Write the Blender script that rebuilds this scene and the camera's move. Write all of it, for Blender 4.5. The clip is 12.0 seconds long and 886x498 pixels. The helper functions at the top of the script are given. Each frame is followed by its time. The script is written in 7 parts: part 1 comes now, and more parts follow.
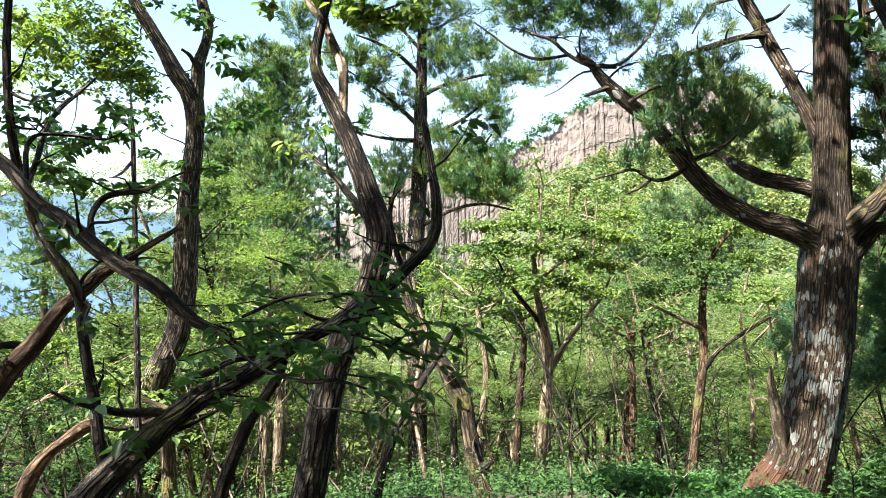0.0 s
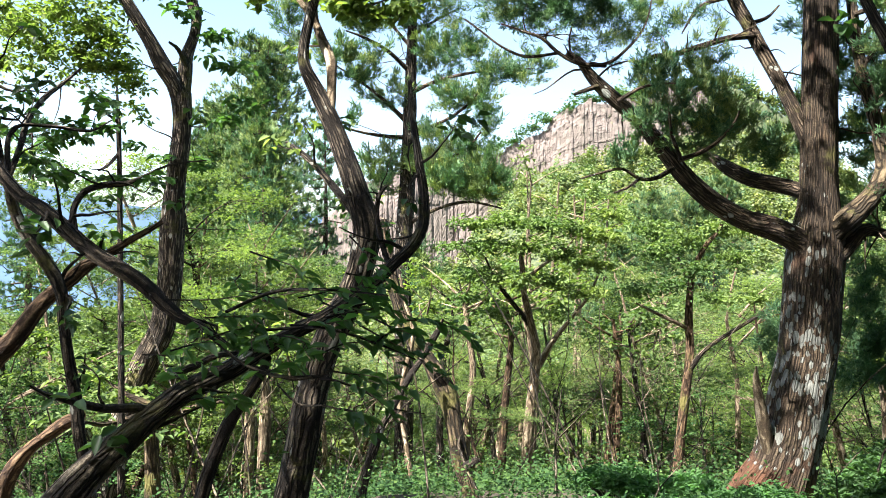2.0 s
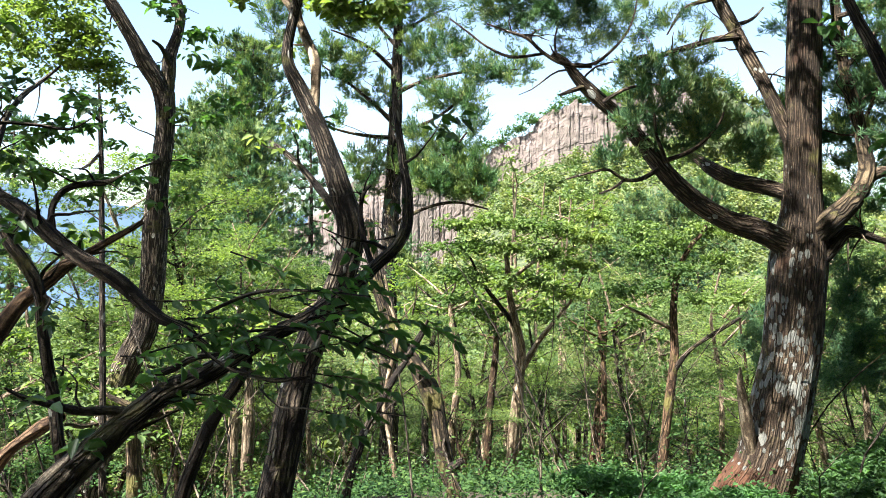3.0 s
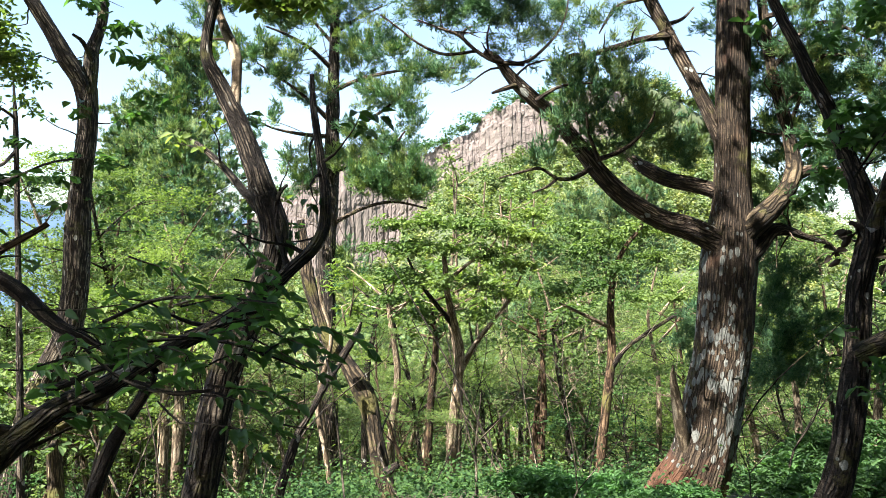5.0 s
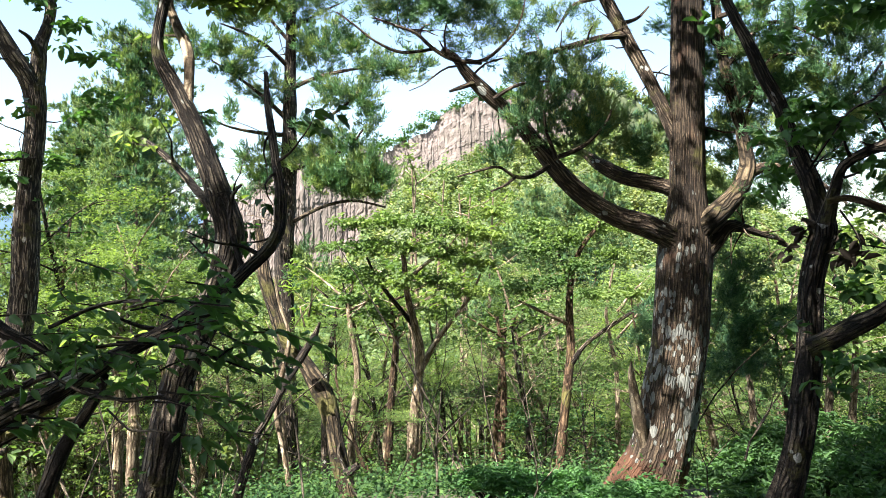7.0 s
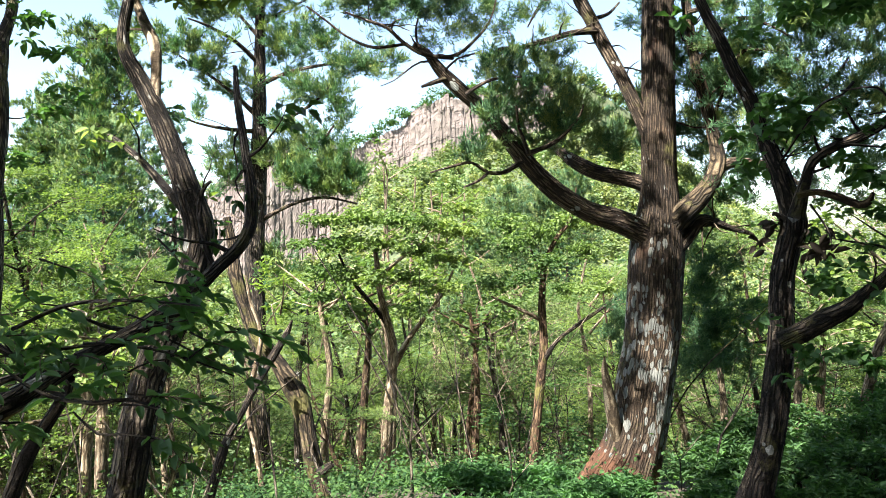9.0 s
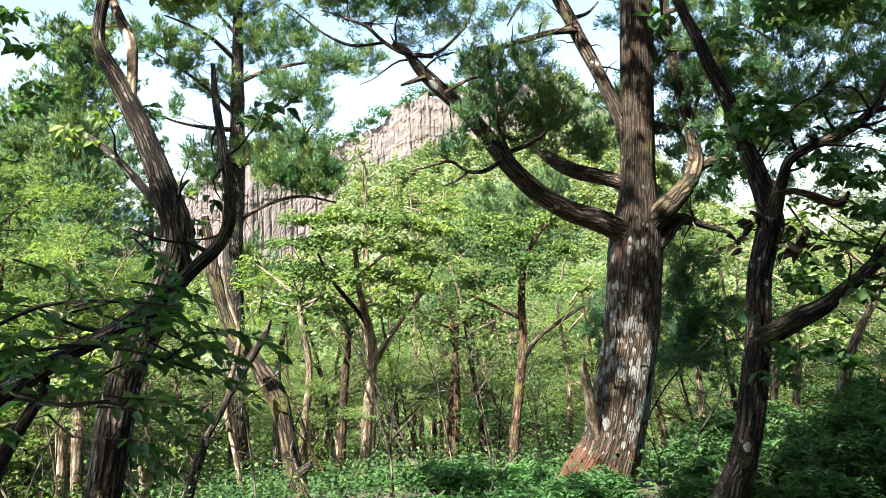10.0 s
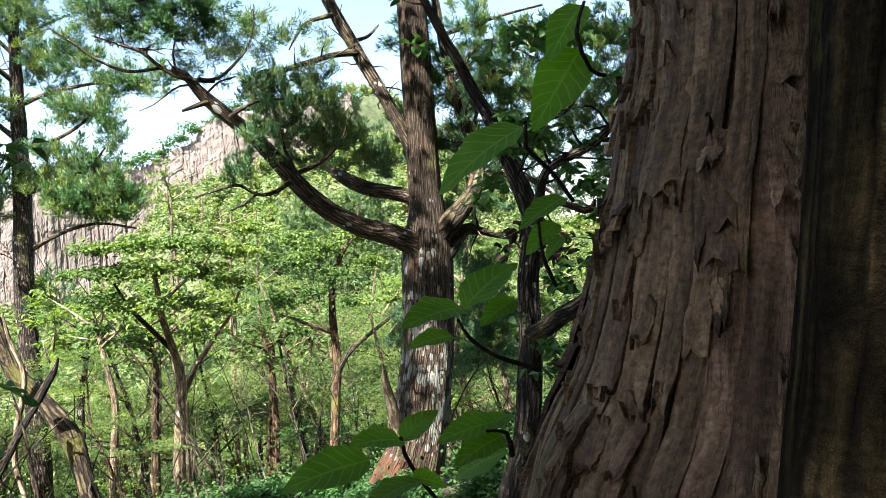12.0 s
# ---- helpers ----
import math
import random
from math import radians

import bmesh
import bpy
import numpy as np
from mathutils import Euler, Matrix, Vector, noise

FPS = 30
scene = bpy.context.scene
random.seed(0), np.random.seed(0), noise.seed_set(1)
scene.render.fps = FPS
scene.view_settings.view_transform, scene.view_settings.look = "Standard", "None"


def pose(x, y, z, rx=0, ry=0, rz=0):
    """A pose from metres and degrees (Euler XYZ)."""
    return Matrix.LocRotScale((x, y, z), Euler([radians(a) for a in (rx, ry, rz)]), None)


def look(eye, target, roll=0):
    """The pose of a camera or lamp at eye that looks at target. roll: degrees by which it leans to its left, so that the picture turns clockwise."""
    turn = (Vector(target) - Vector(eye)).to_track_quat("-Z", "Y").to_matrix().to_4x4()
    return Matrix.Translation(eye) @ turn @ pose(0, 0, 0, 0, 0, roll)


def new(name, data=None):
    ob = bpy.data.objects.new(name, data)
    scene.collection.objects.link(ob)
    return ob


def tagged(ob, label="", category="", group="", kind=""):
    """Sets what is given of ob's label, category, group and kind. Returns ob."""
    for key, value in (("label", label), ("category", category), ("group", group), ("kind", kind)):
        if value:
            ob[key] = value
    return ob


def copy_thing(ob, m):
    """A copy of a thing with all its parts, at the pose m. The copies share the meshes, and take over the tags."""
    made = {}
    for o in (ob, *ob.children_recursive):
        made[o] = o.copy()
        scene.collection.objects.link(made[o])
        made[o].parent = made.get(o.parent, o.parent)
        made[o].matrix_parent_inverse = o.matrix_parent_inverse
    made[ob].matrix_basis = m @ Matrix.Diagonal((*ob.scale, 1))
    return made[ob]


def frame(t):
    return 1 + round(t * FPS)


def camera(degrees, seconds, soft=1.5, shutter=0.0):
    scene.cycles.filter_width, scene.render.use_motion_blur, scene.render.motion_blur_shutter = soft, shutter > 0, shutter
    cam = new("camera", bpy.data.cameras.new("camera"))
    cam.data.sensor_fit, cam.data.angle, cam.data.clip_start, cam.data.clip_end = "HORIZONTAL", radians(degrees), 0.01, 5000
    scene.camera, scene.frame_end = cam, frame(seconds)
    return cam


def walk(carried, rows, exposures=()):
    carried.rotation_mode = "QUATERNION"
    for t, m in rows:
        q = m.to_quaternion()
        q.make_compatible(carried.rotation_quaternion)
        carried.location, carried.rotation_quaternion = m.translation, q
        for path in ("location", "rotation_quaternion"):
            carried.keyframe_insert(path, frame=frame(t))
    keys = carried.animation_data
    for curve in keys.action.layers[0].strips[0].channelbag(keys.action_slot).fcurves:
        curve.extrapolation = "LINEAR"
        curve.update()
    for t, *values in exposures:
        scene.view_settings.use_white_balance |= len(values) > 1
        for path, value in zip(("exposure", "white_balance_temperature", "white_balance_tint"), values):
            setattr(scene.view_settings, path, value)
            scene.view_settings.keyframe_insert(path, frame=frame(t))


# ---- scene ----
cam = camera(56.8, 12.0, soft=0.4)
PATH = [
    (0, pose(0.000, -0.000, 1.600, 90.00, -0.00, -0.00)),
    (0.5, pose(0.002, 0.003, 1.600, 89.98, -0.19, -0.14)),
    (1, pose(-0.002, 0.004, 1.598, 89.94, -0.38, -0.34)),
    (1.5, pose(0.000, 0.013, 1.597, 89.90, -0.48, -0.57)),
    (2, pose(0.005, 0.027, 1.595, 89.85, -0.59, -0.83)),
    (2.5, pose(0.009, 0.043, 1.594, 89.83, -0.68, -1.19)),
    (3, pose(0.014, 0.052, 1.596, 89.89, -0.71, -1.81)),
    (5, pose(0.116, 0.168, 1.607, 89.87, -0.28, -5.70)),
    (5.5, pose(0.119, 0.181, 1.610, 89.84, -0.21, -6.55)),
    (6, pose(0.125, 0.188, 1.611, 89.84, -0.09, -7.28)),
    (6.5, pose(0.127, 0.192, 1.615, 89.79, 0.07, -7.93)),
    (7, pose(0.126, 0.197, 1.612, 89.76, 0.17, -8.52)),
    (9, pose(0.121, 0.234, 1.612, 89.49, 0.55, -10.50)),
    (9.5, pose(0.123, 0.241, 1.612, 89.43, 0.58, -11.05)),
    (10, pose(0.120, 0.243, 1.614, 89.39, 0.63, -11.94)),
    (10.5, pose(0.143, 0.224, 1.612, 89.42, 0.76, -13.13)),
    (11, pose(0.153, 0.128, 1.612, 89.71, 1.30, -14.83)),
    (11.5, pose(0.229, 0.100, 1.625, 90.07, 2.46, -18.67)),
    (12, pose(0.310, -0.028, 1.647, 89.69, 4.13, -24.16)),
]
walk(cam, PATH, [(0, 2.5), (2.5, 2.45), (5, 2.38), (7, 2.46), (9.5, 2.56), (12, 2.58)])


# ---- sky and sun ----
SUN_WAY = Vector((-0.58, -0.48, 1.0)).normalized()
world = bpy.data.worlds.new("sky")
scene.world = world
world.use_nodes = True
wn = world.node_tree
sky = wn.nodes.new("ShaderNodeTexSky")
sky.sky_type = "NISHITA"
sky.sun_disc = False
sky.sun_elevation = math.asin(SUN_WAY.z)
sky.sun_rotation = math.atan2(SUN_WAY.x, SUN_WAY.y)
sky.air_density, sky.dust_density, sky.ozone_density = 1.0, 1.5, 1.5
wn.links.new(sky.outputs[0], wn.nodes["Background"].inputs[0])
wn.nodes["Background"].inputs[1].default_value = 0.072
sun = new("sun", bpy.data.lights.new("sun", "SUN"))
sun.data.energy, sun.data.angle, sun.data.color = 5.0, radians(0.6), (1.0, 0.97, 0.93)
sun.matrix_world = look(SUN_WAY * 50, (0, 0, 0))


# ---- materials ----
def material(name):
    m = bpy.data.materials.new(name)
    m.use_nodes = True
    nt = m.node_tree
    return m, nt, nt.nodes["Principled BSDF"]


def node(nt, kind, **values):
    n = nt.nodes.new(kind)
    for k, v in values.items():
        n.inputs[k].default_value = v
    return n


def ramp(nt, source, stops):
    r = nt.nodes.new("ShaderNodeValToRGB")
    while len(r.color_ramp.elements) < len(stops):
        r.color_ramp.elements.new(0.5)
    for e, (p, c) in zip(r.color_ramp.elements, stops):
        e.position, e.color = p, (*c, 1)
    nt.links.new(source, r.inputs[0])
    return r.outputs[0]


def mixed(nt, kind, fac, first, second):
    """A colour mix of two sockets or colours; fac is a number or a socket."""
    n = nt.nodes.new("ShaderNodeMixRGB")
    n.blend_type = kind
    for slot, value in ((0, fac), (1, first), (2, second)):
        if isinstance(value, (int, float)):
            n.inputs[slot].default_value = value
        elif isinstance(value, tuple):
            n.inputs[slot].default_value = (*value, 1)
        else:
            nt.links.new(value, n.inputs[slot])
    return n.outputs[0]


def calc(nt, kind, first, second):
    n = nt.nodes.new("ShaderNodeMath")
    n.operation = kind
    for slot, value in ((0, first), (1, second)):
        if isinstance(value, (int, float)):
            n.inputs[slot].default_value = value
        else:
            nt.links.new(value, n.inputs[slot])
    return n.outputs[0]


def bark(name, dark, mid, pale, along=3.0, across=34.0, bump=0.8, lichen=None, moss=0.0, plates=0.6, foot=None):
    """Furrowed bark on tubes whose UV map is in metres (u round, v along)."""
    m, nt, bsdf = material(name)
    co = nt.nodes.new("ShaderNodeTexCoord")
    warp = node(nt, "ShaderNodeTexNoise", Scale=9.0, Detail=4.0)
    nt.links.new(co.outputs["UV"], warp.inputs["Vector"])

    def stretched(sx, sy, bend):
        mp = nt.nodes.new("ShaderNodeMapping")
        mp.inputs["Scale"].default_value = (sx, sy, 1)
        nt.links.new(co.outputs["UV"], mp.inputs[0])
        return mixed(nt, "ADD", bend, mp.outputs[0], warp.outputs["Color"])

    furrow = node(nt, "ShaderNodeTexNoise", Scale=1.0, Detail=7.0, Roughness=0.7)
    nt.links.new(stretched(across, along, 0.9), furrow.inputs["Vector"])
    crack = node(nt, "ShaderNodeTexVoronoi", Scale=1.0)
    crack.feature = "DISTANCE_TO_EDGE"
    nt.links.new(stretched(across * 0.8, along * 0.55, 2.2), crack.inputs["Vector"])
    grain = node(nt, "ShaderNodeTexNoise", Scale=120.0, Detail=3.0, Roughness=0.7)
    nt.links.new(co.outputs["UV"], grain.inputs["Vector"])
    gap = ramp(nt, crack.outputs["Distance"], [(0.0, (0.15, 0.15, 0.15)), (0.2, (1, 1, 1))])
    height = mixed(nt, "MULTIPLY", plates, furrow.outputs["Fac"], gap)
    col = ramp(nt, height, [(0.32, dark), (0.48, mid), (0.63, pale)])
    col = mixed(nt, "MULTIPLY", 0.8, col, ramp(nt, grain.outputs["Fac"], [(0.32, (0.35, 0.35, 0.35)), (0.68, (1.45, 1.45, 1.45))]))
    fleck = node(nt, "ShaderNodeTexNoise", Scale=1.0, Detail=5.0, Roughness=0.75)
    nt.links.new(stretched(across * 0.5, along * 2.5, 0.6), fleck.inputs["Vector"])
    col = mixed(nt, "MULTIPLY", 0.45, col, ramp(nt, fleck.outputs["Fac"], [(0.36, (0.4, 0.39, 0.38)), (0.62, (1.4, 1.38, 1.34))]))
    big = node(nt, "ShaderNodeTexNoise", Scale=2.3, Detail=5.0, Roughness=0.65)
    nt.links.new(co.outputs["Object"], big.inputs["Vector"])
    col = mixed(nt, "MULTIPLY", 0.8, col, ramp(nt, big.outputs["Fac"], [(0.35, (0.5, 0.47, 0.43)), (0.65, (1.3, 1.25, 1.15))]))
    info = nt.nodes.new("ShaderNodeObjectInfo")
    col = mixed(nt, "MULTIPLY", 0.7, col, ramp(nt, info.outputs["Random"], [(0.0, (0.6, 0.58, 0.56)), (0.5, (0.95, 0.92, 0.9)), (1.0, (1.3, 1.28, 1.25))]))
    if moss:
        mask = node(nt, "ShaderNodeTexNoise", Scale=3.1, Detail=6.0, Roughness=0.7)
        nt.links.new(co.outputs["Object"], mask.inputs["Vector"])
        fac = ramp(nt, mask.outputs["Fac"], [(0.62 - moss, (0, 0, 0)), (0.74 - moss, (0.8, 0.8, 0.8))])
        col = mixed(nt, "MIX", fac, col, (0.13, 0.12, 0.035))
    if lichen:
        spots = node(nt, "ShaderNodeTexVoronoi", Scale=1.0)
        nt.links.new(stretched(lichen[2], lichen[3], 0.7), spots.inputs["Vector"])
        own = nt.nodes.new("ShaderNodeSeparateColor")
        nt.links.new(spots.outputs["Color"], own.inputs[0])
        where = node(nt, "ShaderNodeTexNoise", Scale=3.4, Detail=3.0)
        nt.links.new(co.outputs["UV"], where.inputs["Vector"])
        sep = nt.nodes.new("ShaderNodeSeparateXYZ")
        nt.links.new(co.outputs["UV"], sep.inputs[0])
        fade = calc(nt, "MAXIMUM", calc(nt, "MULTIPLY", calc(nt, "SUBTRACT", sep.outputs["Y"], lichen[4]), 0.3), 0.0)
        here = calc(nt, "ADD", calc(nt, "MULTIPLY", own.outputs[0], 0.4), calc(nt, "MULTIPLY", calc(nt, "SUBTRACT", where.outputs["Fac"], lichen[1]), 1.5))
        here = calc(nt, "SUBTRACT", calc(nt, "ADD", here, 0.62), spots.outputs["Distance"])
        here = calc(nt, "SUBTRACT", here, fade)
        if foot:
            near = calc(nt, "MAXIMUM", calc(nt, "SUBTRACT", foot[1], sep.outputs["Y"]), 0.0)
            here = calc(nt, "SUBTRACT", here, calc(nt, "MULTIPLY", near, 1.1))
            worn = calc(nt, "MULTIPLY", calc(nt, "ADD", near, calc(nt, "SUBTRACT", where.outputs["Fac"], 0.5)), 2.2)
            col = mixed(nt, "MIX", ramp(nt, worn, [(0.2, (0, 0, 0)), (0.7, (0.75, 0.75, 0.75))]), col, mixed(nt, "MULTIPLY", 0.7, tuple(foot[0]), furrow.outputs["Fac"]))
        here = calc(nt, "ADD", here, calc(nt, "MULTIPLY", calc(nt, "SUBTRACT", furrow.outputs["Fac"], 0.5), 0.35))
        fac = ramp(nt, here, [(0.5, (0, 0, 0)), (0.54, (0.92, 0.92, 0.92))])
        pale_col = mixed(nt, "MULTIPLY", 0.5, tuple(lichen[0]), ramp(nt, grain.outputs["Fac"], [(0.35, (0.6, 0.6, 0.6)), (0.65, (1.1, 1.1, 1.1))]))
        col = mixed(nt, "MIX", fac, col, pale_col)
    nt.links.new(col, bsdf.inputs["Base Color"])
    bsdf.inputs["Roughness"].default_value = 0.85
    bsdf.inputs["Specular IOR Level"].default_value = 0.25
    b = node(nt, "ShaderNodeBump", Strength=bump, Distance=0.035)
    nt.links.new(mixed(nt, "ADD", 0.18, height, grain.outputs["Fac"]), b.inputs["Height"])
    nt.links.new(b.outputs[0], bsdf.inputs["Normal"])
    return m


def foliage(name, dark, light, glow, gloss=0.35, through_share=0.35, veins=False, patch=0.0):
    """Leaves: a glossy upper side and light that comes through the blade."""
    m, nt, bsdf = material(name)
    geo = nt.nodes.new("ShaderNodeNewGeometry")
    info = nt.nodes.new("ShaderNodeObjectInfo")
    mix = nt.nodes.new("ShaderNodeMath")
    mix.operation = "MULTIPLY_ADD"
    mix.inputs[1].default_value = 0.25
    nt.links.new(info.outputs["Random"], mix.inputs[0])
    sc = nt.nodes.new("ShaderNodeMath")
    sc.operation = "MULTIPLY"
    sc.inputs[1].default_value = 0.75
    nt.links.new(geo.outputs["Random Per Island"], sc.inputs[0])
    nt.links.new(sc.outputs[0], mix.inputs[2])
    col = ramp(nt, mix.outputs[0], [(0.0, dark), (0.75, light), (1.0, [min(1, c * 1.35) for c in light])])
    if patch:
        place = nt.nodes.new("ShaderNodeTexCoord")
        tone = node(nt, "ShaderNodeTexNoise", Scale=patch, Detail=3.0, Roughness=0.6)
        nt.links.new(place.outputs["Object"], tone.inputs["Vector"])
        col = mixed(nt, "MULTIPLY", 1.0, col, ramp(nt, tone.outputs["Fac"], [(0.36, (0.55, 0.68, 0.72)), (0.5, (0.95, 0.97, 1.0)), (0.66, (1.35, 1.22, 1.1))]))
    if veins:
        co = nt.nodes.new("ShaderNodeTexCoord")
        sep = nt.nodes.new("ShaderNodeSeparateXYZ")
        nt.links.new(co.outputs["UV"], sep.inputs[0])
        out = calc(nt, "ABSOLUTE", sep.outputs["X"], 0.0)
        wave = calc(nt, "SINE", calc(nt, "MULTIPLY", calc(nt, "SUBTRACT", sep.outputs["Y"], calc(nt, "MULTIPLY", out, 0.22)), 48.0), 0.0)
        line = ramp(nt, wave, [(0.86, (0, 0, 0)), (0.97, (1, 1, 1))])
        rib = ramp(nt, out, [(0.03, (1, 1, 1)), (0.09, (0, 0, 0))])
        mark = mixed(nt, "LIGHTEN", 1.0, line, rib)
        blot = node(nt, "ShaderNodeTexNoise", Scale=28.0, Detail=5.0, Roughness=0.7)
        nt.links.new(co.outputs["Object"], blot.inputs["Vector"])
        col = mixed(nt, "MULTIPLY", 0.6, col, ramp(nt, blot.outputs["Fac"], [(0.35, (0.6, 0.62, 0.5)), (0.65, (1.2, 1.15, 1.1))]))
        col = mixed(nt, "MIX", mixed(nt, "MULTIPLY", 1.0, mark, (0.4, 0.4, 0.4)), col, tuple(min(1, c * 1.9) for c in light))
        b = node(nt, "ShaderNodeBump", Strength=0.5, Distance=0.002)
        nt.links.new(mark, b.inputs["Height"])
        nt.links.new(b.outputs[0], bsdf.inputs["Normal"])
    nt.links.new(col, bsdf.inputs["Base Color"])
    bsdf.inputs["Roughness"].default_value = 1 - gloss * 1.5
    bsdf.inputs["Specular IOR Level"].default_value = gloss
    tr = nt.nodes.new("ShaderNodeBsdfTranslucent")
    tint = nt.nodes.new("ShaderNodeMixRGB")
    tint.blend_type = "MULTIPLY"
    tint.inputs[0].default_value = 1
    tint.inputs[2].default_value = (*glow, 1)
    nt.links.new(col, tint.inputs[1])
    nt.links.new(tint.outputs[0], tr.inputs[0])
    both = nt.nodes.new("ShaderNodeMixShader")
    both.inputs[0].default_value = through_share
    nt.links.new(bsdf.outputs[0], both.inputs[1])
    nt.links.new(tr.outputs[0], both.inputs[2])
    nt.links.new(both.outputs[0], nt.nodes["Material Output"].inputs["Surface"])
    return m


def earth(name, dark, light, scale, bump=0.4):
    m, nt, bsdf = material(name)
    co = nt.nodes.new("ShaderNodeTexCoord")
    n1 = node(nt, "ShaderNodeTexNoise", Scale=scale, Detail=8.0, Roughness=0.7)
    nt.links.new(co.outputs["Object"], n1.inputs["Vector"])
    nt.links.new(ramp(nt, n1.outputs["Fac"], [(0.3, dark), (0.7, light)]), bsdf.inputs["Base Color"])
    bsdf.inputs["Roughness"].default_value = 0.95
    b = node(nt, "ShaderNodeBump", Strength=bump, Distance=0.05)
    nt.links.new(n1.outputs["Fac"], b.inputs["Height"])
    nt.links.new(b.outputs[0], bsdf.inputs["Normal"])
    return m


CEDAR_BARK = bark("cedar_bark", (0.042, 0.03, 0.02), (0.126, 0.094, 0.063), (0.225, 0.178, 0.127), 6.5, 72, 1.2, ((0.24, 0.245, 0.215), 0.43, 28, 9, 1.7), 0.03, 0.9, ((0.2, 0.085, 0.045), 0.72))
CEDAR_LIMB = bark("cedar_limb_bark", (0.042, 0.03, 0.021), (0.15, 0.114, 0.08), (0.31, 0.255, 0.193), 8, 60, 1.1, ((0.42, 0.43, 0.38), 0.68, 14, 9, 90), 0.05, 0.9)
OAK_BARK = bark("oak_bark", (0.022, 0.017, 0.013), (0.12, 0.098, 0.074), (0.36, 0.315, 0.25), 7.5, 50, 1.2, ((0.4, 0.39, 0.33), 0.68, 16, 8, 90), 0.06, 0.85)
DARK_BARK = bark("dark_bark", (0.018, 0.014, 0.011), (0.085, 0.068, 0.053), (0.27, 0.23, 0.18), 7.5, 52, 1.2, ((0.32, 0.32, 0.28), 0.68, 18, 9, 90), 0.04, 0.85)
PALE_BARK = bark("pale_bark", (0.1, 0.075, 0.05), (0.3, 0.245, 0.175), (0.5, 0.43, 0.33), 7, 32, 0.7, None, 0.0, 0.6)
RUST_BARK = bark("rust_bark", (0.036, 0.021, 0.012), (0.125, 0.082, 0.05), (0.25, 0.175, 0.11), 6, 34, 0.9, None, 0.05)
MOSSY_BARK = bark("mossy_bark", (0.028, 0.021, 0.013), (0.118, 0.09, 0.056), (0.27, 0.215, 0.142), 8, 36, 1.0, None, 0.1, 0.8)
NEAR_BARK = bark("peeling_bark", (0.042, 0.027, 0.016), (0.148, 0.098, 0.06), (0.265, 0.186, 0.12), 2.2, 34, 0.7, None, 0.02, 0.2)
RED_BARK = bark("fresh_bark", (0.045, 0.025, 0.016), (0.118, 0.072, 0.047), (0.2, 0.13, 0.09), 2.2, 40, 0.6, None, 0.0, 0.2)
# inner bark under the strips; on the loose slabs its dark also paints their shadow
UNDER_BARK = bark("inner_shadow_bark", (0.02, 0.013, 0.009), (0.075, 0.048, 0.032), (0.15, 0.098, 0.068), 3.0, 50, 0.8, None, 0.02, 0.5)
OAK_LEAF = foliage("oak_leaf", (0.016, 0.042, 0.014), (0.056, 0.112, 0.028), (1.4, 1.7, 0.7), 0.35, 0.35)
# lit copy of the leaf: sunlight on the crowns is put into its colour
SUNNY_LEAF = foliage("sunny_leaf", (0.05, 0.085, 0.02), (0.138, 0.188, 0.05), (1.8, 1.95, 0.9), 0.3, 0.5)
MAPLE_LEAF = foliage("maple_leaf", (0.04, 0.074, 0.021), (0.125, 0.175, 0.054), (1.6, 1.8, 0.8), 0.25, 0.36, False, 0.7)
FAR_LEAF = foliage("far_leaf", (0.055, 0.085, 0.032), (0.175, 0.202, 0.074), (1.5, 1.65, 0.8), 0.2, 0.34, False, 0.16)
CEDAR_NEEDLE = foliage("cedar_needle", (0.028, 0.075, 0.04), (0.11, 0.2, 0.09), (1.5, 1.7, 0.8), 0.3, 0.25, False, 6.0)
LIGHT_NEEDLE = foliage("light_needle", (0.06, 0.11, 0.045), (0.19, 0.25, 0.09), (1.5, 1.7, 0.7), 0.3, 0.25, False, 4.0)
SHRUB_LEAF = foliage("shrub_leaf", (0.016, 0.042, 0.018), (0.06, 0.112, 0.034), (1.5, 1.9, 0.8), 0.12, 0.28, False, 1.1)
# shaded copy of the leaf: shade is put into the colour
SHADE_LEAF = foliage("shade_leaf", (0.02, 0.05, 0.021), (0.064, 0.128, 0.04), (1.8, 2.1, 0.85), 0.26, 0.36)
GROUND = earth("forest_floor", (0.024, 0.017, 0.01), (0.085, 0.062, 0.038), 6.0)


def grass_far(mat):
    """Down the slope the bare litter gives way to grass and scrub."""
    nt = mat.node_tree
    bsdf = nt.nodes["Principled BSDF"]
    old = bsdf.inputs["Base Color"].links[0].from_socket
    co = nt.nodes.new("ShaderNodeTexCoord")
    sep = nt.nodes.new("ShaderNodeSeparateXYZ")
    nt.links.new(co.outputs["Object"], sep.inputs[0])
    n1 = node(nt, "ShaderNodeTexNoise", Scale=0.6, Detail=6.0, Roughness=0.7)
    nt.links.new(co.outputs["Object"], n1.inputs["Vector"])
    green = ramp(nt, n1.outputs["Fac"], [(0.35, (0.03, 0.045, 0.018)), (0.65, (0.085, 0.1, 0.042))])
    far = ramp(nt, calc(nt, "MULTIPLY", sep.outputs["Y"], 0.01), [(0.1, (0, 0, 0)), (0.3, (1, 1, 1))])
    nt.links.new(mixed(nt, "MIX", far, old, green), bsdf.inputs["Base Color"])


grass_far(GROUND)


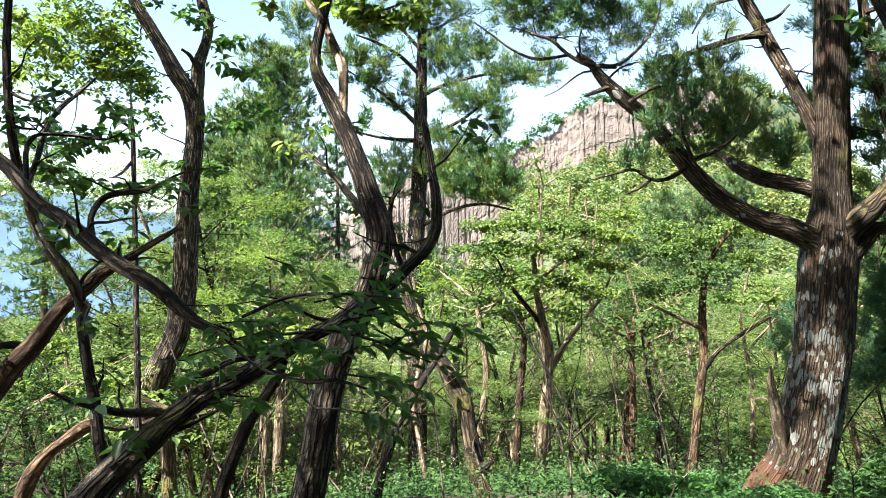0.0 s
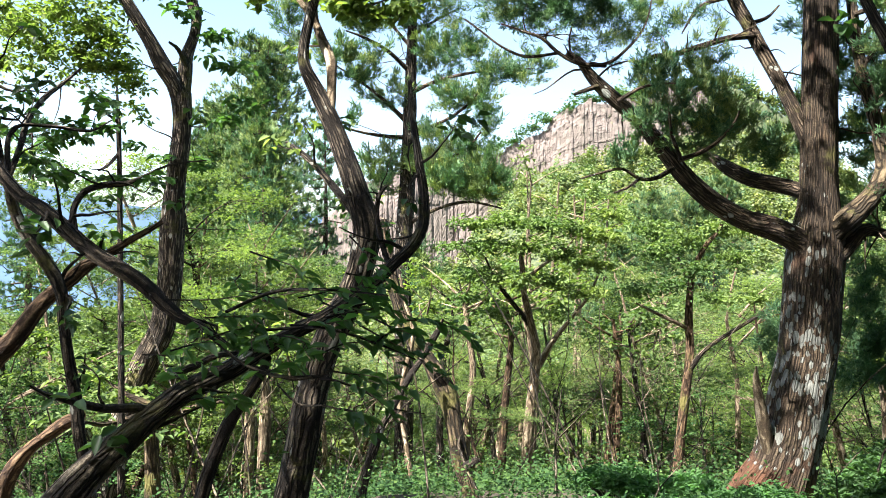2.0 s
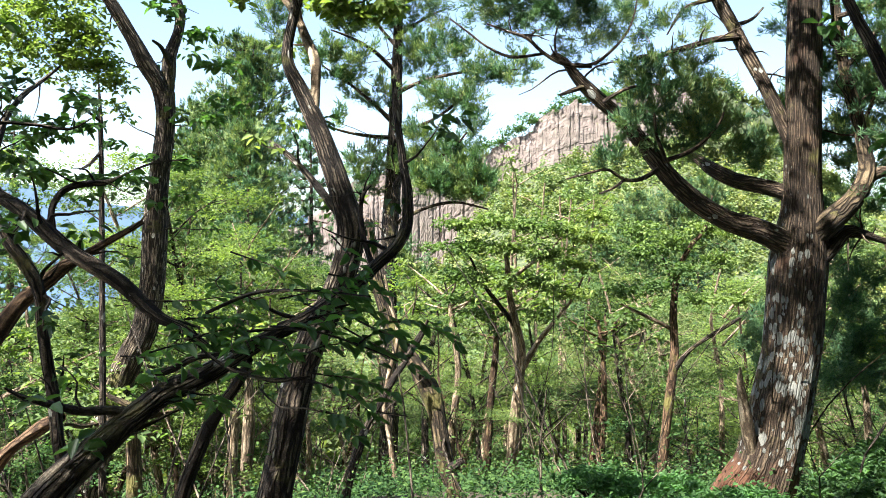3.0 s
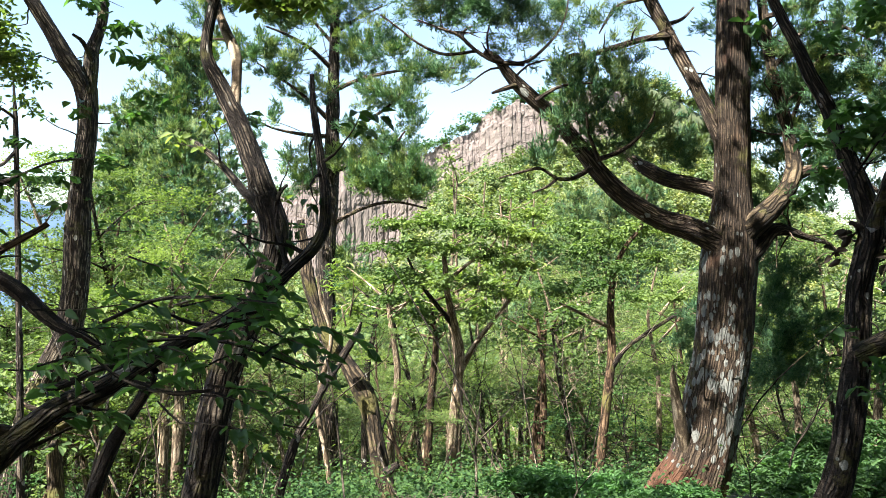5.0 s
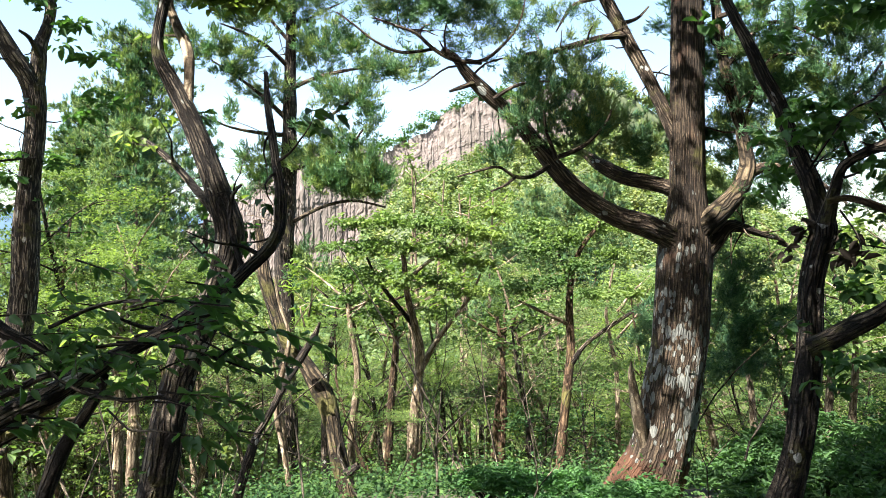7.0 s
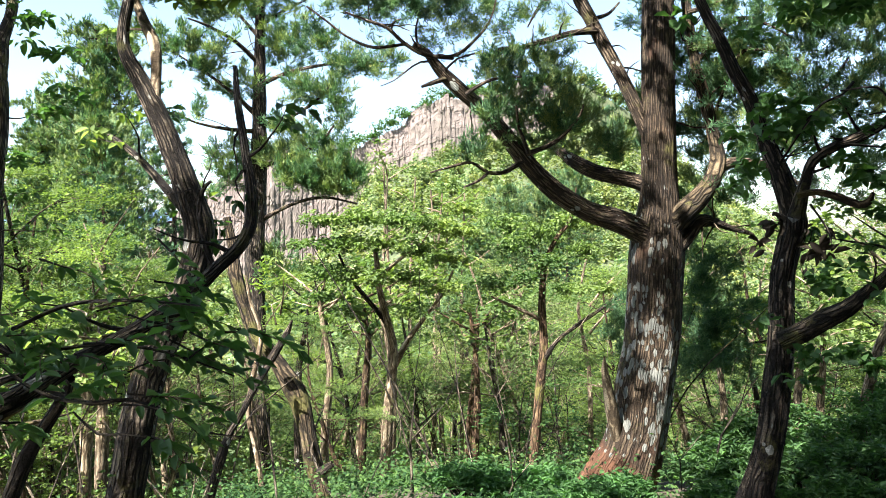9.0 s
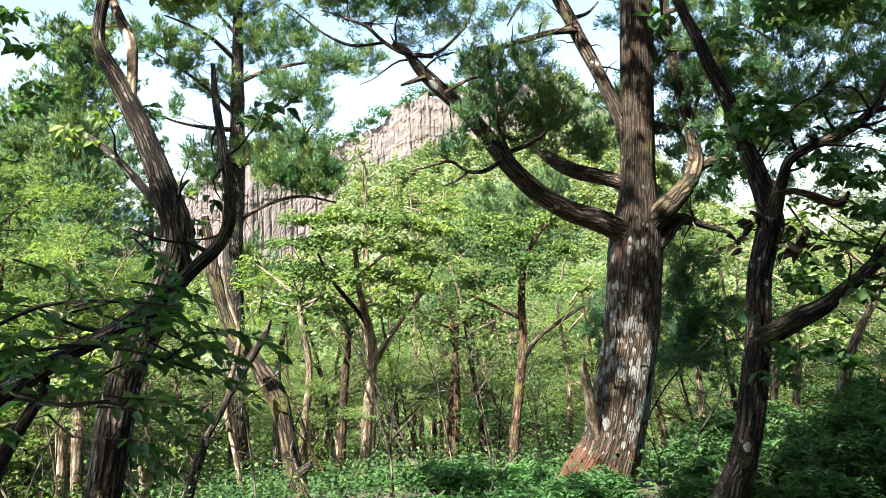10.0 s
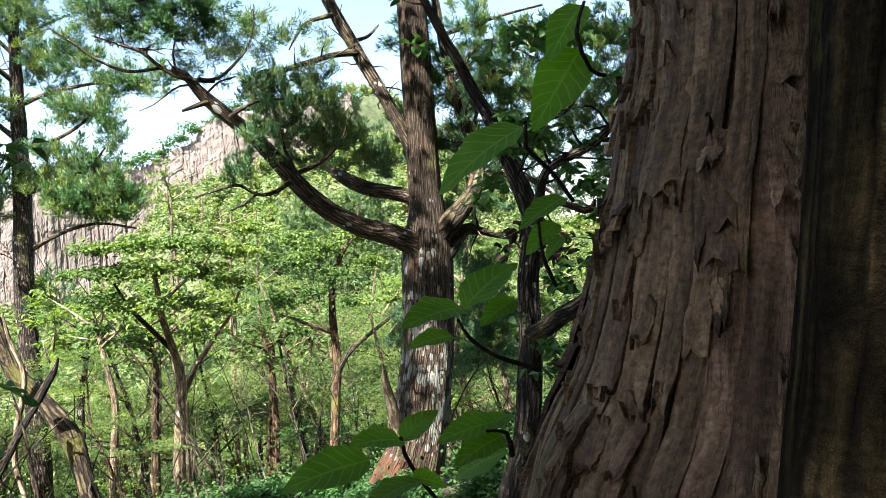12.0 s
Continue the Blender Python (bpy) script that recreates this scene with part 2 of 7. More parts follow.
# ---- builders ----
def quick_mesh(name, verts, faces, uvs=None, smooth=True):
    """One mesh from numpy arrays; faces is an n x k array."""
    me = bpy.data.meshes.new(name)
    n, k = faces.shape
    me.vertices.add(len(verts))
    me.vertices.foreach_set("co", np.ascontiguousarray(verts, dtype=np.float32).ravel())
    me.loops.add(n * k)
    me.loops.foreach_set("vertex_index", np.ascontiguousarray(faces, dtype=np.int32).ravel())
    me.polygons.add(n)
    me.polygons.foreach_set("loop_start", np.arange(0, n * k, k, dtype=np.int32))
    me.polygons.foreach_set("use_smooth", np.full(n, smooth))
    if uvs is not None:
        me.uv_layers.new(name="UVMap").data.foreach_set("uv", np.ascontiguousarray(uvs, dtype=np.float32).ravel())
    me.update(calc_edges=True)
    return me


def mesh_part(name, me, mat, parent, label=""):
    me.materials.append(mat)
    ob = new(name, me)
    ob.parent = parent
    return tagged(ob, label)


def thing(name, label, category, group="", kind=""):
    return tagged(new(name), label, category, group, kind)


def smooth_line(points, step):
    """A Catmull-Rom line through points (x, y, z, r), cut about every step metres."""
    p = np.array(points, float)
    p = np.vstack([2 * p[0] - p[1], p, 2 * p[-1] - p[-2]])
    p[0, 3], p[-1, 3] = p[1, 3], p[-2, 3]
    out = []
    for i in range(1, len(p) - 2):
        a, b, c, d = p[i - 1:i + 3]
        n = max(1, int(np.linalg.norm((c - b)[:3]) / step + 0.5))
        s = (np.arange(n) / n)[:, None]
        out.append(0.5 * (2 * b + (c - a) * s + (2 * a - 5 * b + 4 * c - d) * s**2 + (3 * b - a - 3 * c + d) * s**3))
    out.append(p[-2][None])
    return np.vstack(out)


def tube_arrays(points, sides=12, step=0.12, rough=0.08, seed=0, ridges=(3, 11)):
    """A tapering limb with an uneven, furrowed skin: vertices, quads and UVs in metres."""
    rng = np.random.default_rng(seed)
    line = smooth_line(points, step)
    c, r = line[:, :3], np.maximum(line[:, 3], 0.0015)
    tang = np.gradient(c, axis=0)
    tang /= np.linalg.norm(tang, axis=1)[:, None] + 1e-9
    side = np.cross(tang[0], (0.3, 1, 0.2))
    side /= np.linalg.norm(side)
    sides_at = []
    for t in tang:
        side = side - t * (side @ t)
        side /= np.linalg.norm(side)
        sides_at.append(side)
    u = np.array(sides_at)
    w = np.cross(tang, u)
    along = np.r_[0, np.cumsum(np.linalg.norm(np.diff(c, axis=0), axis=1))]
    ang = np.arange(sides) / sides * 2 * np.pi
    swell = np.zeros((len(c), sides))
    for _ in range(7):
        n, k = rng.integers(*ridges), rng.uniform(-2.2, 2.2)
        swell += rng.uniform(0.3, 1) * np.sin(n * ang[None] + k * along[:, None] + rng.uniform(0, 6.3) + 0.8 * np.sin(along * rng.uniform(1, 5))[:, None])
    lump = np.zeros(len(c))
    for _ in range(4):
        lump += np.sin(along * rng.uniform(2, 12) + rng.uniform(0, 6.3))
    rad = r[:, None] * (1 + rough * swell / 2.5 + rough * 0.35 * lump[:, None])
    v = c[:, None] + rad[..., None] * (np.cos(ang)[None, :, None] * u[:, None] + np.sin(ang)[None, :, None] * w[:, None])
    n = len(c)
    i, j = np.meshgrid(np.arange(n - 1), np.arange(sides), indexing="ij")
    j2 = (j + 1) % sides
    f = np.stack([i * sides + j, i * sides + j2, (i + 1) * sides + j2, (i + 1) * sides + j], -1).reshape(-1, 4)
    girth = 2 * np.pi * float(r.mean())
    fu = np.stack([j, j + 1, j + 1, j], -1) / sides * girth
    fv = np.stack([along[i], along[i], along[i + 1], along[i + 1]], -1)
    verts = v.reshape(-1, 3)
    # the tip is closed by a small cone
    verts = np.vstack([verts, c[-1] + tang[-1] * r[-1] * 0.5])
    last, tip = (n - 1) * sides, len(verts) - 1
    cap = np.array([(last + a, last + (a + 1) % sides, tip, tip) for a in range(sides)])
    uv = np.stack([fu, fv], -1).reshape(-1, 2)
    return verts, f, uv, cap


def join_arrays(arrays):
    vs, fs, us, base = [], [], [], 0
    for v, f, uv, cap in arrays:
        vs.append(v)
        fs.append(f + base)
        us.append(uv)
        base += len(v)
    return np.vstack(vs), np.vstack(fs), np.vstack(us)


def limb(parent, name, points, mat, sides=12, step=0.1, rough=0.08, seed=0, label="", ridges=(3, 11)):
    v, f, uv, cap = tube_arrays(points, sides, step, rough, seed, ridges)
    return mesh_part(name, quick_mesh(name, v, f, uv), mat, parent, label)


def twigs(parent, lines, mat, sides=6, step=0.06, seed=0):
    for i, p in enumerate(lines):
        limb(parent, "twig", p, mat, sides, step, 0.1, seed + i)


def twig_set(parent, name, lines, mat, sides=6, step=0.12, seed=0, label=""):
    v, f, uv = join_arrays([tube_arrays(p, sides, step, 0.1, seed + i) for i, p in enumerate(lines)])
    return tagged(mesh_part(name, quick_mesh(name, v, f, uv), mat, parent, label), kind="stuff")


def leaf_arrays(at, length, rng, width=0.5, flat=0.6, droop=0.15, heading=None, fold=0.12):
    """Pointed, folded blades of six corners; flat 1 lays them level, 0 turns them any way."""
    n = len(at)
    az = rng.uniform(0, 2 * np.pi, n) if heading is None else heading
    d = np.stack([np.cos(az), np.sin(az), -droop + rng.normal(0, 0.25 + 0.6 * (1 - flat), n)], -1)
    d /= np.linalg.norm(d, axis=1)[:, None]
    up = np.stack([rng.normal(0, 1 - flat + 0.18, n), rng.normal(0, 1 - flat + 0.18, n), np.ones(n)], -1)
    s = np.cross(d, up)
    s /= np.linalg.norm(s, axis=1)[:, None] + 1e-9
    nrm = np.cross(s, d)
    ln = (length * rng.uniform(0.65, 1.25, n))[:, None]
    wd = ln * width * 0.5
    sag = nrm * ln * 0.08
    p0 = at
    p1 = at + d * ln * 0.4 + s * wd + nrm * ln * fold
    p2 = at + d * ln * 0.75 + s * wd * 0.75 + nrm * ln * fold * 0.6 - sag
    p3 = at + d * ln - sag * 2.5
    p4 = at + d * ln * 0.75 - s * wd * 0.75 + nrm * ln * fold * 0.6 - sag
    p5 = at + d * ln * 0.4 - s * wd + nrm * ln * fold
    v = np.stack([p0, p1, p2, p3, p4, p5], 1).reshape(-1, 3)
    b = (np.arange(n) * 6)[:, None]
    f = np.concatenate([b + [0, 1, 2, 3], b + [0, 3, 4, 5]], 1).reshape(-1, 4)
    return v, f


def small_leaf_arrays(at, length, rng, width=0.6, flat=0.5, droop=0.1):
    """Cheap blades of four corners and two faces, for crowns farther off."""
    n = len(at)
    az = rng.uniform(0, 2 * np.pi, n)
    d = np.stack([np.cos(az), np.sin(az), -droop + rng.normal(0, 0.25 + 0.5 * (1 - flat), n)], -1)
    d /= np.linalg.norm(d, axis=1)[:, None]
    up = np.stack([rng.normal(0, 1.1 - flat, n), rng.normal(0, 1.1 - flat, n), np.ones(n)], -1)
    s = np.cross(d, up)
    s /= np.linalg.norm(s, axis=1)[:, None] + 1e-9
    ln = (length * rng.uniform(0.6, 1.3, n))[:, None]
    v = np.stack([at, at + d * ln * 0.5 + s * ln * width * 0.5, at + d * ln, at + d * ln * 0.5 - s * ln * width * 0.5], 1).reshape(-1, 3)
    v[1::4, 2] += ln[:, 0] * 0.1
    v[3::4, 2] += ln[:, 0] * 0.1
    return v, np.arange(4 * n).reshape(-1, 4)


def tuft_arrays(at, way, rng, fingers=16, reach=0.16, thick=0.012, spread=0.8):
    """Conifer sprays: finger-like shoots that fan out and curl up from each point."""
    n = len(at)
    base = np.repeat(at, fingers, 0) + rng.normal(0, reach * 0.25, (n * fingers, 3))
    d = np.repeat(way, fingers, 0) + rng.normal(0, spread, (n * fingers, 3))
    d /= np.linalg.norm(d, axis=1)[:, None]
    ln = reach * rng.uniform(0.5, 1.25, (n * fingers, 1))
    s = np.cross(d, rng.normal(0, 1, d.shape))
    s /= np.linalg.norm(s, axis=1)[:, None]
    q = np.cross(s, d)
    mid = base + d * ln * 0.55
    tip = base + d * ln + np.array([0, 0, 1]) * ln * 0.25
    th = thick * rng.uniform(0.7, 1.3, (n * fingers, 1))
    v = np.stack([base, mid + s * th, tip, mid - s * th, mid + q * th, mid - q * th], 1).reshape(-1, 3)
    b = (np.arange(n * fingers) * 6)[:, None]
    f = np.concatenate([b + [0, 1, 2, 3], b + [0, 4, 2, 5]], 1).reshape(-1, 4)
    return v, f


def in_blobs(blobs, count, rng, flat=1.0, shell=0.35):
    """Points in rough balls (x, y, z, r), more of them in the bigger ones, and the way out from each ball's middle."""
    b = np.array(blobs, float)
    share = b[:, 3]**2 / (b[:, 3]**2).sum()
    pick = rng.choice(len(b), count, p=share)
    d = rng.normal(0, 1, (count, 3))
    d /= np.linalg.norm(d, axis=1)[:, None]
    r = rng.uniform(shell, 1.1, (count, 1)) * b[pick, 3:4]
    return b[pick, :3] + d * r * np.array([1, 1, flat]), d


def spray_arrays(base, way, rng, length, finger, thick, fingers=16, curl=0.35):
    """Conifer sprays: each a short arching shoot with thick finger-like side shoots that curl up."""
    n = len(base)
    way = way / (np.linalg.norm(way, axis=1)[:, None] + 1e-9)
    side = np.cross(way, rng.normal(0, 0.5, (n, 3)) + [0, 0, 1.0])
    side /= np.linalg.norm(side, axis=1)[:, None] + 1e-9
    up = np.cross(side, way)
    ln = length * rng.uniform(0.6, 1.25, (n, 1))
    k = np.tile(np.arange(fingers), n)
    own = np.repeat(np.arange(n), fingers)
    s = ((k + rng.uniform(0, 0.8, len(k))) / fingers)[:, None]
    sign = np.where(k % 2, 1.0, -1.0)[:, None]
    w, sd, u, lo = way[own], side[own], up[own], ln[own]
    at = base[own] + w * lo * s + u * lo * curl * s * s
    open_by = rng.uniform(0.35, 1.0, (len(k), 1)) * (1.1 - s)
    d = w + sd * sign * open_by + u * rng.normal(0.25, 0.3, (len(k), 1)) + rng.normal(0, 0.16, (len(k), 3))
    d /= np.linalg.norm(d, axis=1)[:, None]
    fl = finger * rng.uniform(0.6, 1.2, (len(k), 1)) * (1.05 - 0.35 * s)
    x = np.cross(d, rng.normal(0, 1, d.shape))
    x /= np.linalg.norm(x, axis=1)[:, None]
    y = np.cross(x, d)
    th = thick * rng.uniform(0.75, 1.25, (len(k), 1))
    mid = at + d * fl * 0.6
    tip = at + d * fl + (w * 0.3 + [0, 0, 0.3]) * fl * 0.5
    v = np.stack([at, mid + x * th, tip, mid - x * th, mid + y * th, mid - y * th], 1).reshape(-1, 3)
    i = (np.arange(len(k)) * 6)[:, None]
    return v, np.concatenate([i + [0, 1, 2, 3], i + [0, 4, 2, 5]], 1).reshape(-1, 4)


def sprays(parent, blobs, count, mats, seed, length, finger, thick, fingers=16, flat=0.7, rise=0.2, clump=4):
    """Sprays in clumps of a few that point the same way, spread through rough balls."""
    rng = np.random.default_rng(seed)
    at, way = in_blobs(blobs, count // clump, rng, flat, 0.15)
    for k, mat in enumerate(mats):
        mine = slice(k * len(at) // len(mats), (k + 1) * len(at) // len(mats))
        p = np.repeat(at[mine], clump, 0)
        p = p + rng.normal(0, length * 0.35, p.shape) * [1, 1, 0.6]
        w = np.repeat(way[mine] * [0.8, 0.8, 0.35] + [0, 0, rise], clump, 0) + rng.normal(0, 0.65, p.shape) * [1, 1, 0.7]
        v, f = spray_arrays(p, w, rng, length, finger, thick, fingers)
        mesh_part("foliage", quick_mesh("foliage", v, f, None, False), mat, parent)


def tufts(parent, blobs, count, mats, seed, reach, thick, fingers=14, flat=0.7, rise=0.3, clump=4, spread=0.6):
    """Brushes of finger-like shoots set along short branchlets, a few to each, spread through rough balls."""
    rng = np.random.default_rng(seed)
    at, way = in_blobs(blobs, count // clump, rng, flat, 0.1)
    way = way * [0.8, 0.8, 0.4] + [0, 0, rise]
    for k, mat in enumerate(mats):
        mine = slice(k * len(at) // len(mats), (k + 1) * len(at) // len(mats))
        step = np.tile(np.arange(clump), len(at[mine]))[:, None] * reach * 0.55
        w = np.repeat(way[mine], clump, 0)
        p = np.repeat(at[mine], clump, 0) + w * step + rng.normal(0, reach * 0.3, w.shape)
        v, f = tuft_arrays(p, w + rng.normal(0, 0.3, w.shape), rng, fingers, reach, thick, spread)
        mesh_part("foliage", quick_mesh("foliage", v, f, None, False), mat, parent)


# ---- the lie of the land ----
# behind the camera the unseen land is raised to block sky light
PROFILE_Y = [-60, -10, -3, 0, 3, 7, 12.6, 20, 40, 70, 110, 160, 210, 248, 256, 300, 400]
PROFILE_Z = [34, 4.5, 0.5, 0, -0.2, -0.72, -2.3, -4.9, -11.2, -17.4, -21, -16, -6, 0, 0, -20, -60]
BASE_X = [-140, -80, -37, -4, 8, 25, 37, 63, 89, 110, 153, 260]
BASE_Z = [-30, -18, -9, -9, -4, 21, 26, 33, 38, 32, 4, -10]
TOP_X = [-140, -80, -50, -36, -24, -6, 18, 27, 35.5, 47, 56, 80, 96, 112, 153, 260]
TOP_Z = [-28, -14, 0, 9, 18, 30, 31, 35, 40, 47, 47.5, 53, 55, 46, 8, -8]


def land(x, y):
    z = np.interp(y, PROFILE_Y, PROFILE_Z)
    k = np.clip((y - 100) / 148, 0, 1)**1.4
    z = z + k * np.interp(x, BASE_X, BASE_Z) * (y <= 248)
    over = (y > 248)
    t = np.clip((y - 255) / 4, 0, 1)
    up = np.interp(x, BASE_X, BASE_Z) * (1 - t) + (np.interp(x, TOP_X, TOP_Z) - 1.5) * t - np.maximum(y - 264, 0) * 0.5
    z = np.where(over, up, z)
    near = np.clip((y - 2) / 30, 0, 1)
    z = z + near * (0.5 * np.sin(x * 0.31 + 1) + 0.4 * np.sin(y * 0.23 + x * 0.11)) * (y < 240)
    z = z + (0.05 + 0.11 * np.clip((y - 5) / 5, 0, 1)) * np.minimum(x, 0) * np.clip(1.1 - np.abs(y - 6) / 60, 0, 1)
    return z


def land_at(x, y):
    return float(land(np.array([float(x)]), np.array([float(y)]))[0])


def rooted(points):
    """The line with a foot set into the ground below its first point."""
    x, y, z, r = points[0]
    low = land_at(x, y) - 0.15
    return [(x, y, low, r)] + points if low < z - 0.08 else points


# ---- ground, hills and cliff ----
def ground_sheet():
    ys = np.r_[np.linspace(-60, -4, 15), np.linspace(-3, 40, 120), np.linspace(41, 246, 90), np.linspace(247, 262, 16), np.linspace(265, 400, 12), 900, 2500]
    xs = np.r_[-2500, -900, np.linspace(-300, -32, 40), np.linspace(-30, 40, 150), np.linspace(42, 320, 60), 900, 2500]
    gx, gy = np.meshgrid(xs, ys)
    z = land(gx.ravel(), np.minimum(gy.ravel(), 400))
    z = z - np.maximum(np.abs(gx.ravel()) - 320, 0) * 0.02
    z = z - np.maximum(gy.ravel() - 400, 0) * 0.02
    rng = np.random.default_rng(3)
    z = z + rng.normal(0, 0.03, len(z)) * (gy.ravel() < 45)
    v = np.stack([gx.ravel(), gy.ravel(), z], -1)
    nx, ny = len(xs), len(ys)
    i, j = np.meshgrid(np.arange(ny - 1), np.arange(nx - 1), indexing="ij")
    f = np.stack([i * nx + j, i * nx + j + 1, (i + 1) * nx + j + 1, (i + 1) * nx + j], -1).reshape(-1, 4)
    me = quick_mesh("ground", v, f)
    me.materials.append(GROUND)
    return tagged(new("ground", me), "brown leaf-littered forest floor falling away into a valley", "ground", kind="structure")


ground_sheet()


def rock_material():
    m, nt, bsdf = material("columnar_rock")
    co = nt.nodes.new("ShaderNodeTexCoord")
    mp = nt.nodes.new("ShaderNodeMapping")
    mp.inputs["Scale"].default_value = (0.7, 0.7, 0.2)
    nt.links.new(co.outputs["Object"], mp.inputs[0])
    streak = node(nt, "ShaderNodeTexNoise", Scale=1.0, Detail=8.0, Roughness=0.7)
    nt.links.new(mp.outputs[0], streak.inputs["Vector"])
    patch = node(nt, "ShaderNodeTexNoise", Scale=0.09, Detail=6.0, Roughness=0.6)
    nt.links.new(co.outputs["Object"], patch.inputs["Vector"])
    a = ramp(nt, streak.outputs["Fac"], [(0.3, (0.12, 0.101, 0.091)), (0.5, (0.168, 0.141, 0.127)), (0.75, (0.215, 0.182, 0.164))])
    b = ramp(nt, patch.outputs["Fac"], [(0.4, (0.72, 0.7, 0.64)), (0.6, (1.05, 0.98, 0.95))])
    mul = nt.nodes.new("ShaderNodeMixRGB")
    mul.blend_type = "MULTIPLY"
    mul.inputs[0].default_value = 1
    nt.links.new(a, mul.inputs[1])
    nt.links.new(b, mul.inputs[2])
    green = nt.nodes.new("ShaderNodeMixRGB")
    veg = node(nt, "ShaderNodeTexNoise", Scale=0.35, Detail=7.0, Roughness=0.75)
    nt.links.new(co.outputs["Object"], veg.inputs["Vector"])
    nt.links.new(ramp(nt, veg.outputs["Fac"], [(0.6, (0, 0, 0)), (0.68, (0.8, 0.8, 0.8))]), green.inputs[0])
    nt.links.new(mul.outputs[0], green.inputs[1])
    green.inputs[2].default_value = (0.17, 0.18, 0.09, 1)
    nt.links.new(green.outputs[0], bsdf.inputs["Base Color"])
    bsdf.inputs["Roughness"].default_value = 0.9
    bp = node(nt, "ShaderNodeBump", Strength=0.5, Distance=0.4)
    nt.links.new(streak.outputs["Fac"], bp.inputs["Height"])
    nt.links.new(bp.outputs[0], bsdf.inputs["Normal"])
    return m


def cliff():
    """A wall of jointed columns: each stands proud by its own depth and breaks off in steps."""
    rng = np.random.default_rng(11)
    edges = [-48.0]
    while edges[-1] < 84:
        edges.append(edges[-1] + rng.uniform(0.5, 1.5))
    edges = np.array(edges)
    proud = np.cumsum(rng.normal(0, 0.18, len(edges)))
    proud = proud - np.linspace(0, proud[-1], len(edges)) + rng.normal(0, 0.12, len(edges))
    xs, owner, hollow = [], [], []
    for i in range(len(edges) - 1):
        a, b = edges[i], edges[i + 1]
        for s, h in ((0.04, 0.13), (0.2, 0.03), (0.5, -0.05), (0.8, 0.03), (0.96, 0.13)):
            xs.append(a + (b - a) * s)
            owner.append(i)
            hollow.append(h)
    xs, owner, hollow = np.array(xs), np.array(owner), np.array(hollow)
    rows = 70
    t = np.linspace(0, 1, rows)[:, None]
    base = np.interp(xs, BASE_X, BASE_Z)[None] - 4
    blocks = np.repeat(rng.normal(0, 0.9, len(edges) // 6 + 1), 6)[:len(edges)]
    tops = np.interp(xs, TOP_X, TOP_Z) + (blocks + rng.normal(0, 0.5, len(edges)))[owner] - 0.6
    z = base + (tops[None] - base) * t
    step = np.zeros((rows, len(xs)))
    for k in range(4):
        cut = rng.uniform(0.15, 0.98, len(edges))[owner]
        step += np.where(t > cut[None], rng.uniform(0, 0.5, len(edges))[owner][None], 0)
    # joints open and close on their way up, and wander a little
    def drift(cells, amount):
        knots = rng.uniform(-1, 1, (cells, len(edges)))
        s = np.linspace(0, cells - 1, rows)
        k = np.minimum(s.astype(int), cells - 2)
        w = (s - k)[:, None]
        return ((knots[k] * (1 - w) + knots[k + 1] * w) * amount)[:, owner]

    gape = np.clip(0.6 + drift(12, 1.2), 0.0, 1.6)
    y = 247.5 + hollow[None] * gape - proud[owner][None] + step * 0.5 + t * 3.0 + 2.0 * np.sin(xs * 0.09)[None] + rng.normal(0, 0.05, (rows, len(xs))) + drift(16, 0.18)
    for high, across, deep in ((5, 14, 0.22), (9, 4, 0.08), (17, 2, 0.05)):
        block = rng.uniform(-deep, deep, (high + 1, len(edges) // across + 2))
        y = y + block[(t[:, 0] * high).astype(int)][:, owner // across]
    xs = xs[None] + drift(12, 0.25)
    v = np.stack([xs, y, z], -1).reshape(-1, 3)
    n = xs.shape[1]
    # the crest runs back into the hill
    crest = np.stack([xs[-1], np.full(n, 260.0), tops - 1.0], -1)
    v = np.vstack([v, crest])
    i, j = np.meshgrid(np.arange(rows), np.arange(n - 1), indexing="ij")
    f = np.stack([i * n + j, i * n + j + 1, (i + 1) * n + j + 1, (i + 1) * n + j], -1).reshape(-1, 4)
    me = quick_mesh("rock_cliff", v, f, smooth=False)
    me.materials.append(rock_material())
    return tagged(new("rock_cliff", me), "pinkish grey cliff of upright jointed rock columns above the forest", "cliff", kind="structure")


cliff()


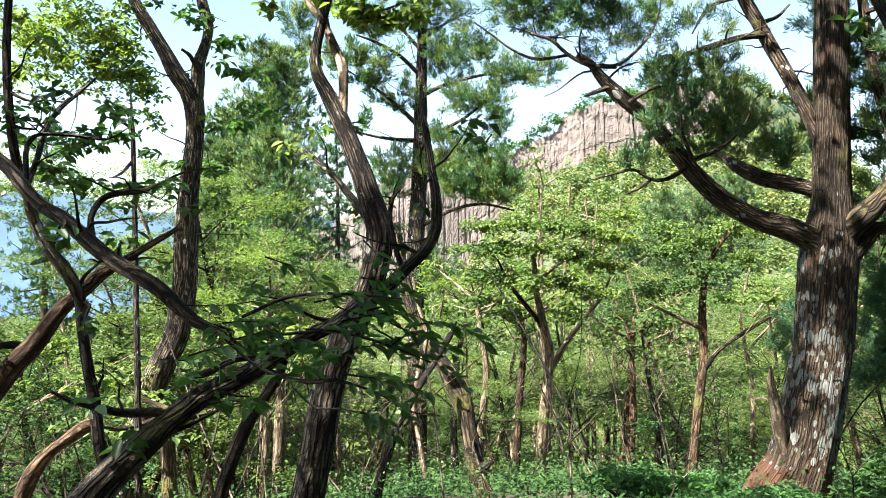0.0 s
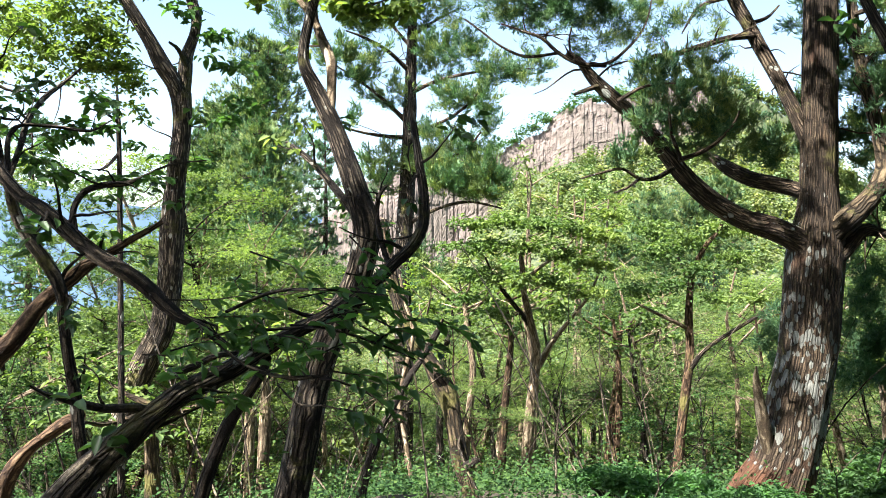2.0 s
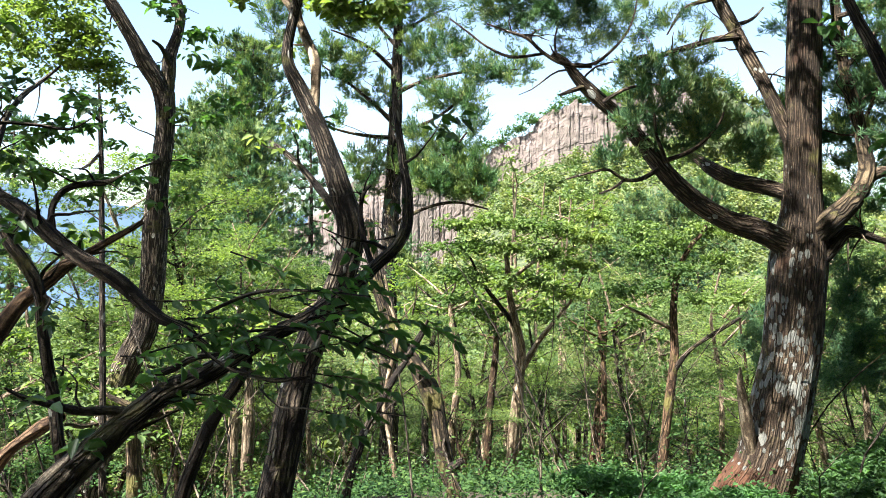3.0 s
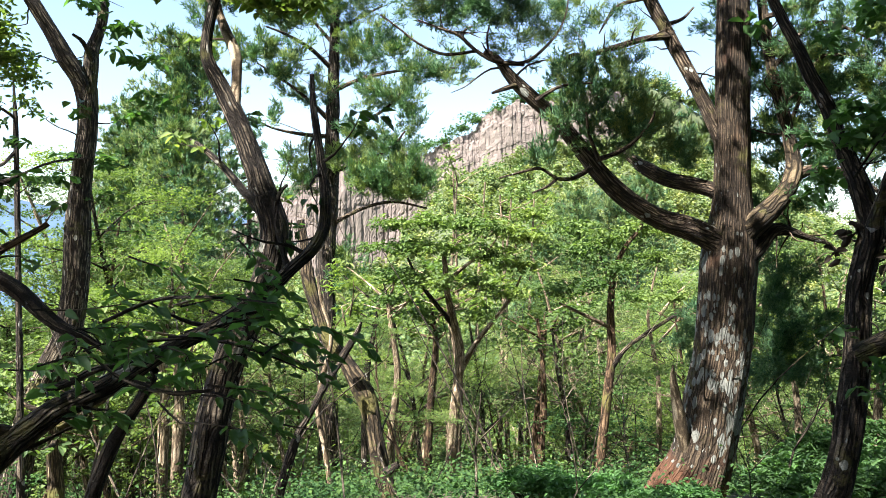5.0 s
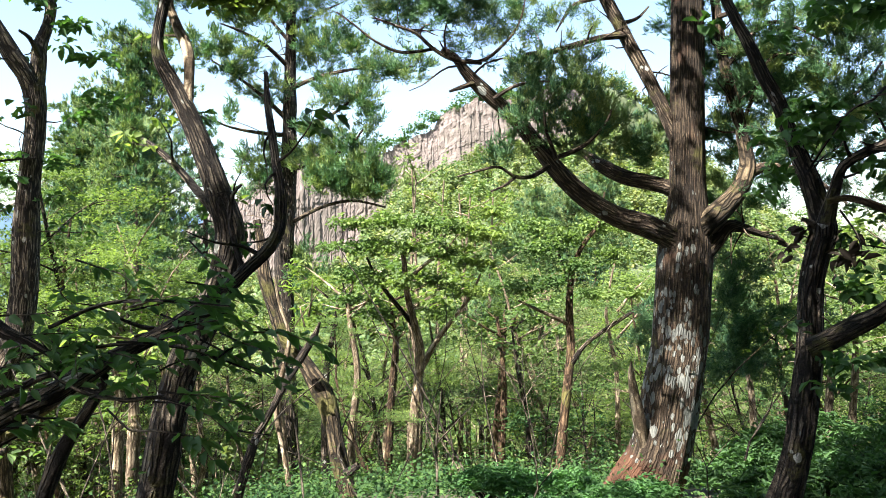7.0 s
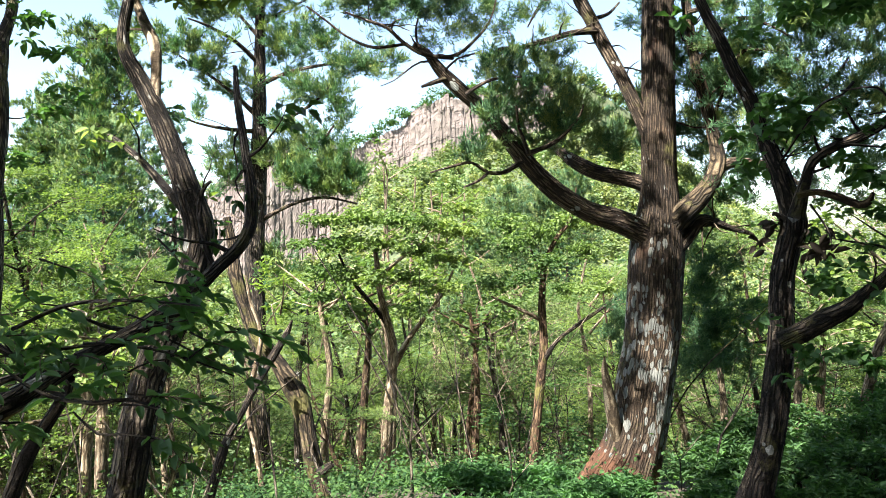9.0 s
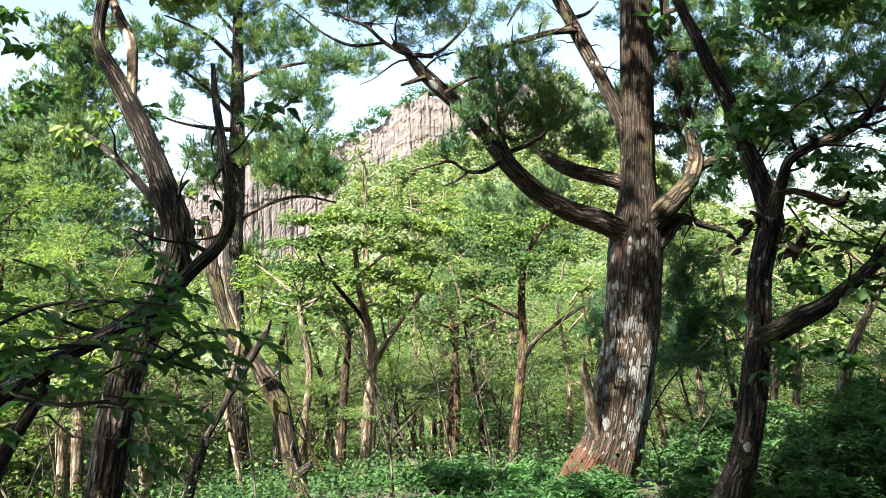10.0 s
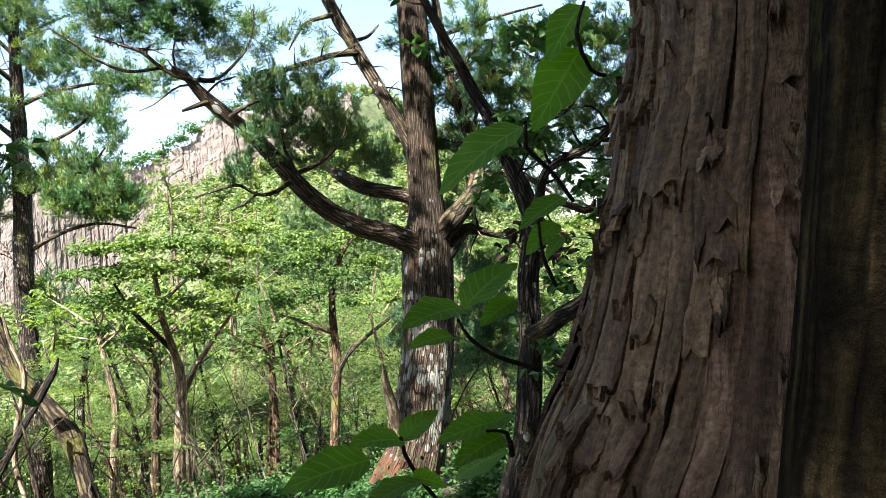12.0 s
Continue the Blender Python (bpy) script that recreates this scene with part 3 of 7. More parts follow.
def far_hills():
    m, nt, bsdf = material("haze_tinted_hill")
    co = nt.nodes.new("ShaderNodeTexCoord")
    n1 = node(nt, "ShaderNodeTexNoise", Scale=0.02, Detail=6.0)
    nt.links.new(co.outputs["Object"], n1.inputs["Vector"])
    # the haze of distance is put into the base colour as blue
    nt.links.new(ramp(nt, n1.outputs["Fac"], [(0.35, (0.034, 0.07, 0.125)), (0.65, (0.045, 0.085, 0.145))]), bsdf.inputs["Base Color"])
    bsdf.inputs["Roughness"].default_value = 1
    for k, (dist, height, lift) in enumerate(((1900, 80, 0), (2350, 165, 20))):
        ang = np.linspace(radians(-75), radians(6), 160)
        rng = np.random.default_rng(40 + k)
        top = np.full(160, height * 0.75)
        for q in range(7):
            top += height * 0.13 / (q + 1) * np.sin(ang * (3 + 5 * q) + rng.uniform(0, 6.3)) * 2
        low = np.stack([np.sin(ang) * dist * 0.8, np.cos(ang) * dist * 0.8, np.full(160, -260.0)], -1)
        high = np.stack([np.sin(ang) * dist, np.cos(ang) * dist, top + lift], -1)
        back = np.stack([np.sin(ang) * dist * 1.1, np.cos(ang) * dist * 1.1, np.full(160, -260.0)], -1)
        j = np.arange(159)
        f = np.concatenate([np.stack([j + a, j + a + 1, j + a + 161, j + a + 160], -1) for a in (0, 160)])
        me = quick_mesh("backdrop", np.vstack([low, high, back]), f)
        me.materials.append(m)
        tagged(new("backdrop_hill", me), "forested mountain ridge far away, distance haze put into its blue colour", "mountain", kind="structure")


far_hills()


# ---- the big cedar ----
def big_cedar():
    tree = thing("cedar_tree", "massive forked cedar with ridged brown bark and pale lichen patches", "tree")
    trunk = rooted([(2.84, 7.00, -0.76, 0.406), (2.92, 7.00, -0.52, 0.319), (3.03, 7.00, -0.28, 0.280), (3.11, 7.00, 0.01, 0.261), (3.17, 7.00, 0.35, 0.246), (3.24, 7.00, 0.74, 0.239), (3.27, 7.00, 1.12, 0.232), (3.29, 7.00, 1.46, 0.241), (3.31, 7.00, 1.70, 0.222), (3.32, 7.00, 1.94, 0.174), (3.32, 7.00, 2.28, 0.152), (3.32, 7.00, 2.76, 0.147), (3.32, 7.00, 3.25, 0.142), (3.32, 7.00, 3.73, 0.138), (3.31, 7.00, 4.31, 0.126), (3.30, 7.00, 5.42, 0.106), (3.29, 7.00, 7.11, 0.072)])
    limb(tree, "trunk", trunk, CEDAR_BARK, 110, 0.04, 0.022, 1, "ridged brown trunk with grey-white lichen patches", (12, 44))
    limb(tree, "limb", [(3.28, 6.95, 1.58, 0.144), (3.09, 6.94, 1.70, 0.110), (2.87, 6.92, 1.79, 0.096), (2.63, 6.91, 1.86, 0.088), (2.36, 6.90, 2.01, 0.083), (2.13, 6.89, 2.21, 0.076), (1.95, 6.87, 2.42, 0.069), (1.73, 6.86, 2.67, 0.064), (1.55, 6.85, 2.82, 0.059), (1.40, 6.84, 2.95, 0.057), (1.30, 6.82, 3.05, 0.047), (1.22, 6.81, 3.15, 0.035), (1.11, 6.80, 3.21, 0.026)], CEDAR_LIMB, 18, 0.06, 0.06, 2)
    limb(tree, "limb", [(3.29, 7.00, 2.04, 0.072), (3.16, 7.10, 2.13, 0.069), (3.01, 7.20, 2.18, 0.070), (2.85, 7.30, 2.23, 0.068), (2.69, 7.40, 2.33, 0.061), (2.59, 7.50, 2.43, 0.041), (2.47, 7.60, 2.54, 0.024)], CEDAR_LIMB, 16, 0.06, 0.06, 3)
    limb(tree, "limb", [(3.31, 7.00, 2.40, 0.082), (3.19, 7.05, 2.66, 0.063), (3.08, 7.10, 2.94, 0.059), (2.98, 7.15, 3.17, 0.059), (2.87, 7.20, 3.40, 0.062), (2.79, 7.25, 3.60, 0.060), (2.69, 7.30, 3.82, 0.058), (2.54, 7.35, 4.19, 0.051), (2.38, 7.40, 4.67, 0.041)], CEDAR_LIMB, 16, 0.06, 0.05, 4)
    limb(tree, "limb", [(2.85, 7.20, 3.49, 0.037), (2.69, 7.15, 3.46, 0.032), (2.53, 7.10, 3.42, 0.029), (2.27, 7.05, 3.33, 0.027), (2.06, 7.00, 3.26, 0.024), (1.85, 6.95, 3.22, 0.022), (1.80, 6.90, 3.12, 0.014)], CEDAR_LIMB, 10, 0.06, 0.06, 5)
    limb(tree, "limb", [(3.26, 7.02, 1.55, 0.12), (3.42, 6.86, 1.79, 0.104), (3.57, 6.84, 1.93, 0.088), (3.72, 6.86, 2.08, 0.081), (3.82, 6.89, 2.27, 0.074), (3.82, 6.93, 2.47, 0.060), (3.76, 6.98, 2.83, 0.055), (3.70, 7.03, 3.13, 0.050), (3.66, 7.08, 3.50, 0.045), (3.64, 7.12, 3.81, 0.041), (3.61, 7.17, 4.28, 0.033)], MOSSY_BARK, 16, 0.06, 0.06, 6, "moss-covered rising limb")
    limb(tree, "limb", [(3.78, 6.93, 2.20, 0.060), (3.93, 6.87, 2.28, 0.044), (4.10, 6.80, 2.28, 0.037), (4.25, 6.74, 2.24, 0.029), (4.42, 6.67, 2.11, 0.019), (4.58, 6.61, 1.96, 0.012)], CEDAR_LIMB, 10, 0.06, 0.06, 7)
    limb(tree, "limb", [(3.34, 6.89, 1.48, 0.098), (3.51, 6.90, 1.62, 0.074), (3.66, 6.91, 1.77, 0.062), (3.83, 6.92, 1.75, 0.040), (3.99, 6.93, 1.70, 0.027), (4.18, 6.94, 1.65, 0.018), (4.27, 6.96, 1.55, 0.010)], CEDAR_LIMB, 10, 0.06, 0.06, 8)
    limb(tree, "dead_stub", [(2.87, 6.90, -0.11, 0.048), (2.81, 6.85, 0.12, 0.052), (2.75, 6.80, 0.34, 0.040), (2.70, 6.75, 0.53, 0.028), (2.68, 6.70, 0.64, 0.009)], PALE_BARK, 12, 0.04, 0.12, 9, "splintered dead grey stub")
    twigs(tree, [
        [(1.37, 6.80, 2.94, 0.023), (1.25, 6.75, 2.89, 0.019), (1.16, 6.70, 2.85, 0.012)],
        [(1.44, 6.80, 3.11, 0.016), (1.20, 6.76, 3.12, 0.019), (1.02, 6.72, 3.20, 0.016), (0.89, 6.68, 3.30, 0.014), (0.74, 6.64, 3.34, 0.011), (0.55, 6.60, 3.39, 0.009)],
        [(1.30, 6.80, 3.11, 0.014), (1.46, 6.76, 3.13, 0.014), (1.60, 6.72, 3.24, 0.012), (1.71, 6.68, 3.38, 0.009), (1.76, 6.64, 3.55, 0.007), (1.76, 6.60, 3.70, 0.005)],
        [(1.98, 6.70, 2.26, 0.023), (1.82, 6.64, 2.17, 0.018), (1.67, 6.58, 2.16, 0.016), (1.52, 6.52, 2.23, 0.013), (1.37, 6.46, 2.20, 0.011), (1.17, 6.40, 2.14, 0.007)],
        [(1.65, 6.50, 2.15, 0.013), (1.55, 6.45, 2.08, 0.011), (1.43, 6.40, 2.03, 0.007)],
        [(2.01, 6.60, 2.32, 0.018), (1.90, 6.50, 2.52, 0.013), (1.85, 6.40, 2.69, 0.009)],
        [(2.02, 6.70, 2.32, 0.021), (2.22, 6.65, 2.40, 0.018), (2.35, 6.60, 2.51, 0.016), (2.43, 6.55, 2.63, 0.011), (2.44, 6.50, 2.70, 0.007)],
        [(1.52, 6.70, 2.80, 0.018), (1.67, 6.63, 2.89, 0.014), (1.82, 6.57, 2.92, 0.011), (1.93, 6.50, 2.91, 0.007)],
        [(1.09, 7.00, 3.26, 0.014), (0.80, 6.95, 3.21, 0.012), (0.58, 6.90, 3.28, 0.010), (0.41, 6.85, 3.39, 0.009), (0.26, 6.80, 3.48, 0.007)],
        [(2.77, 7.20, 3.58, 0.020), (2.98, 7.30, 3.67, 0.015), (3.13, 7.40, 3.81, 0.010)],
        [(2.69, 7.30, 3.87, 0.023), (2.36, 7.20, 3.74, 0.017), (2.23, 7.10, 3.59, 0.015), (2.13, 7.00, 3.44, 0.007)],
        [(3.83, 7.03, 2.63, 0.020), (4.01, 6.88, 3.21, 0.020), (4.14, 6.73, 3.25, 0.017), (4.26, 6.59, 3.20, 0.014), (4.32, 6.45, 3.10, 0.009)],
        [(3.71, 7.05, 3.19, 0.023), (3.88, 6.92, 3.46, 0.020), (4.03, 6.80, 3.54, 0.017), (4.21, 6.67, 3.44, 0.012), (4.34, 6.55, 3.31, 0.010)],
        [(3.63, 7.06, 3.64, 0.023), (3.92, 6.99, 3.73, 0.020), (4.24, 6.90, 3.82, 0.015), (4.62, 6.81, 3.91, 0.010)],
        [(4.30, 6.65, 2.78, 0.014), (4.52, 6.59, 2.83, 0.017), (4.69, 6.53, 2.96, 0.014), (4.81, 6.48, 3.15, 0.010)],
        [(3.83, 6.93, 2.47, 0.022), (4.21, 6.94, 2.58, 0.018), (4.60, 6.95, 2.71, 0.015), (4.99, 6.96, 2.80, 0.010)],
    ], CEDAR_LIMB, 6, 0.05, 20)
    dense = [(1.83, 6.60, 2.99, 0.19), (2.11, 6.70, 3.04, 0.22), (1.96, 6.60, 2.79, 0.25), (2.36, 6.90, 2.89, 0.24), (2.26, 6.80, 2.61, 0.27), (2.62, 7.10, 2.71, 0.24), (2.81, 7.20, 2.52, 0.27), (3.08, 7.30, 2.49, 0.23), (2.49, 7.00, 2.45, 0.19), (1.71, 6.60, 2.63, 0.12), (1.92, 6.60, 2.54, 0.15), (1.53, 6.50, 2.29, 0.11), (1.62, 6.60, 2.38, 0.11), (2.14, 6.80, 2.43, 0.14), (3.30, 7.40, 2.93, 0.15), (3.19, 7.30, 2.61, 0.18)]
    tufts(tree, dense, 1150, [CEDAR_NEEDLE, LIGHT_NEEDLE], 5, 0.056, 0.0042, 20, 0.75, 0.5, 4, 0.75)
    airy = [(1.27, 6.90, 3.58, 0.33), (1.04, 7.00, 3.68, 0.34), (0.75, 7.00, 3.63, 0.29), (0.46, 7.00, 3.66, 0.29), (0.23, 7.10, 3.64, 0.22), (1.41, 6.90, 3.34, 0.21), (1.65, 6.90, 3.41, 0.24), (1.96, 7.00, 3.56, 0.29), (2.23, 7.10, 3.51, 0.22), (1.20, 6.80, 3.34, 0.19), (-0.02, 7.00, 3.83, 0.34), (1.67, 7.20, 3.74, 0.30), (2.55, 7.30, 3.69, 0.18), (2.66, 7.20, 3.14, 0.20), (2.15, 7.00, 3.29, 0.19)]
    tufts(tree, airy, 700, [LIGHT_NEEDLE, CEDAR_NEEDLE], 6, 0.075, 0.0036, 15, 0.8, 0.0, 6, 0.6)
    hanging = [(1.02, 6.75, 3.60, 0.17), (0.80, 6.8, 3.66, 0.17), (1.24, 6.75, 3.63, 0.17), (1.45, 6.8, 3.68, 0.15), (0.56, 6.8, 3.72, 0.18), (1.12, 6.7, 3.46, 0.1), (0.9, 6.8, 3.85, 0.25), (1.3, 6.8, 3.9, 0.25)]
    tufts(tree, hanging, 560, [CEDAR_NEEDLE], 16, 0.065, 0.0045, 17, 0.9, -0.4, 5, 0.6)
    right = [(3.88, 6.92, 3.02, 0.27), (4.02, 6.70, 3.41, 0.34), (4.30, 6.66, 3.51, 0.29), (4.44, 6.63, 2.93, 0.36), (4.55, 6.42, 3.22, 0.33), (4.06, 6.69, 2.66, 0.24), (3.70, 7.15, 2.73, 0.15), (3.78, 7.03, 2.06, 0.13), (4.02, 6.90, 2.05, 0.12), (4.71, 6.49, 2.72, 0.33), (4.92, 6.36, 3.03, 0.38), (5.11, 6.33, 3.45, 0.38), (4.74, 6.39, 3.50, 0.28), (3.88, 6.92, 3.66, 0.25), (4.31, 6.75, 2.56, 0.20), (4.83, 6.37, 2.33, 0.23), (5.34, 6.30, 2.79, 0.42), (3.63, 7.16, 3.26, 0.14), (4.01, 7.00, 2.84, 0.21), (4.22, 6.87, 3.12, 0.25), (4.03, 7.00, 2.43, 0.18), (4.32, 6.85, 2.27, 0.20), (4.55, 6.72, 2.46, 0.24), (4.25, 6.96, 2.03, 0.13), (4.77, 6.58, 2.11, 0.19), (3.83, 7.23, 3.08, 0.16), (3.84, 7.23, 2.71, 0.17), (3.81, 7.23, 2.35, 0.14), (4.08, 7.09, 3.26, 0.20), (3.93, 7.12, 3.52, 0.20)]
    tufts(tree, right, 3000, [CEDAR_NEEDLE, CEDAR_NEEDLE, LIGHT_NEEDLE], 7, 0.068, 0.0046, 16, 0.8, 0.15, 6, 0.7)
    behind = [(3.55, 7.4, 2.6, 0.2), (3.6, 7.5, 3.0, 0.25), (3.7, 7.5, 3.4, 0.25), (3.9, 7.4, 2.2, 0.2), (3.5, 7.4, 3.7, 0.2), (4.1, 7.5, 2.6, 0.25), (4.2, 7.5, 3.2, 0.3), (3.95, 7.3, 1.95, 0.15), (4.4, 7.4, 2.3, 0.25), (4.5, 7.4, 2.9, 0.3)]
    tufts(tree, behind, 900, [CEDAR_NEEDLE], 17, 0.068, 0.0048, 16, 0.85, 0.1, 6, 0.7)
    low = [(4.04, 7.70, 1.13, 0.25), (4.28, 7.87, 1.40, 0.25), (4.55, 8.02, 0.88, 0.32), (4.22, 7.87, 0.61, 0.31), (4.72, 8.20, 0.38, 0.27), (4.19, 8.28, 0.39, 0.24), (3.70, 8.76, 0.58, 0.25), (3.83, 8.74, 0.83, 0.25), (4.07, 7.70, 1.63, 0.15)]
    tufts(tree, low, 1000, [CEDAR_NEEDLE], 8, 0.075, 0.005, 16, 0.9, -0.3, 5, 0.7)
    # bare curling twigs among the sprays
    for n, (line, count, reach) in enumerate((
        ([(1.95, 6.87, 2.42, 0.069), (1.55, 6.85, 2.82, 0.059), (1.22, 6.81, 3.15, 0.035), (0.7, 6.7, 3.4, 0.02)], 16, 0.5),
        ([(3.08, 7.10, 2.94, 0.059), (2.79, 7.25, 3.60, 0.060), (2.38, 7.40, 4.67, 0.041)], 14, 0.45),
        ([(2.85, 7.20, 3.49, 0.037), (2.27, 7.05, 3.33, 0.027), (1.80, 6.90, 3.12, 0.014)], 10, 0.4),
        ([(3.82, 6.93, 2.47, 0.060), (3.70, 7.03, 3.13, 0.050), (3.64, 7.12, 3.81, 0.041)], 14, 0.6),
        ([(3.66, 6.91, 1.77, 0.062), (3.99, 6.93, 1.70, 0.027), (4.27, 6.96, 1.55, 0.010)], 9, 0.35),
    )):
        twiggy(tree, line, count, reach, CEDAR_LIMB, CEDAR_NEEDLE, 2300 + 9 * n, 0, 0.07, 0.0)
    # the crown overhead
    rng = np.random.default_rng(9)
    over = [(4.3 + rng.uniform(-1.9, 2.4), 7.2 + rng.uniform(-2.2, 2.6), rng.uniform(5.2, 11), rng.uniform(0.5, 0.9)) for _ in range(26)]
    # one more cluster, out of sight, added to shade the ground to the right
    over += [(1.9 + rng.uniform(-1.2, 1.3), 6.7 + rng.uniform(-1.2, 1.2), rng.uniform(6.4, 8.4), rng.uniform(0.4, 0.7)) for _ in range(14)]
    sprays(tree, over, 2200, [CEDAR_NEEDLE], 10, 0.32, 0.2, 0.013, 14, 0.7, 0.2, 5)


# ---- the cedar farther down the slope ----
def slope_cedar():
    tree = thing("cedar_tree", "tall straight cedar with tiers of tufted green needles", "tree")
    # the trunk's shade is put into its colour with the darker bark
    limb(tree, "trunk", rooted([(-0.51, 16.00, -4.13, 0.199), (-0.49, 16.00, -3.02, 0.188), (-0.49, 16.00, -1.26, 0.177), (-0.53, 16.00, 0.29, 0.171), (-0.53, 16.00, 1.61, 0.166), (-0.47, 16.00, 2.82, 0.154), (-0.44, 16.00, 4.04, 0.132), (-0.42, 16.00, 5.14, 0.105), (-0.40, 16.00, 6.25, 0.077), (-0.38, 16.00, 7.57, 0.044), (-0.38, 16.00, 8.67, 0.017)]), DARK_BARK, 20, 0.12, 0.05, 31)
    lines = [
        [(-0.43, 16.00, 4.98, 0.050), (-0.85, 15.67, 5.31, 0.038), (-1.26, 15.33, 5.47, 0.026), (-1.59, 15.00, 5.52, 0.016)],
        [(-0.45, 16.00, 3.98, 0.055), (-0.92, 15.83, 4.40, 0.038), (-1.39, 15.67, 4.74, 0.027), (-1.81, 15.50, 4.98, 0.016)],
        [(-0.46, 16.00, 3.71, 0.050), (-1.02, 15.67, 3.71, 0.032), (-1.52, 15.33, 3.77, 0.021), (-1.85, 15.00, 3.91, 0.016)],
        [(-0.42, 16.00, 3.84, 0.050), (0.07, 15.73, 3.93, 0.038), (0.54, 15.47, 4.17, 0.027), (0.88, 15.20, 4.49, 0.016)],
        [(-0.41, 16.00, 4.61, 0.050), (0.17, 15.75, 4.80, 0.038), (0.81, 15.50, 4.90, 0.027), (1.43, 15.25, 4.92, 0.021), (1.87, 15.00, 4.87, 0.010)],
        [(-0.44, 16.00, 3.05, 0.050), (0.17, 15.67, 3.21, 0.043), (0.65, 15.33, 3.43, 0.026), (0.89, 15.00, 3.70, 0.016)],
        [(-0.46, 16.00, 2.03, 0.050), (0.12, 15.67, 2.32, 0.038), (0.70, 15.33, 2.44, 0.026), (1.30, 15.00, 2.31, 0.016)],
        [(-0.41, 16.00, 5.69, 0.039), (0.07, 16.25, 6.09, 0.028), (0.52, 16.50, 6.39, 0.017)],
        [(-0.42, 16.00, 5.47, 0.039), (-0.94, 16.25, 6.09, 0.028), (-1.41, 16.50, 6.50, 0.017)],
        [(-0.51, 16.00, 0.73, 0.039), (-0.10, 16.00, 0.95, 0.028), (0.18, 16.00, 1.06, 0.011)],
    ]
    for n, p in enumerate(lines):
        limb(tree, "branch", p, CEDAR_LIMB, 7, 0.1, 0.08, 50 + n)
    blobs = [(-1.52, 15.30, 4.78, 0.40), (-1.11, 15.50, 5.12, 0.38), (-1.74, 15.20, 5.12, 0.31), (-0.86, 15.80, 4.50, 0.39), (-1.51, 15.20, 3.83, 0.25), (-1.02, 15.80, 5.81, 0.44), (0.17, 15.80, 5.48, 0.46), (0.70, 15.40, 5.17, 0.45), (1.27, 15.20, 4.81, 0.40), (1.72, 15.00, 4.77, 0.33), (0.38, 15.50, 4.39, 0.41), (0.82, 15.20, 4.28, 0.38), (0.17, 15.60, 3.60, 0.37), (0.69, 15.20, 3.48, 0.27), (0.70, 15.30, 3.14, 0.36), (0.44, 15.40, 2.78, 0.45), (1.00, 15.10, 2.76, 0.40), (1.32, 15.00, 2.83, 0.27), (0.01, 15.70, 3.13, 0.39), (-0.15, 16.00, 0.95, 0.38), (0.01, 16.00, 0.29, 0.33), (-0.93, 16.00, 3.27, 0.38), (-1.22, 15.80, 3.03, 0.28), (-0.26, 16.00, 6.14, 0.49), (0.01, 16.00, 5.03, 0.38), (-0.54, 16.00, 6.91, 0.66), (-1.54, 15.50, 5.99, 0.43), (1.01, 15.20, 3.81, 0.27), (-0.15, 16.00, 1.45, 0.26), (-2.77, 15.50, 5.89, 0.32), (-2.39, 15.50, 6.15, 0.32), (-2.59, 15.40, 5.54, 0.23), (0.17, 15.40, 2.76, 0.32), (0.80, 15.20, 2.55, 0.29), (1.25, 15.00, 2.59, 0.25), (-0.15, 15.80, 3.55, 0.33), (-1.02, 15.80, 2.76, 0.31), (-1.33, 15.60, 2.56, 0.24), (0.59, 15.20, 2.97, 0.36), (1.15, 15.00, 3.06, 0.25)]
    tufts(tree, blobs, 3600, [CEDAR_NEEDLE, LIGHT_NEEDLE], 8, 0.115, 0.0085, 15, 0.65, 0.45, 5, 0.65)
    twiggy(tree, [(-0.53, 16.00, 1.61, 0.166), (-0.44, 16.00, 4.04, 0.132), (-0.40, 16.00, 6.25, 0.077)], 22, 1.5, CEDAR_LIMB, CEDAR_NEEDLE, 2400, 0, 0.07, 0.0)


# ---- gnarled oaks in front ----
def leaf_sprays(parent, name, blobs, count, length, mat, seed, flat=0.7, width=0.5, thin=0.35, label=""):
    """Leaves in flat, uneven sprays: small whorls set at points of the rough balls."""
    rng = np.random.default_rng(seed)
    whorls, _ = in_blobs(blobs, count // 5, rng, thin, 0.0)
    at = np.repeat(whorls, 5, 0) + rng.normal(0, length * 0.45, (len(whorls) * 5, 3)) * [1, 1, 0.4]
    v, f = leaf_arrays(at, length, rng, width, flat)
    return mesh_part(name, quick_mesh(name, v, f), mat, parent, label)


def twiggy(parent, points, count, reach, mat, leaf_mat, seed, leaves=30, leaf=0.07, start=0.15):
    """Fine crooked side twigs along a limb, with a few leaves at their ends."""
    rng = np.random.default_rng(seed)
    line = smooth_line(points, 0.05)
    ends = []
    for _ in range(count):
        i = int(rng.uniform(start, 0.97) * (len(line) - 1))
        at, r = line[i, :3], min(line[i, 3] * 0.4, 0.011)
        d = rng.normal(0, 1, 3) * [1, 0.6, 0.6] + [0, 0, 0.35]
        d /= np.linalg.norm(d)
        ln = reach * rng.uniform(0.4, 1.2)
        pts = [(*at, r)]
        for k in range(4):
            d = d + rng.normal(0, 0.35, 3)
            d /= np.linalg.norm(d)
            at = at + d * ln / 4
            pts.append((*at, max(0.0015, r * (0.78 - 0.18 * k))))
        limb(parent, "twig", pts, mat, 5, reach * 0.12, 0.1, seed + 1)
        ends += [(*pts[-1][:3], reach * 0.22), (*pts[-2][:3], reach * 0.2)]
    if leaves:
        tagged(leaf_sprays(parent, "leaf_spray", ends, leaves, leaf, leaf_mat, seed + 2, 0.6, 0.5, 0.5), kind="stuff")


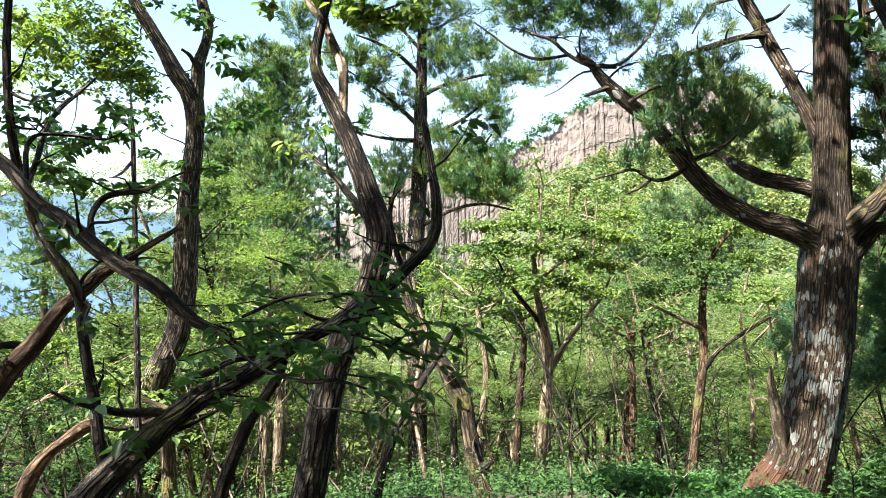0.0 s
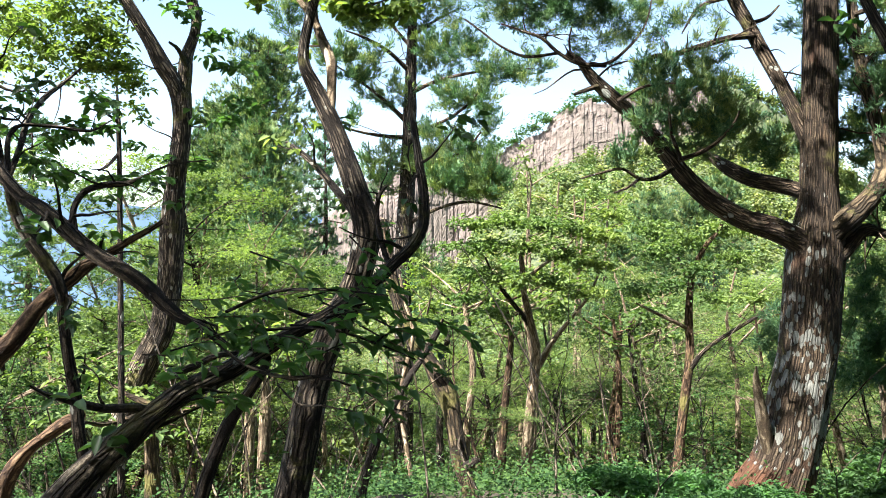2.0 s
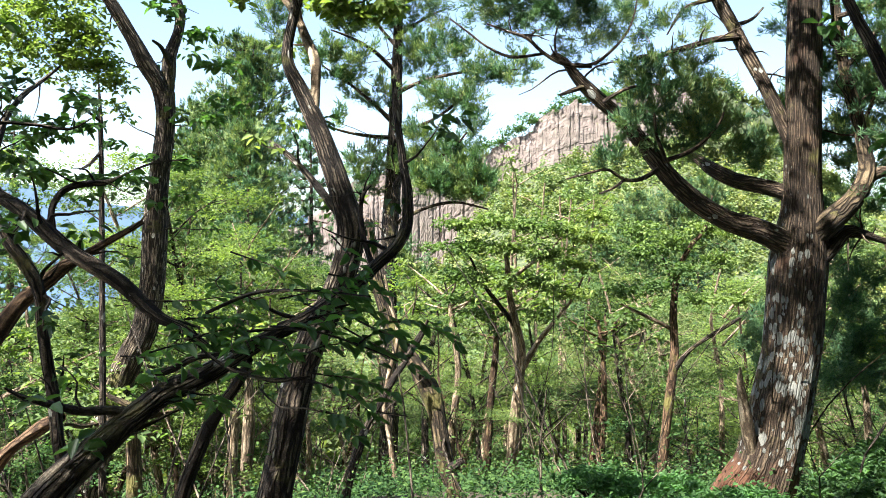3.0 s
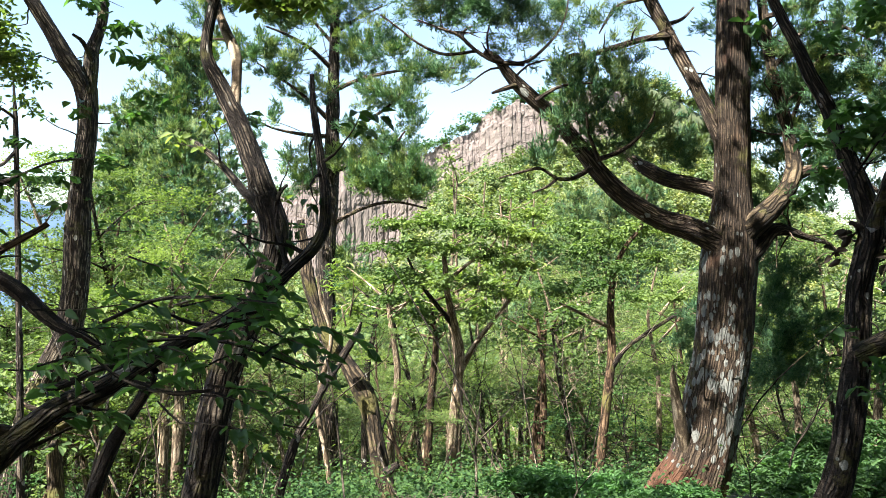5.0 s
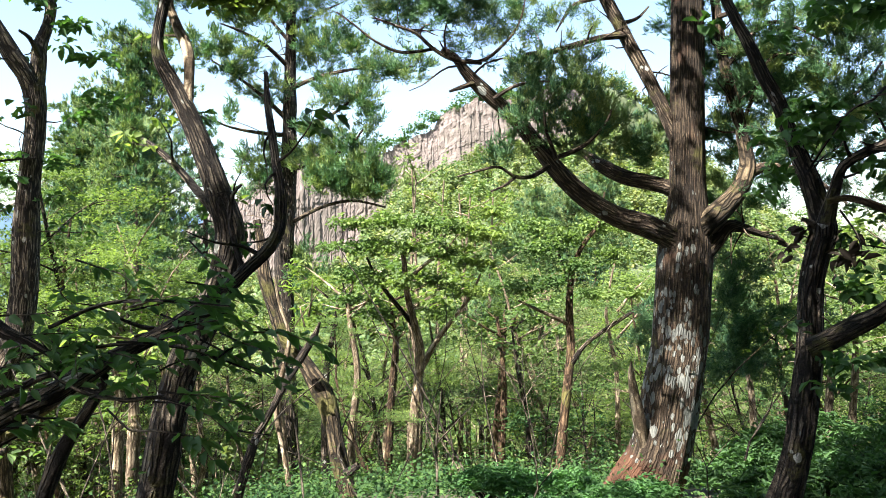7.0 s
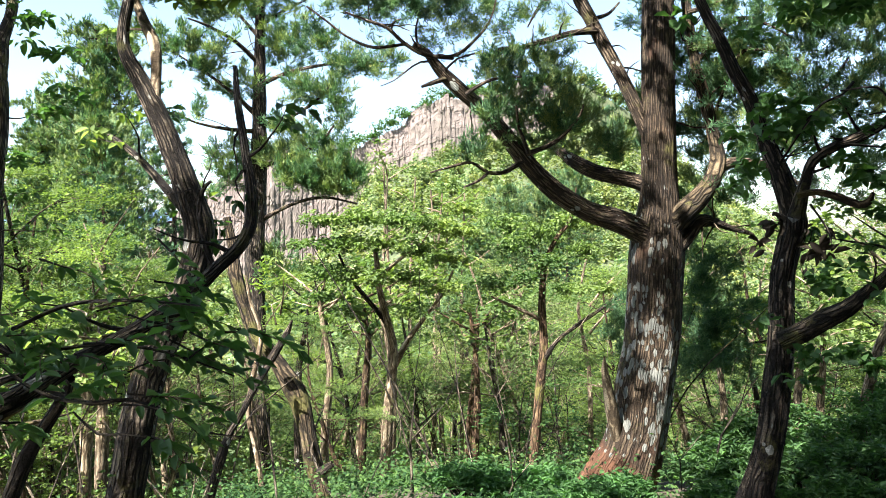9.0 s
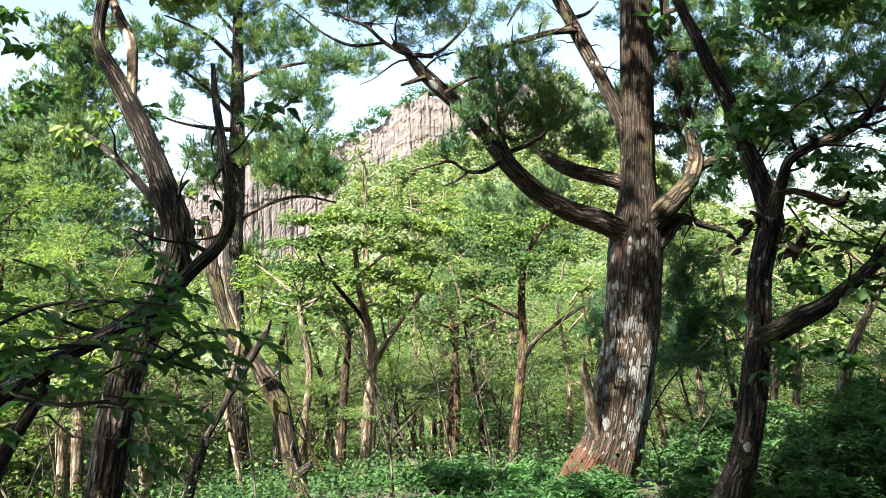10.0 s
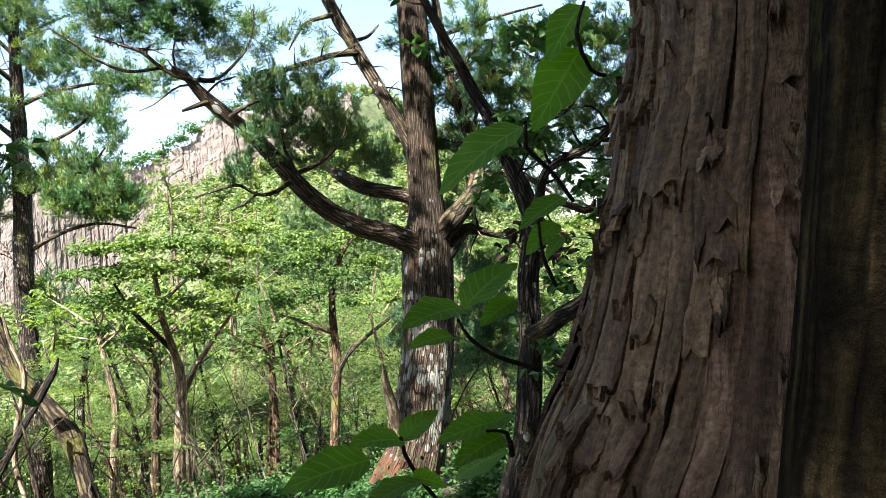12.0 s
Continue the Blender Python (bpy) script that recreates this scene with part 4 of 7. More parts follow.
def leafy_twigs(parent, spots, each, reach, count, leaf, mat, leaf_mat, seed):
    """Thin level twigs whose leaves stand off to both sides and hang a little."""
    rng = np.random.default_rng(seed)
    at, head = [], []
    for x, y, z, r in spots:
        for _ in range(each):
            az = rng.normal(0.0, 0.9)
            d = np.array([math.cos(az), math.sin(az), rng.normal(-0.05, 0.22)])
            mid = np.array([x, y, z]) + rng.normal(0, r * 0.6, 3)
            ln = reach * rng.uniform(0.6, 1.3)
            bow = rng.normal(0, 0.05, 3)
            pts = [mid - d * ln * 0.5, mid - d * ln * 0.15 + bow * ln, mid + d * ln * 0.2 + bow * ln, mid + d * ln * 0.5 - [0, 0, 0.12 * ln]]
            line = smooth_line([(*p, 0.0035 - 0.0008 * i) for i, p in enumerate(pts)], 0.03)
            limb(parent, "twig", [tuple(p) for p in line[::3]], mat, 5, 0.05, 0.05, seed)
            for k in range(count):
                s = 0.2 + 0.8 * (k + rng.uniform(0, 0.6)) / count
                at.append(line[min(len(line) - 1, int(s * len(line))), :3])
                head.append(az + (1 if k % 2 else -1) * rng.uniform(0.4, 1.2))
    v, f = leaf_arrays(np.array(at), leaf, rng, 0.44, 0.75, 0.2, np.array(head))
    return tagged(mesh_part("leaf_spray", quick_mesh("leaf_spray", v, f), leaf_mat, parent), kind="stuff")


big_cedar()
slope_cedar()


def left_oak():
    tree = thing("oak_tree", "forked oak with rough greyish bark and a thin crown", "tree")
    limb(tree, "trunk", rooted([(-3.79, 9.50, -1.60, 0.190), (-3.68, 9.50, -1.08, 0.170), (-3.53, 9.50, -0.49, 0.154), (-3.38, 9.50, -0.03, 0.147), (-3.24, 9.50, 0.30, 0.147), (-3.09, 9.50, 0.62, 0.141), (-3.01, 9.50, 1.08, 0.131), (-2.98, 9.50, 1.61, 0.138), (-2.97, 9.50, 1.97, 0.128), (-2.93, 9.50, 2.43, 0.108), (-2.88, 9.50, 2.82, 0.102), (-2.87, 9.50, 3.10, 0.108), (-2.89, 9.50, 3.32, 0.118)]), OAK_BARK, 40, 0.06, 0.06, 61, "", (7, 19))
    limb(tree, "limb", [(-2.88, 9.50, 3.18, 0.098), (-2.95, 9.43, 3.43, 0.091), (-3.06, 9.36, 3.62, 0.087), (-3.15, 9.29, 3.82, 0.080), (-3.28, 9.21, 4.07, 0.073), (-3.43, 9.14, 4.35, 0.066), (-3.58, 9.07, 4.73, 0.056), (-3.69, 9.00, 5.21, 0.040)], OAK_BARK, 14, 0.08, 0.08, 62)
    limb(tree, "limb", [(-2.88, 9.50, 3.15, 0.092), (-2.86, 9.54, 3.55, 0.076), (-2.86, 9.59, 3.77, 0.069), (-2.79, 9.63, 4.01, 0.063), (-2.77, 9.67, 4.24, 0.060), (-2.85, 9.71, 4.50, 0.060), (-2.93, 9.76, 4.97, 0.047), (-2.92, 9.80, 5.53, 0.030)], OAK_BARK, 14, 0.08, 0.08, 63)
    limb(tree, "branch", [(-2.83, 9.50, 3.64, 0.033), (-2.88, 9.35, 3.80, 0.026), (-2.93, 9.20, 3.84, 0.016)], OAK_BARK, 8, 0.06, 0.08, 64)
    leaf_sprays(tree, "crown", [(-2.40, 9.20, 3.92, 0.19), (-2.29, 9.40, 3.62, 0.26), (-2.23, 9.40, 3.23, 0.19), (-2.50, 9.20, 3.70, 0.16), (-2.38, 9.50, 3.05, 0.20), (-2.06, 9.50, 3.18, 0.24), (-3.13, 9.00, 4.71, 0.56), (-2.52, 9.50, 4.88, 0.59), (-2.82, 9.00, 4.15, 0.22), (-3.00, 9.00, 2.29, 0.16), (-3.01, 9.20, 2.56, 0.14), (-2.62, 9.40, 2.51, 0.19)], 1000, 0.115, SHADE_LEAF, 65)
    twiggy(tree, [(-3.79, 9.50, -1.60, 0.190), (-3.68, 9.50, -1.08, 0.170), (-3.53, 9.50, -0.49, 0.154), (-3.38, 9.50, -0.03, 0.147), (-3.24, 9.50, 0.30, 0.147), (-3.09, 9.50, 0.62, 0.141), (-3.01, 9.50, 1.08, 0.131), (-2.98, 9.50, 1.61, 0.138), (-2.97, 9.50, 1.97, 0.128), (-2.93, 9.50, 2.43, 0.108), (-2.88, 9.50, 2.82, 0.102), (-2.87, 9.50, 3.10, 0.108), (-2.89, 9.50, 3.32, 0.118)], 9, 0.7, OAK_BARK, OAK_LEAF, 793, 90, 0.1)
    twiggy(tree, [(-2.88, 9.50, 3.18, 0.098), (-2.95, 9.43, 3.43, 0.091), (-3.06, 9.36, 3.62, 0.087), (-3.15, 9.29, 3.82, 0.080), (-3.28, 9.21, 4.07, 0.073), (-3.43, 9.14, 4.35, 0.066), (-3.58, 9.07, 4.73, 0.056), (-3.69, 9.00, 5.21, 0.040)], 9, 0.7, OAK_BARK, OAK_LEAF, 806, 120, 0.1)
    twiggy(tree, [(-2.88, 9.50, 3.15, 0.092), (-2.86, 9.54, 3.55, 0.076), (-2.86, 9.59, 3.77, 0.069), (-2.79, 9.63, 4.01, 0.063), (-2.77, 9.67, 4.24, 0.060), (-2.85, 9.71, 4.50, 0.060), (-2.93, 9.76, 4.97, 0.047), (-2.92, 9.80, 5.53, 0.030)], 8, 0.7, OAK_BARK, OAK_LEAF, 819, 110, 0.1)
    return tree


OVER = np.random.default_rng(77)


def shade_crown(parent, x, y, reach, low, high, count, size, mat, seed, clumps=16):
    """Unseen upper crown leaves above the path, added to shade what stands below."""
    balls = [(x + OVER.uniform(-reach, reach), y + OVER.uniform(-reach, reach), OVER.uniform(low, high), OVER.uniform(0.4, 0.8)) for _ in range(clumps)]
    leaf_sprays(parent, "crown", balls, count, size, mat, seed, 0.6, 0.5, 0.6)


oak = left_oak()
shade_crown(oak, -5.5, 6.4, 1.2, 6.5, 8.4, 1700, 0.12, OAK_LEAF, 608, 14)
shade_crown(oak, -3.0, 9.6, 2.2, 5.4, 8.5, 1200, 0.13, OAK_LEAF, 601)


def bent_oak():
    tree = thing("oak_tree", "bent oak with a dark swerving stem and mossy fork", "tree")
    limb(tree, "trunk", rooted([(-0.86, 5.00, -0.19, 0.110), (-0.83, 5.01, 0.05, 0.100), (-0.77, 5.01, 0.36, 0.097), (-0.71, 5.02, 0.69, 0.093), (-0.63, 5.02, 0.98, 0.090), (-0.50, 5.03, 1.26, 0.087), (-0.42, 5.03, 1.48, 0.083), (-0.39, 5.04, 1.69, 0.080), (-0.43, 5.04, 1.85, 0.073), (-0.50, 5.05, 2.06, 0.066), (-0.58, 5.06, 2.27, 0.059), (-0.64, 5.06, 2.41, 0.056), (-0.71, 5.07, 2.55, 0.047), (-0.78, 5.07, 2.69, 0.037), (-0.79, 5.08, 2.81, 0.033), (-0.76, 5.08, 2.97, 0.033), (-0.72, 5.09, 3.15, 0.033), (-0.67, 5.09, 3.36, 0.030), (-0.66, 5.10, 3.64, 0.021)]), OAK_BARK, 44, 0.035, 0.06, 71, "dark furrowed trunk that bends and swerves", (7, 21))
    limb(tree, "limb", [(-0.63, 5.05, 2.39, 0.042), (-0.62, 5.09, 2.55, 0.030), (-0.63, 5.13, 2.74, 0.032), (-0.69, 5.17, 2.88, 0.030), (-0.76, 5.22, 3.04, 0.025), (-0.86, 5.26, 3.18, 0.022), (-0.96, 5.30, 3.39, 0.016)], PALE_BARK, 14, 0.05, 0.12, 72, "sunlit pale peeling limb")
    limb(tree, "branch", [(-0.46, 5.10, 1.78, 0.028), (-0.61, 5.22, 1.96, 0.025), (-0.75, 5.35, 2.11, 0.022), (-0.89, 5.47, 2.23, 0.019), (-0.98, 5.60, 2.29, 0.012)], OAK_BARK, 10, 0.05, 0.08, 73)
    limb(tree, "branch", [(-0.68, 5.10, 3.06, 0.016), (-0.55, 5.00, 3.02, 0.012), (-0.39, 4.90, 3.02, 0.008), (-0.24, 4.80, 3.04, 0.005)], OAK_BARK, 7, 0.05, 0.08, 74)
    leaf_sprays(tree, "crown", [(-0.54, 4.80, 3.00, 0.09), (-0.43, 4.80, 2.98, 0.10), (-0.31, 4.80, 2.96, 0.09), (-0.20, 4.80, 2.97, 0.09), (-0.44, 4.80, 3.16, 0.20), (-0.15, 4.80, 3.16, 0.20), (-0.77, 5.00, 3.33, 0.17), (-1.05, 5.00, 3.09, 0.07)], 1000, 0.07, SUNNY_LEAF, 75, 0.6, 0.5, 0.7)
    shade_crown(tree, -3.1, 2.5, 1.2, 6.4, 8.2, 600, 0.12, OAK_LEAF, 606, 14)
    twiggy(tree, [(-0.86, 5.00, -0.19, 0.110), (-0.83, 5.01, 0.05, 0.100), (-0.77, 5.01, 0.36, 0.097), (-0.71, 5.02, 0.69, 0.093), (-0.63, 5.02, 0.98, 0.090), (-0.50, 5.03, 1.26, 0.087), (-0.42, 5.03, 1.48, 0.083), (-0.39, 5.04, 1.69, 0.080), (-0.43, 5.04, 1.85, 0.073), (-0.50, 5.05, 2.06, 0.066), (-0.58, 5.06, 2.27, 0.059), (-0.64, 5.06, 2.41, 0.056), (-0.71, 5.07, 2.55, 0.047), (-0.78, 5.07, 2.69, 0.037), (-0.79, 5.08, 2.81, 0.033), (-0.76, 5.08, 2.97, 0.033), (-0.72, 5.09, 3.15, 0.033), (-0.67, 5.09, 3.36, 0.030), (-0.66, 5.10, 3.64, 0.021)], 8, 0.4, OAK_BARK, OAK_LEAF, 923, 50, 0.07)
    twiggy(tree, [(-0.63, 5.05, 2.39, 0.042), (-0.62, 5.09, 2.55, 0.030), (-0.63, 5.13, 2.74, 0.032), (-0.69, 5.17, 2.88, 0.030), (-0.76, 5.22, 3.04, 0.025), (-0.86, 5.26, 3.18, 0.022), (-0.96, 5.30, 3.39, 0.016)], 4, 0.35, PALE_BARK, SUNNY_LEAF, 936, 40, 0.07)
    twiggy(tree, [(-0.46, 5.10, 1.78, 0.028), (-0.61, 5.22, 1.96, 0.025), (-0.75, 5.35, 2.11, 0.022), (-0.89, 5.47, 2.23, 0.019), (-0.98, 5.60, 2.29, 0.012)], 5, 0.4, OAK_BARK, SUNNY_LEAF, 949, 50, 0.07)


bent_oak()


def leaning_oak():
    tree = thing("oak_tree", "low leaning oak limb that sweeps up at its end", "tree")
    limb(tree, "trunk", [(-1.95, 2.2, -0.45, 0.1), (-1.6, 2.38, 0.1, 0.085), (-1.24, 2.60, 0.65, 0.068), (-1.16, 2.66, 0.77, 0.061), (-1.10, 2.72, 0.85, 0.053), (-1.02, 2.78, 0.93, 0.048), (-0.95, 2.84, 1.00, 0.045), (-0.85, 2.90, 1.08, 0.041), (-0.74, 2.96, 1.13, 0.037), (-0.64, 3.02, 1.19, 0.032), (-0.54, 3.08, 1.25, 0.028), (-0.44, 3.14, 1.30, 0.027), (-0.34, 3.21, 1.36, 0.027), (-0.23, 3.27, 1.44, 0.028), (-0.15, 3.33, 1.52, 0.026), (-0.07, 3.39, 1.60, 0.026), (-0.03, 3.45, 1.69, 0.024), (-0.03, 3.51, 1.82, 0.021), (-0.05, 3.57, 1.95, 0.018), (-0.07, 3.63, 2.08, 0.016), (-0.09, 3.69, 2.21, 0.013), (-0.10, 3.75, 2.35, 0.008)], OAK_BARK, 40, 0.03, 0.07, 81, "twisting grey-brown limb with torn grain", (6, 18))
    limb(tree, "limb", [(-0.96, 2.85, 0.99, 0.022), (-0.97, 2.83, 1.03, 0.017), (-1.01, 2.81, 1.04, 0.015), (-1.08, 2.79, 1.04, 0.014), (-1.14, 2.76, 1.06, 0.013), (-1.20, 2.74, 1.08, 0.011), (-1.25, 2.72, 1.10, 0.009), (-1.29, 2.70, 1.13, 0.005)], DARK_BARK, 10, 0.03, 0.1, 82)
    limb(tree, "limb", [(-0.17, 3.50, 1.51, 0.014), (-0.20, 3.52, 1.59, 0.011), (-0.23, 3.55, 1.72, 0.012), (-0.22, 3.57, 1.82, 0.010), (-0.19, 3.60, 1.86, 0.006)], DARK_BARK, 8, 0.03, 0.1, 83)
    limb(tree, "limb", [(-1.00, 3.20, 1.09, 0.015), (-0.91, 3.23, 1.12, 0.014), (-0.83, 3.25, 1.16, 0.012), (-0.71, 3.28, 1.17, 0.009), (-0.62, 3.30, 1.19, 0.005)], DARK_BARK, 8, 0.03, 0.1, 84)
    limb(tree, "broken_stub", [(-0.45, 3.30, 1.28, 0.016), (-0.49, 3.25, 1.29, 0.015), (-0.51, 3.20, 1.29, 0.011)], RUST_BARK, 10, 0.02, 0.12, 85, "freshly broken reddish stub")
    twigs(tree, [
        [(-0.69, 2.90, 1.28, 0.006), (-0.51, 2.83, 1.31, 0.006), (-0.35, 2.75, 1.32, 0.005), (-0.19, 2.67, 1.29, 0.004), (-0.04, 2.60, 1.24, 0.003)],
        [(-0.71, 2.90, 1.36, 0.006), (-0.55, 2.83, 1.43, 0.006), (-0.42, 2.75, 1.45, 0.005), (-0.27, 2.67, 1.45, 0.004), (-0.13, 2.60, 1.44, 0.003)],
        [(-0.61, 2.90, 1.17, 0.006), (-0.47, 2.82, 1.14, 0.006), (-0.35, 2.74, 1.16, 0.005), (-0.19, 2.66, 1.12, 0.004), (-0.11, 2.58, 1.09, 0.003), (-0.01, 2.50, 1.09, 0.002)],
        [(-0.77, 2.90, 1.28, 0.006), (-0.65, 2.83, 1.20, 0.007), (-0.54, 2.75, 1.17, 0.007), (-0.45, 2.68, 1.17, 0.004), (-0.31, 2.60, 1.19, 0.003)],
        [(-0.49, 2.70, 1.14, 0.003), (-0.41, 2.63, 1.09, 0.004), (-0.33, 2.57, 1.10, 0.003), (-0.21, 2.50, 1.09, 0.002)],
    ], DARK_BARK, 6, 0.05, 90)
    hanging = [(-0.46, 2.80, 1.47, 0.13), (-0.34, 2.80, 1.48, 0.13), (-0.24, 2.80, 1.45, 0.11), (-0.16, 2.70, 1.38, 0.11), (-0.43, 2.80, 1.37, 0.13), (-0.61, 2.90, 1.36, 0.12), (-0.69, 2.90, 1.28, 0.12), (-0.31, 2.70, 1.32, 0.12), (-0.17, 2.60, 1.29, 0.10), (-0.08, 2.60, 1.24, 0.10), (-0.51, 2.80, 1.25, 0.11), (-0.26, 2.60, 1.23, 0.10), (-0.16, 2.50, 1.10, 0.06), (-0.68, 2.80, 1.10, 0.07), (-0.63, 2.90, 1.44, 0.09), (-0.04, 2.60, 1.31, 0.08), (-0.79, 2.90, 1.24, 0.10), (-0.87, 2.90, 1.18, 0.10)]
    leafy_twigs(tree, hanging, 2, 0.3, 11, 0.064, DARK_BARK, SHADE_LEAF, 95)
    twiggy(tree, [(-1.24, 2.60, 0.65, 0.068), (-1.16, 2.66, 0.77, 0.061), (-1.10, 2.72, 0.85, 0.053), (-1.02, 2.78, 0.93, 0.048), (-0.95, 2.84, 1.00, 0.045), (-0.85, 2.90, 1.08, 0.041), (-0.74, 2.96, 1.13, 0.037), (-0.64, 3.02, 1.19, 0.032), (-0.54, 3.08, 1.25, 0.028), (-0.44, 3.14, 1.30, 0.027), (-0.34, 3.21, 1.36, 0.027), (-0.23, 3.27, 1.44, 0.028), (-0.15, 3.33, 1.52, 0.026), (-0.07, 3.39, 1.60, 0.026), (-0.03, 3.45, 1.69, 0.024), (-0.03, 3.51, 1.82, 0.021), (-0.05, 3.57, 1.95, 0.018), (-0.07, 3.63, 2.08, 0.016), (-0.09, 3.69, 2.21, 0.013), (-0.10, 3.75, 2.35, 0.008)], 10, 0.3, DARK_BARK, OAK_LEAF, 1053, 60, 0.07)
    twiggy(tree, [(-0.96, 2.85, 0.99, 0.022), (-0.97, 2.83, 1.03, 0.017), (-1.01, 2.81, 1.04, 0.015), (-1.08, 2.79, 1.04, 0.014), (-1.14, 2.76, 1.06, 0.013), (-1.20, 2.74, 1.08, 0.011), (-1.25, 2.72, 1.10, 0.009), (-1.29, 2.70, 1.13, 0.005)], 4, 0.2, DARK_BARK, OAK_LEAF, 1066, 20, 0.06)
    twiggy(tree, [(-0.17, 3.50, 1.51, 0.014), (-0.20, 3.52, 1.59, 0.011), (-0.23, 3.55, 1.72, 0.012), (-0.22, 3.57, 1.82, 0.010), (-0.19, 3.60, 1.86, 0.006)], 3, 0.2, DARK_BARK, OAK_LEAF, 1079, 0, 0.06)


leaning_oak()


def forked_sapling():
    tree = thing("oak_tree", "slim dark oak stem that leans beside a thicker limb", "tree")
    limb(tree, "trunk", rooted([(-1.01, 3.60, 0.31, 0.032), (-0.96, 3.53, 0.53, 0.029), (-0.90, 3.47, 0.69, 0.027), (-0.82, 3.40, 0.86, 0.028), (-0.73, 3.33, 0.99, 0.026), (-0.66, 3.27, 1.09, 0.023), (-0.62, 3.20, 1.16, 0.013)]), DARK_BARK, 14, 0.05, 0.1, 101)


forked_sapling()


def red_oak():
    tree = thing("oak_tree", "crooked oak with crossing grey limbs and reddish scars", "tree")
    limb(tree, "trunk", rooted([(-1.58, 3.90, 0.20, 0.038), (-1.58, 3.89, 0.37, 0.035), (-1.60, 3.89, 0.52, 0.032), (-1.63, 3.88, 0.69, 0.029), (-1.65, 3.88, 0.87, 0.028), (-1.68, 3.87, 1.06, 0.027), (-1.70, 3.86, 1.23, 0.027), (-1.71, 3.86, 1.36, 0.029), (-1.76, 3.85, 1.48, 0.031), (-1.85, 3.85, 1.60, 0.029), (-1.92, 3.84, 1.74, 0.025), (-1.95, 3.84, 1.87, 0.024), (-1.99, 3.83, 1.99, 0.022), (-2.01, 3.82, 2.13, 0.021), (-2.03, 3.82, 2.34, 0.020), (-2.03, 3.81, 2.55, 0.018), (-2.02, 3.81, 2.76, 0.017), (-2.01, 3.80, 2.97, 0.013)]), OAK_BARK, 18, 0.05, 0.08, 111)
    limb(tree, "limb", [(-2.10, 3.60, 2.12, 0.032), (-1.99, 3.59, 2.02, 0.031), (-1.91, 3.59, 1.96, 0.030), (-1.84, 3.58, 1.88, 0.028), (-1.75, 3.57, 1.79, 0.028), (-1.65, 3.56, 1.73, 0.031), (-1.56, 3.56, 1.65, 0.033), (-1.45, 3.55, 1.56, 0.034), (-1.33, 3.54, 1.49, 0.034), (-1.22, 3.54, 1.42, 0.032), (-1.13, 3.53, 1.34, 0.028), (-1.05, 3.52, 1.28, 0.023), (-0.97, 3.51, 1.25, 0.016), (-0.88, 3.51, 1.19, 0.011), (-0.78, 3.50, 1.12, 0.007)], DARK_BARK, 18, 0.04, 0.1, 112, "thick dark limb with red peeling scars")
    limb(tree, "limb", [(-2.30, 4.00, 0.76, 0.061), (-2.21, 4.03, 0.91, 0.056), (-2.11, 4.05, 1.04, 0.050), (-2.04, 4.08, 1.12, 0.046), (-1.98, 4.11, 1.22, 0.043), (-1.92, 4.14, 1.31, 0.040), (-1.82, 4.16, 1.40, 0.037), (-1.74, 4.19, 1.48, 0.032), (-1.66, 4.22, 1.53, 0.022), (-1.56, 4.25, 1.60, 0.019), (-1.46, 4.27, 1.66, 0.016), (-1.39, 4.30, 1.71, 0.012)], RUST_BARK, 18, 0.05, 0.1, 113, "sunlit reddish limb")
    limb(tree, "branch", [(-1.54, 3.60, 1.64, 0.017), (-1.55, 3.61, 1.74, 0.014), (-1.51, 3.63, 1.82, 0.015), (-1.43, 3.64, 1.85, 0.016), (-1.34, 3.66, 1.86, 0.014), (-1.28, 3.67, 1.89, 0.006), (-1.15, 3.69, 1.95, 0.005), (-1.00, 3.70, 1.97, 0.003)], DARK_BARK, 9, 0.03, 0.08, 114)
    limb(tree, "branch", [(-1.93, 3.80, 1.89, 0.014), (-1.94, 3.92, 2.04, 0.014), (-1.96, 4.04, 2.19, 0.014), (-1.94, 4.16, 2.32, 0.013), (-1.91, 4.28, 2.41, 0.010), (-1.86, 4.40, 2.52, 0.006)], OAK_BARK, 8, 0.05, 0.08, 115)
    limb(tree, "branch", [(-1.88, 3.70, 1.91, 0.013), (-1.91, 3.75, 2.03, 0.013), (-1.92, 3.80, 2.10, 0.010), (-1.89, 3.85, 2.14, 0.009), (-1.76, 3.90, 2.14, 0.008), (-1.62, 3.95, 2.13, 0.007), (-1.54, 4.00, 2.19, 0.003)], DARK_BARK, 8, 0.04, 0.08, 116)
    limb(tree, "branch", [(-2.22, 4.00, 1.11, 0.019), (-2.17, 4.10, 1.12, 0.020), (-2.13, 4.20, 1.10, 0.017)], DARK_BARK, 8, 0.04, 0.08, 117)
    leaf_sprays(tree, "crown", [(-2.50, 5.00, 2.91, 0.21), (-2.35, 5.20, 3.04, 0.22), (-2.13, 5.20, 2.97, 0.18), (-2.46, 5.30, 2.81, 0.20), (-2.57, 5.00, 2.71, 0.14), (-2.22, 5.50, 2.86, 0.17), (-2.06, 5.60, 2.72, 0.15), (-2.36, 5.40, 2.68, 0.15), (-2.39, 4.60, 2.90, 0.16), (-1.99, 5.60, 2.49, 0.12), (-2.02, 5.20, 3.11, 0.14), (-2.84, 5.00, 2.91, 0.24), (-2.36, 5.00, 3.29, 0.31), (-2.01, 5.00, 3.33, 0.28)], 1900, 0.042, SUNNY_LEAF, 118, 0.6, 0.5, 0.7)
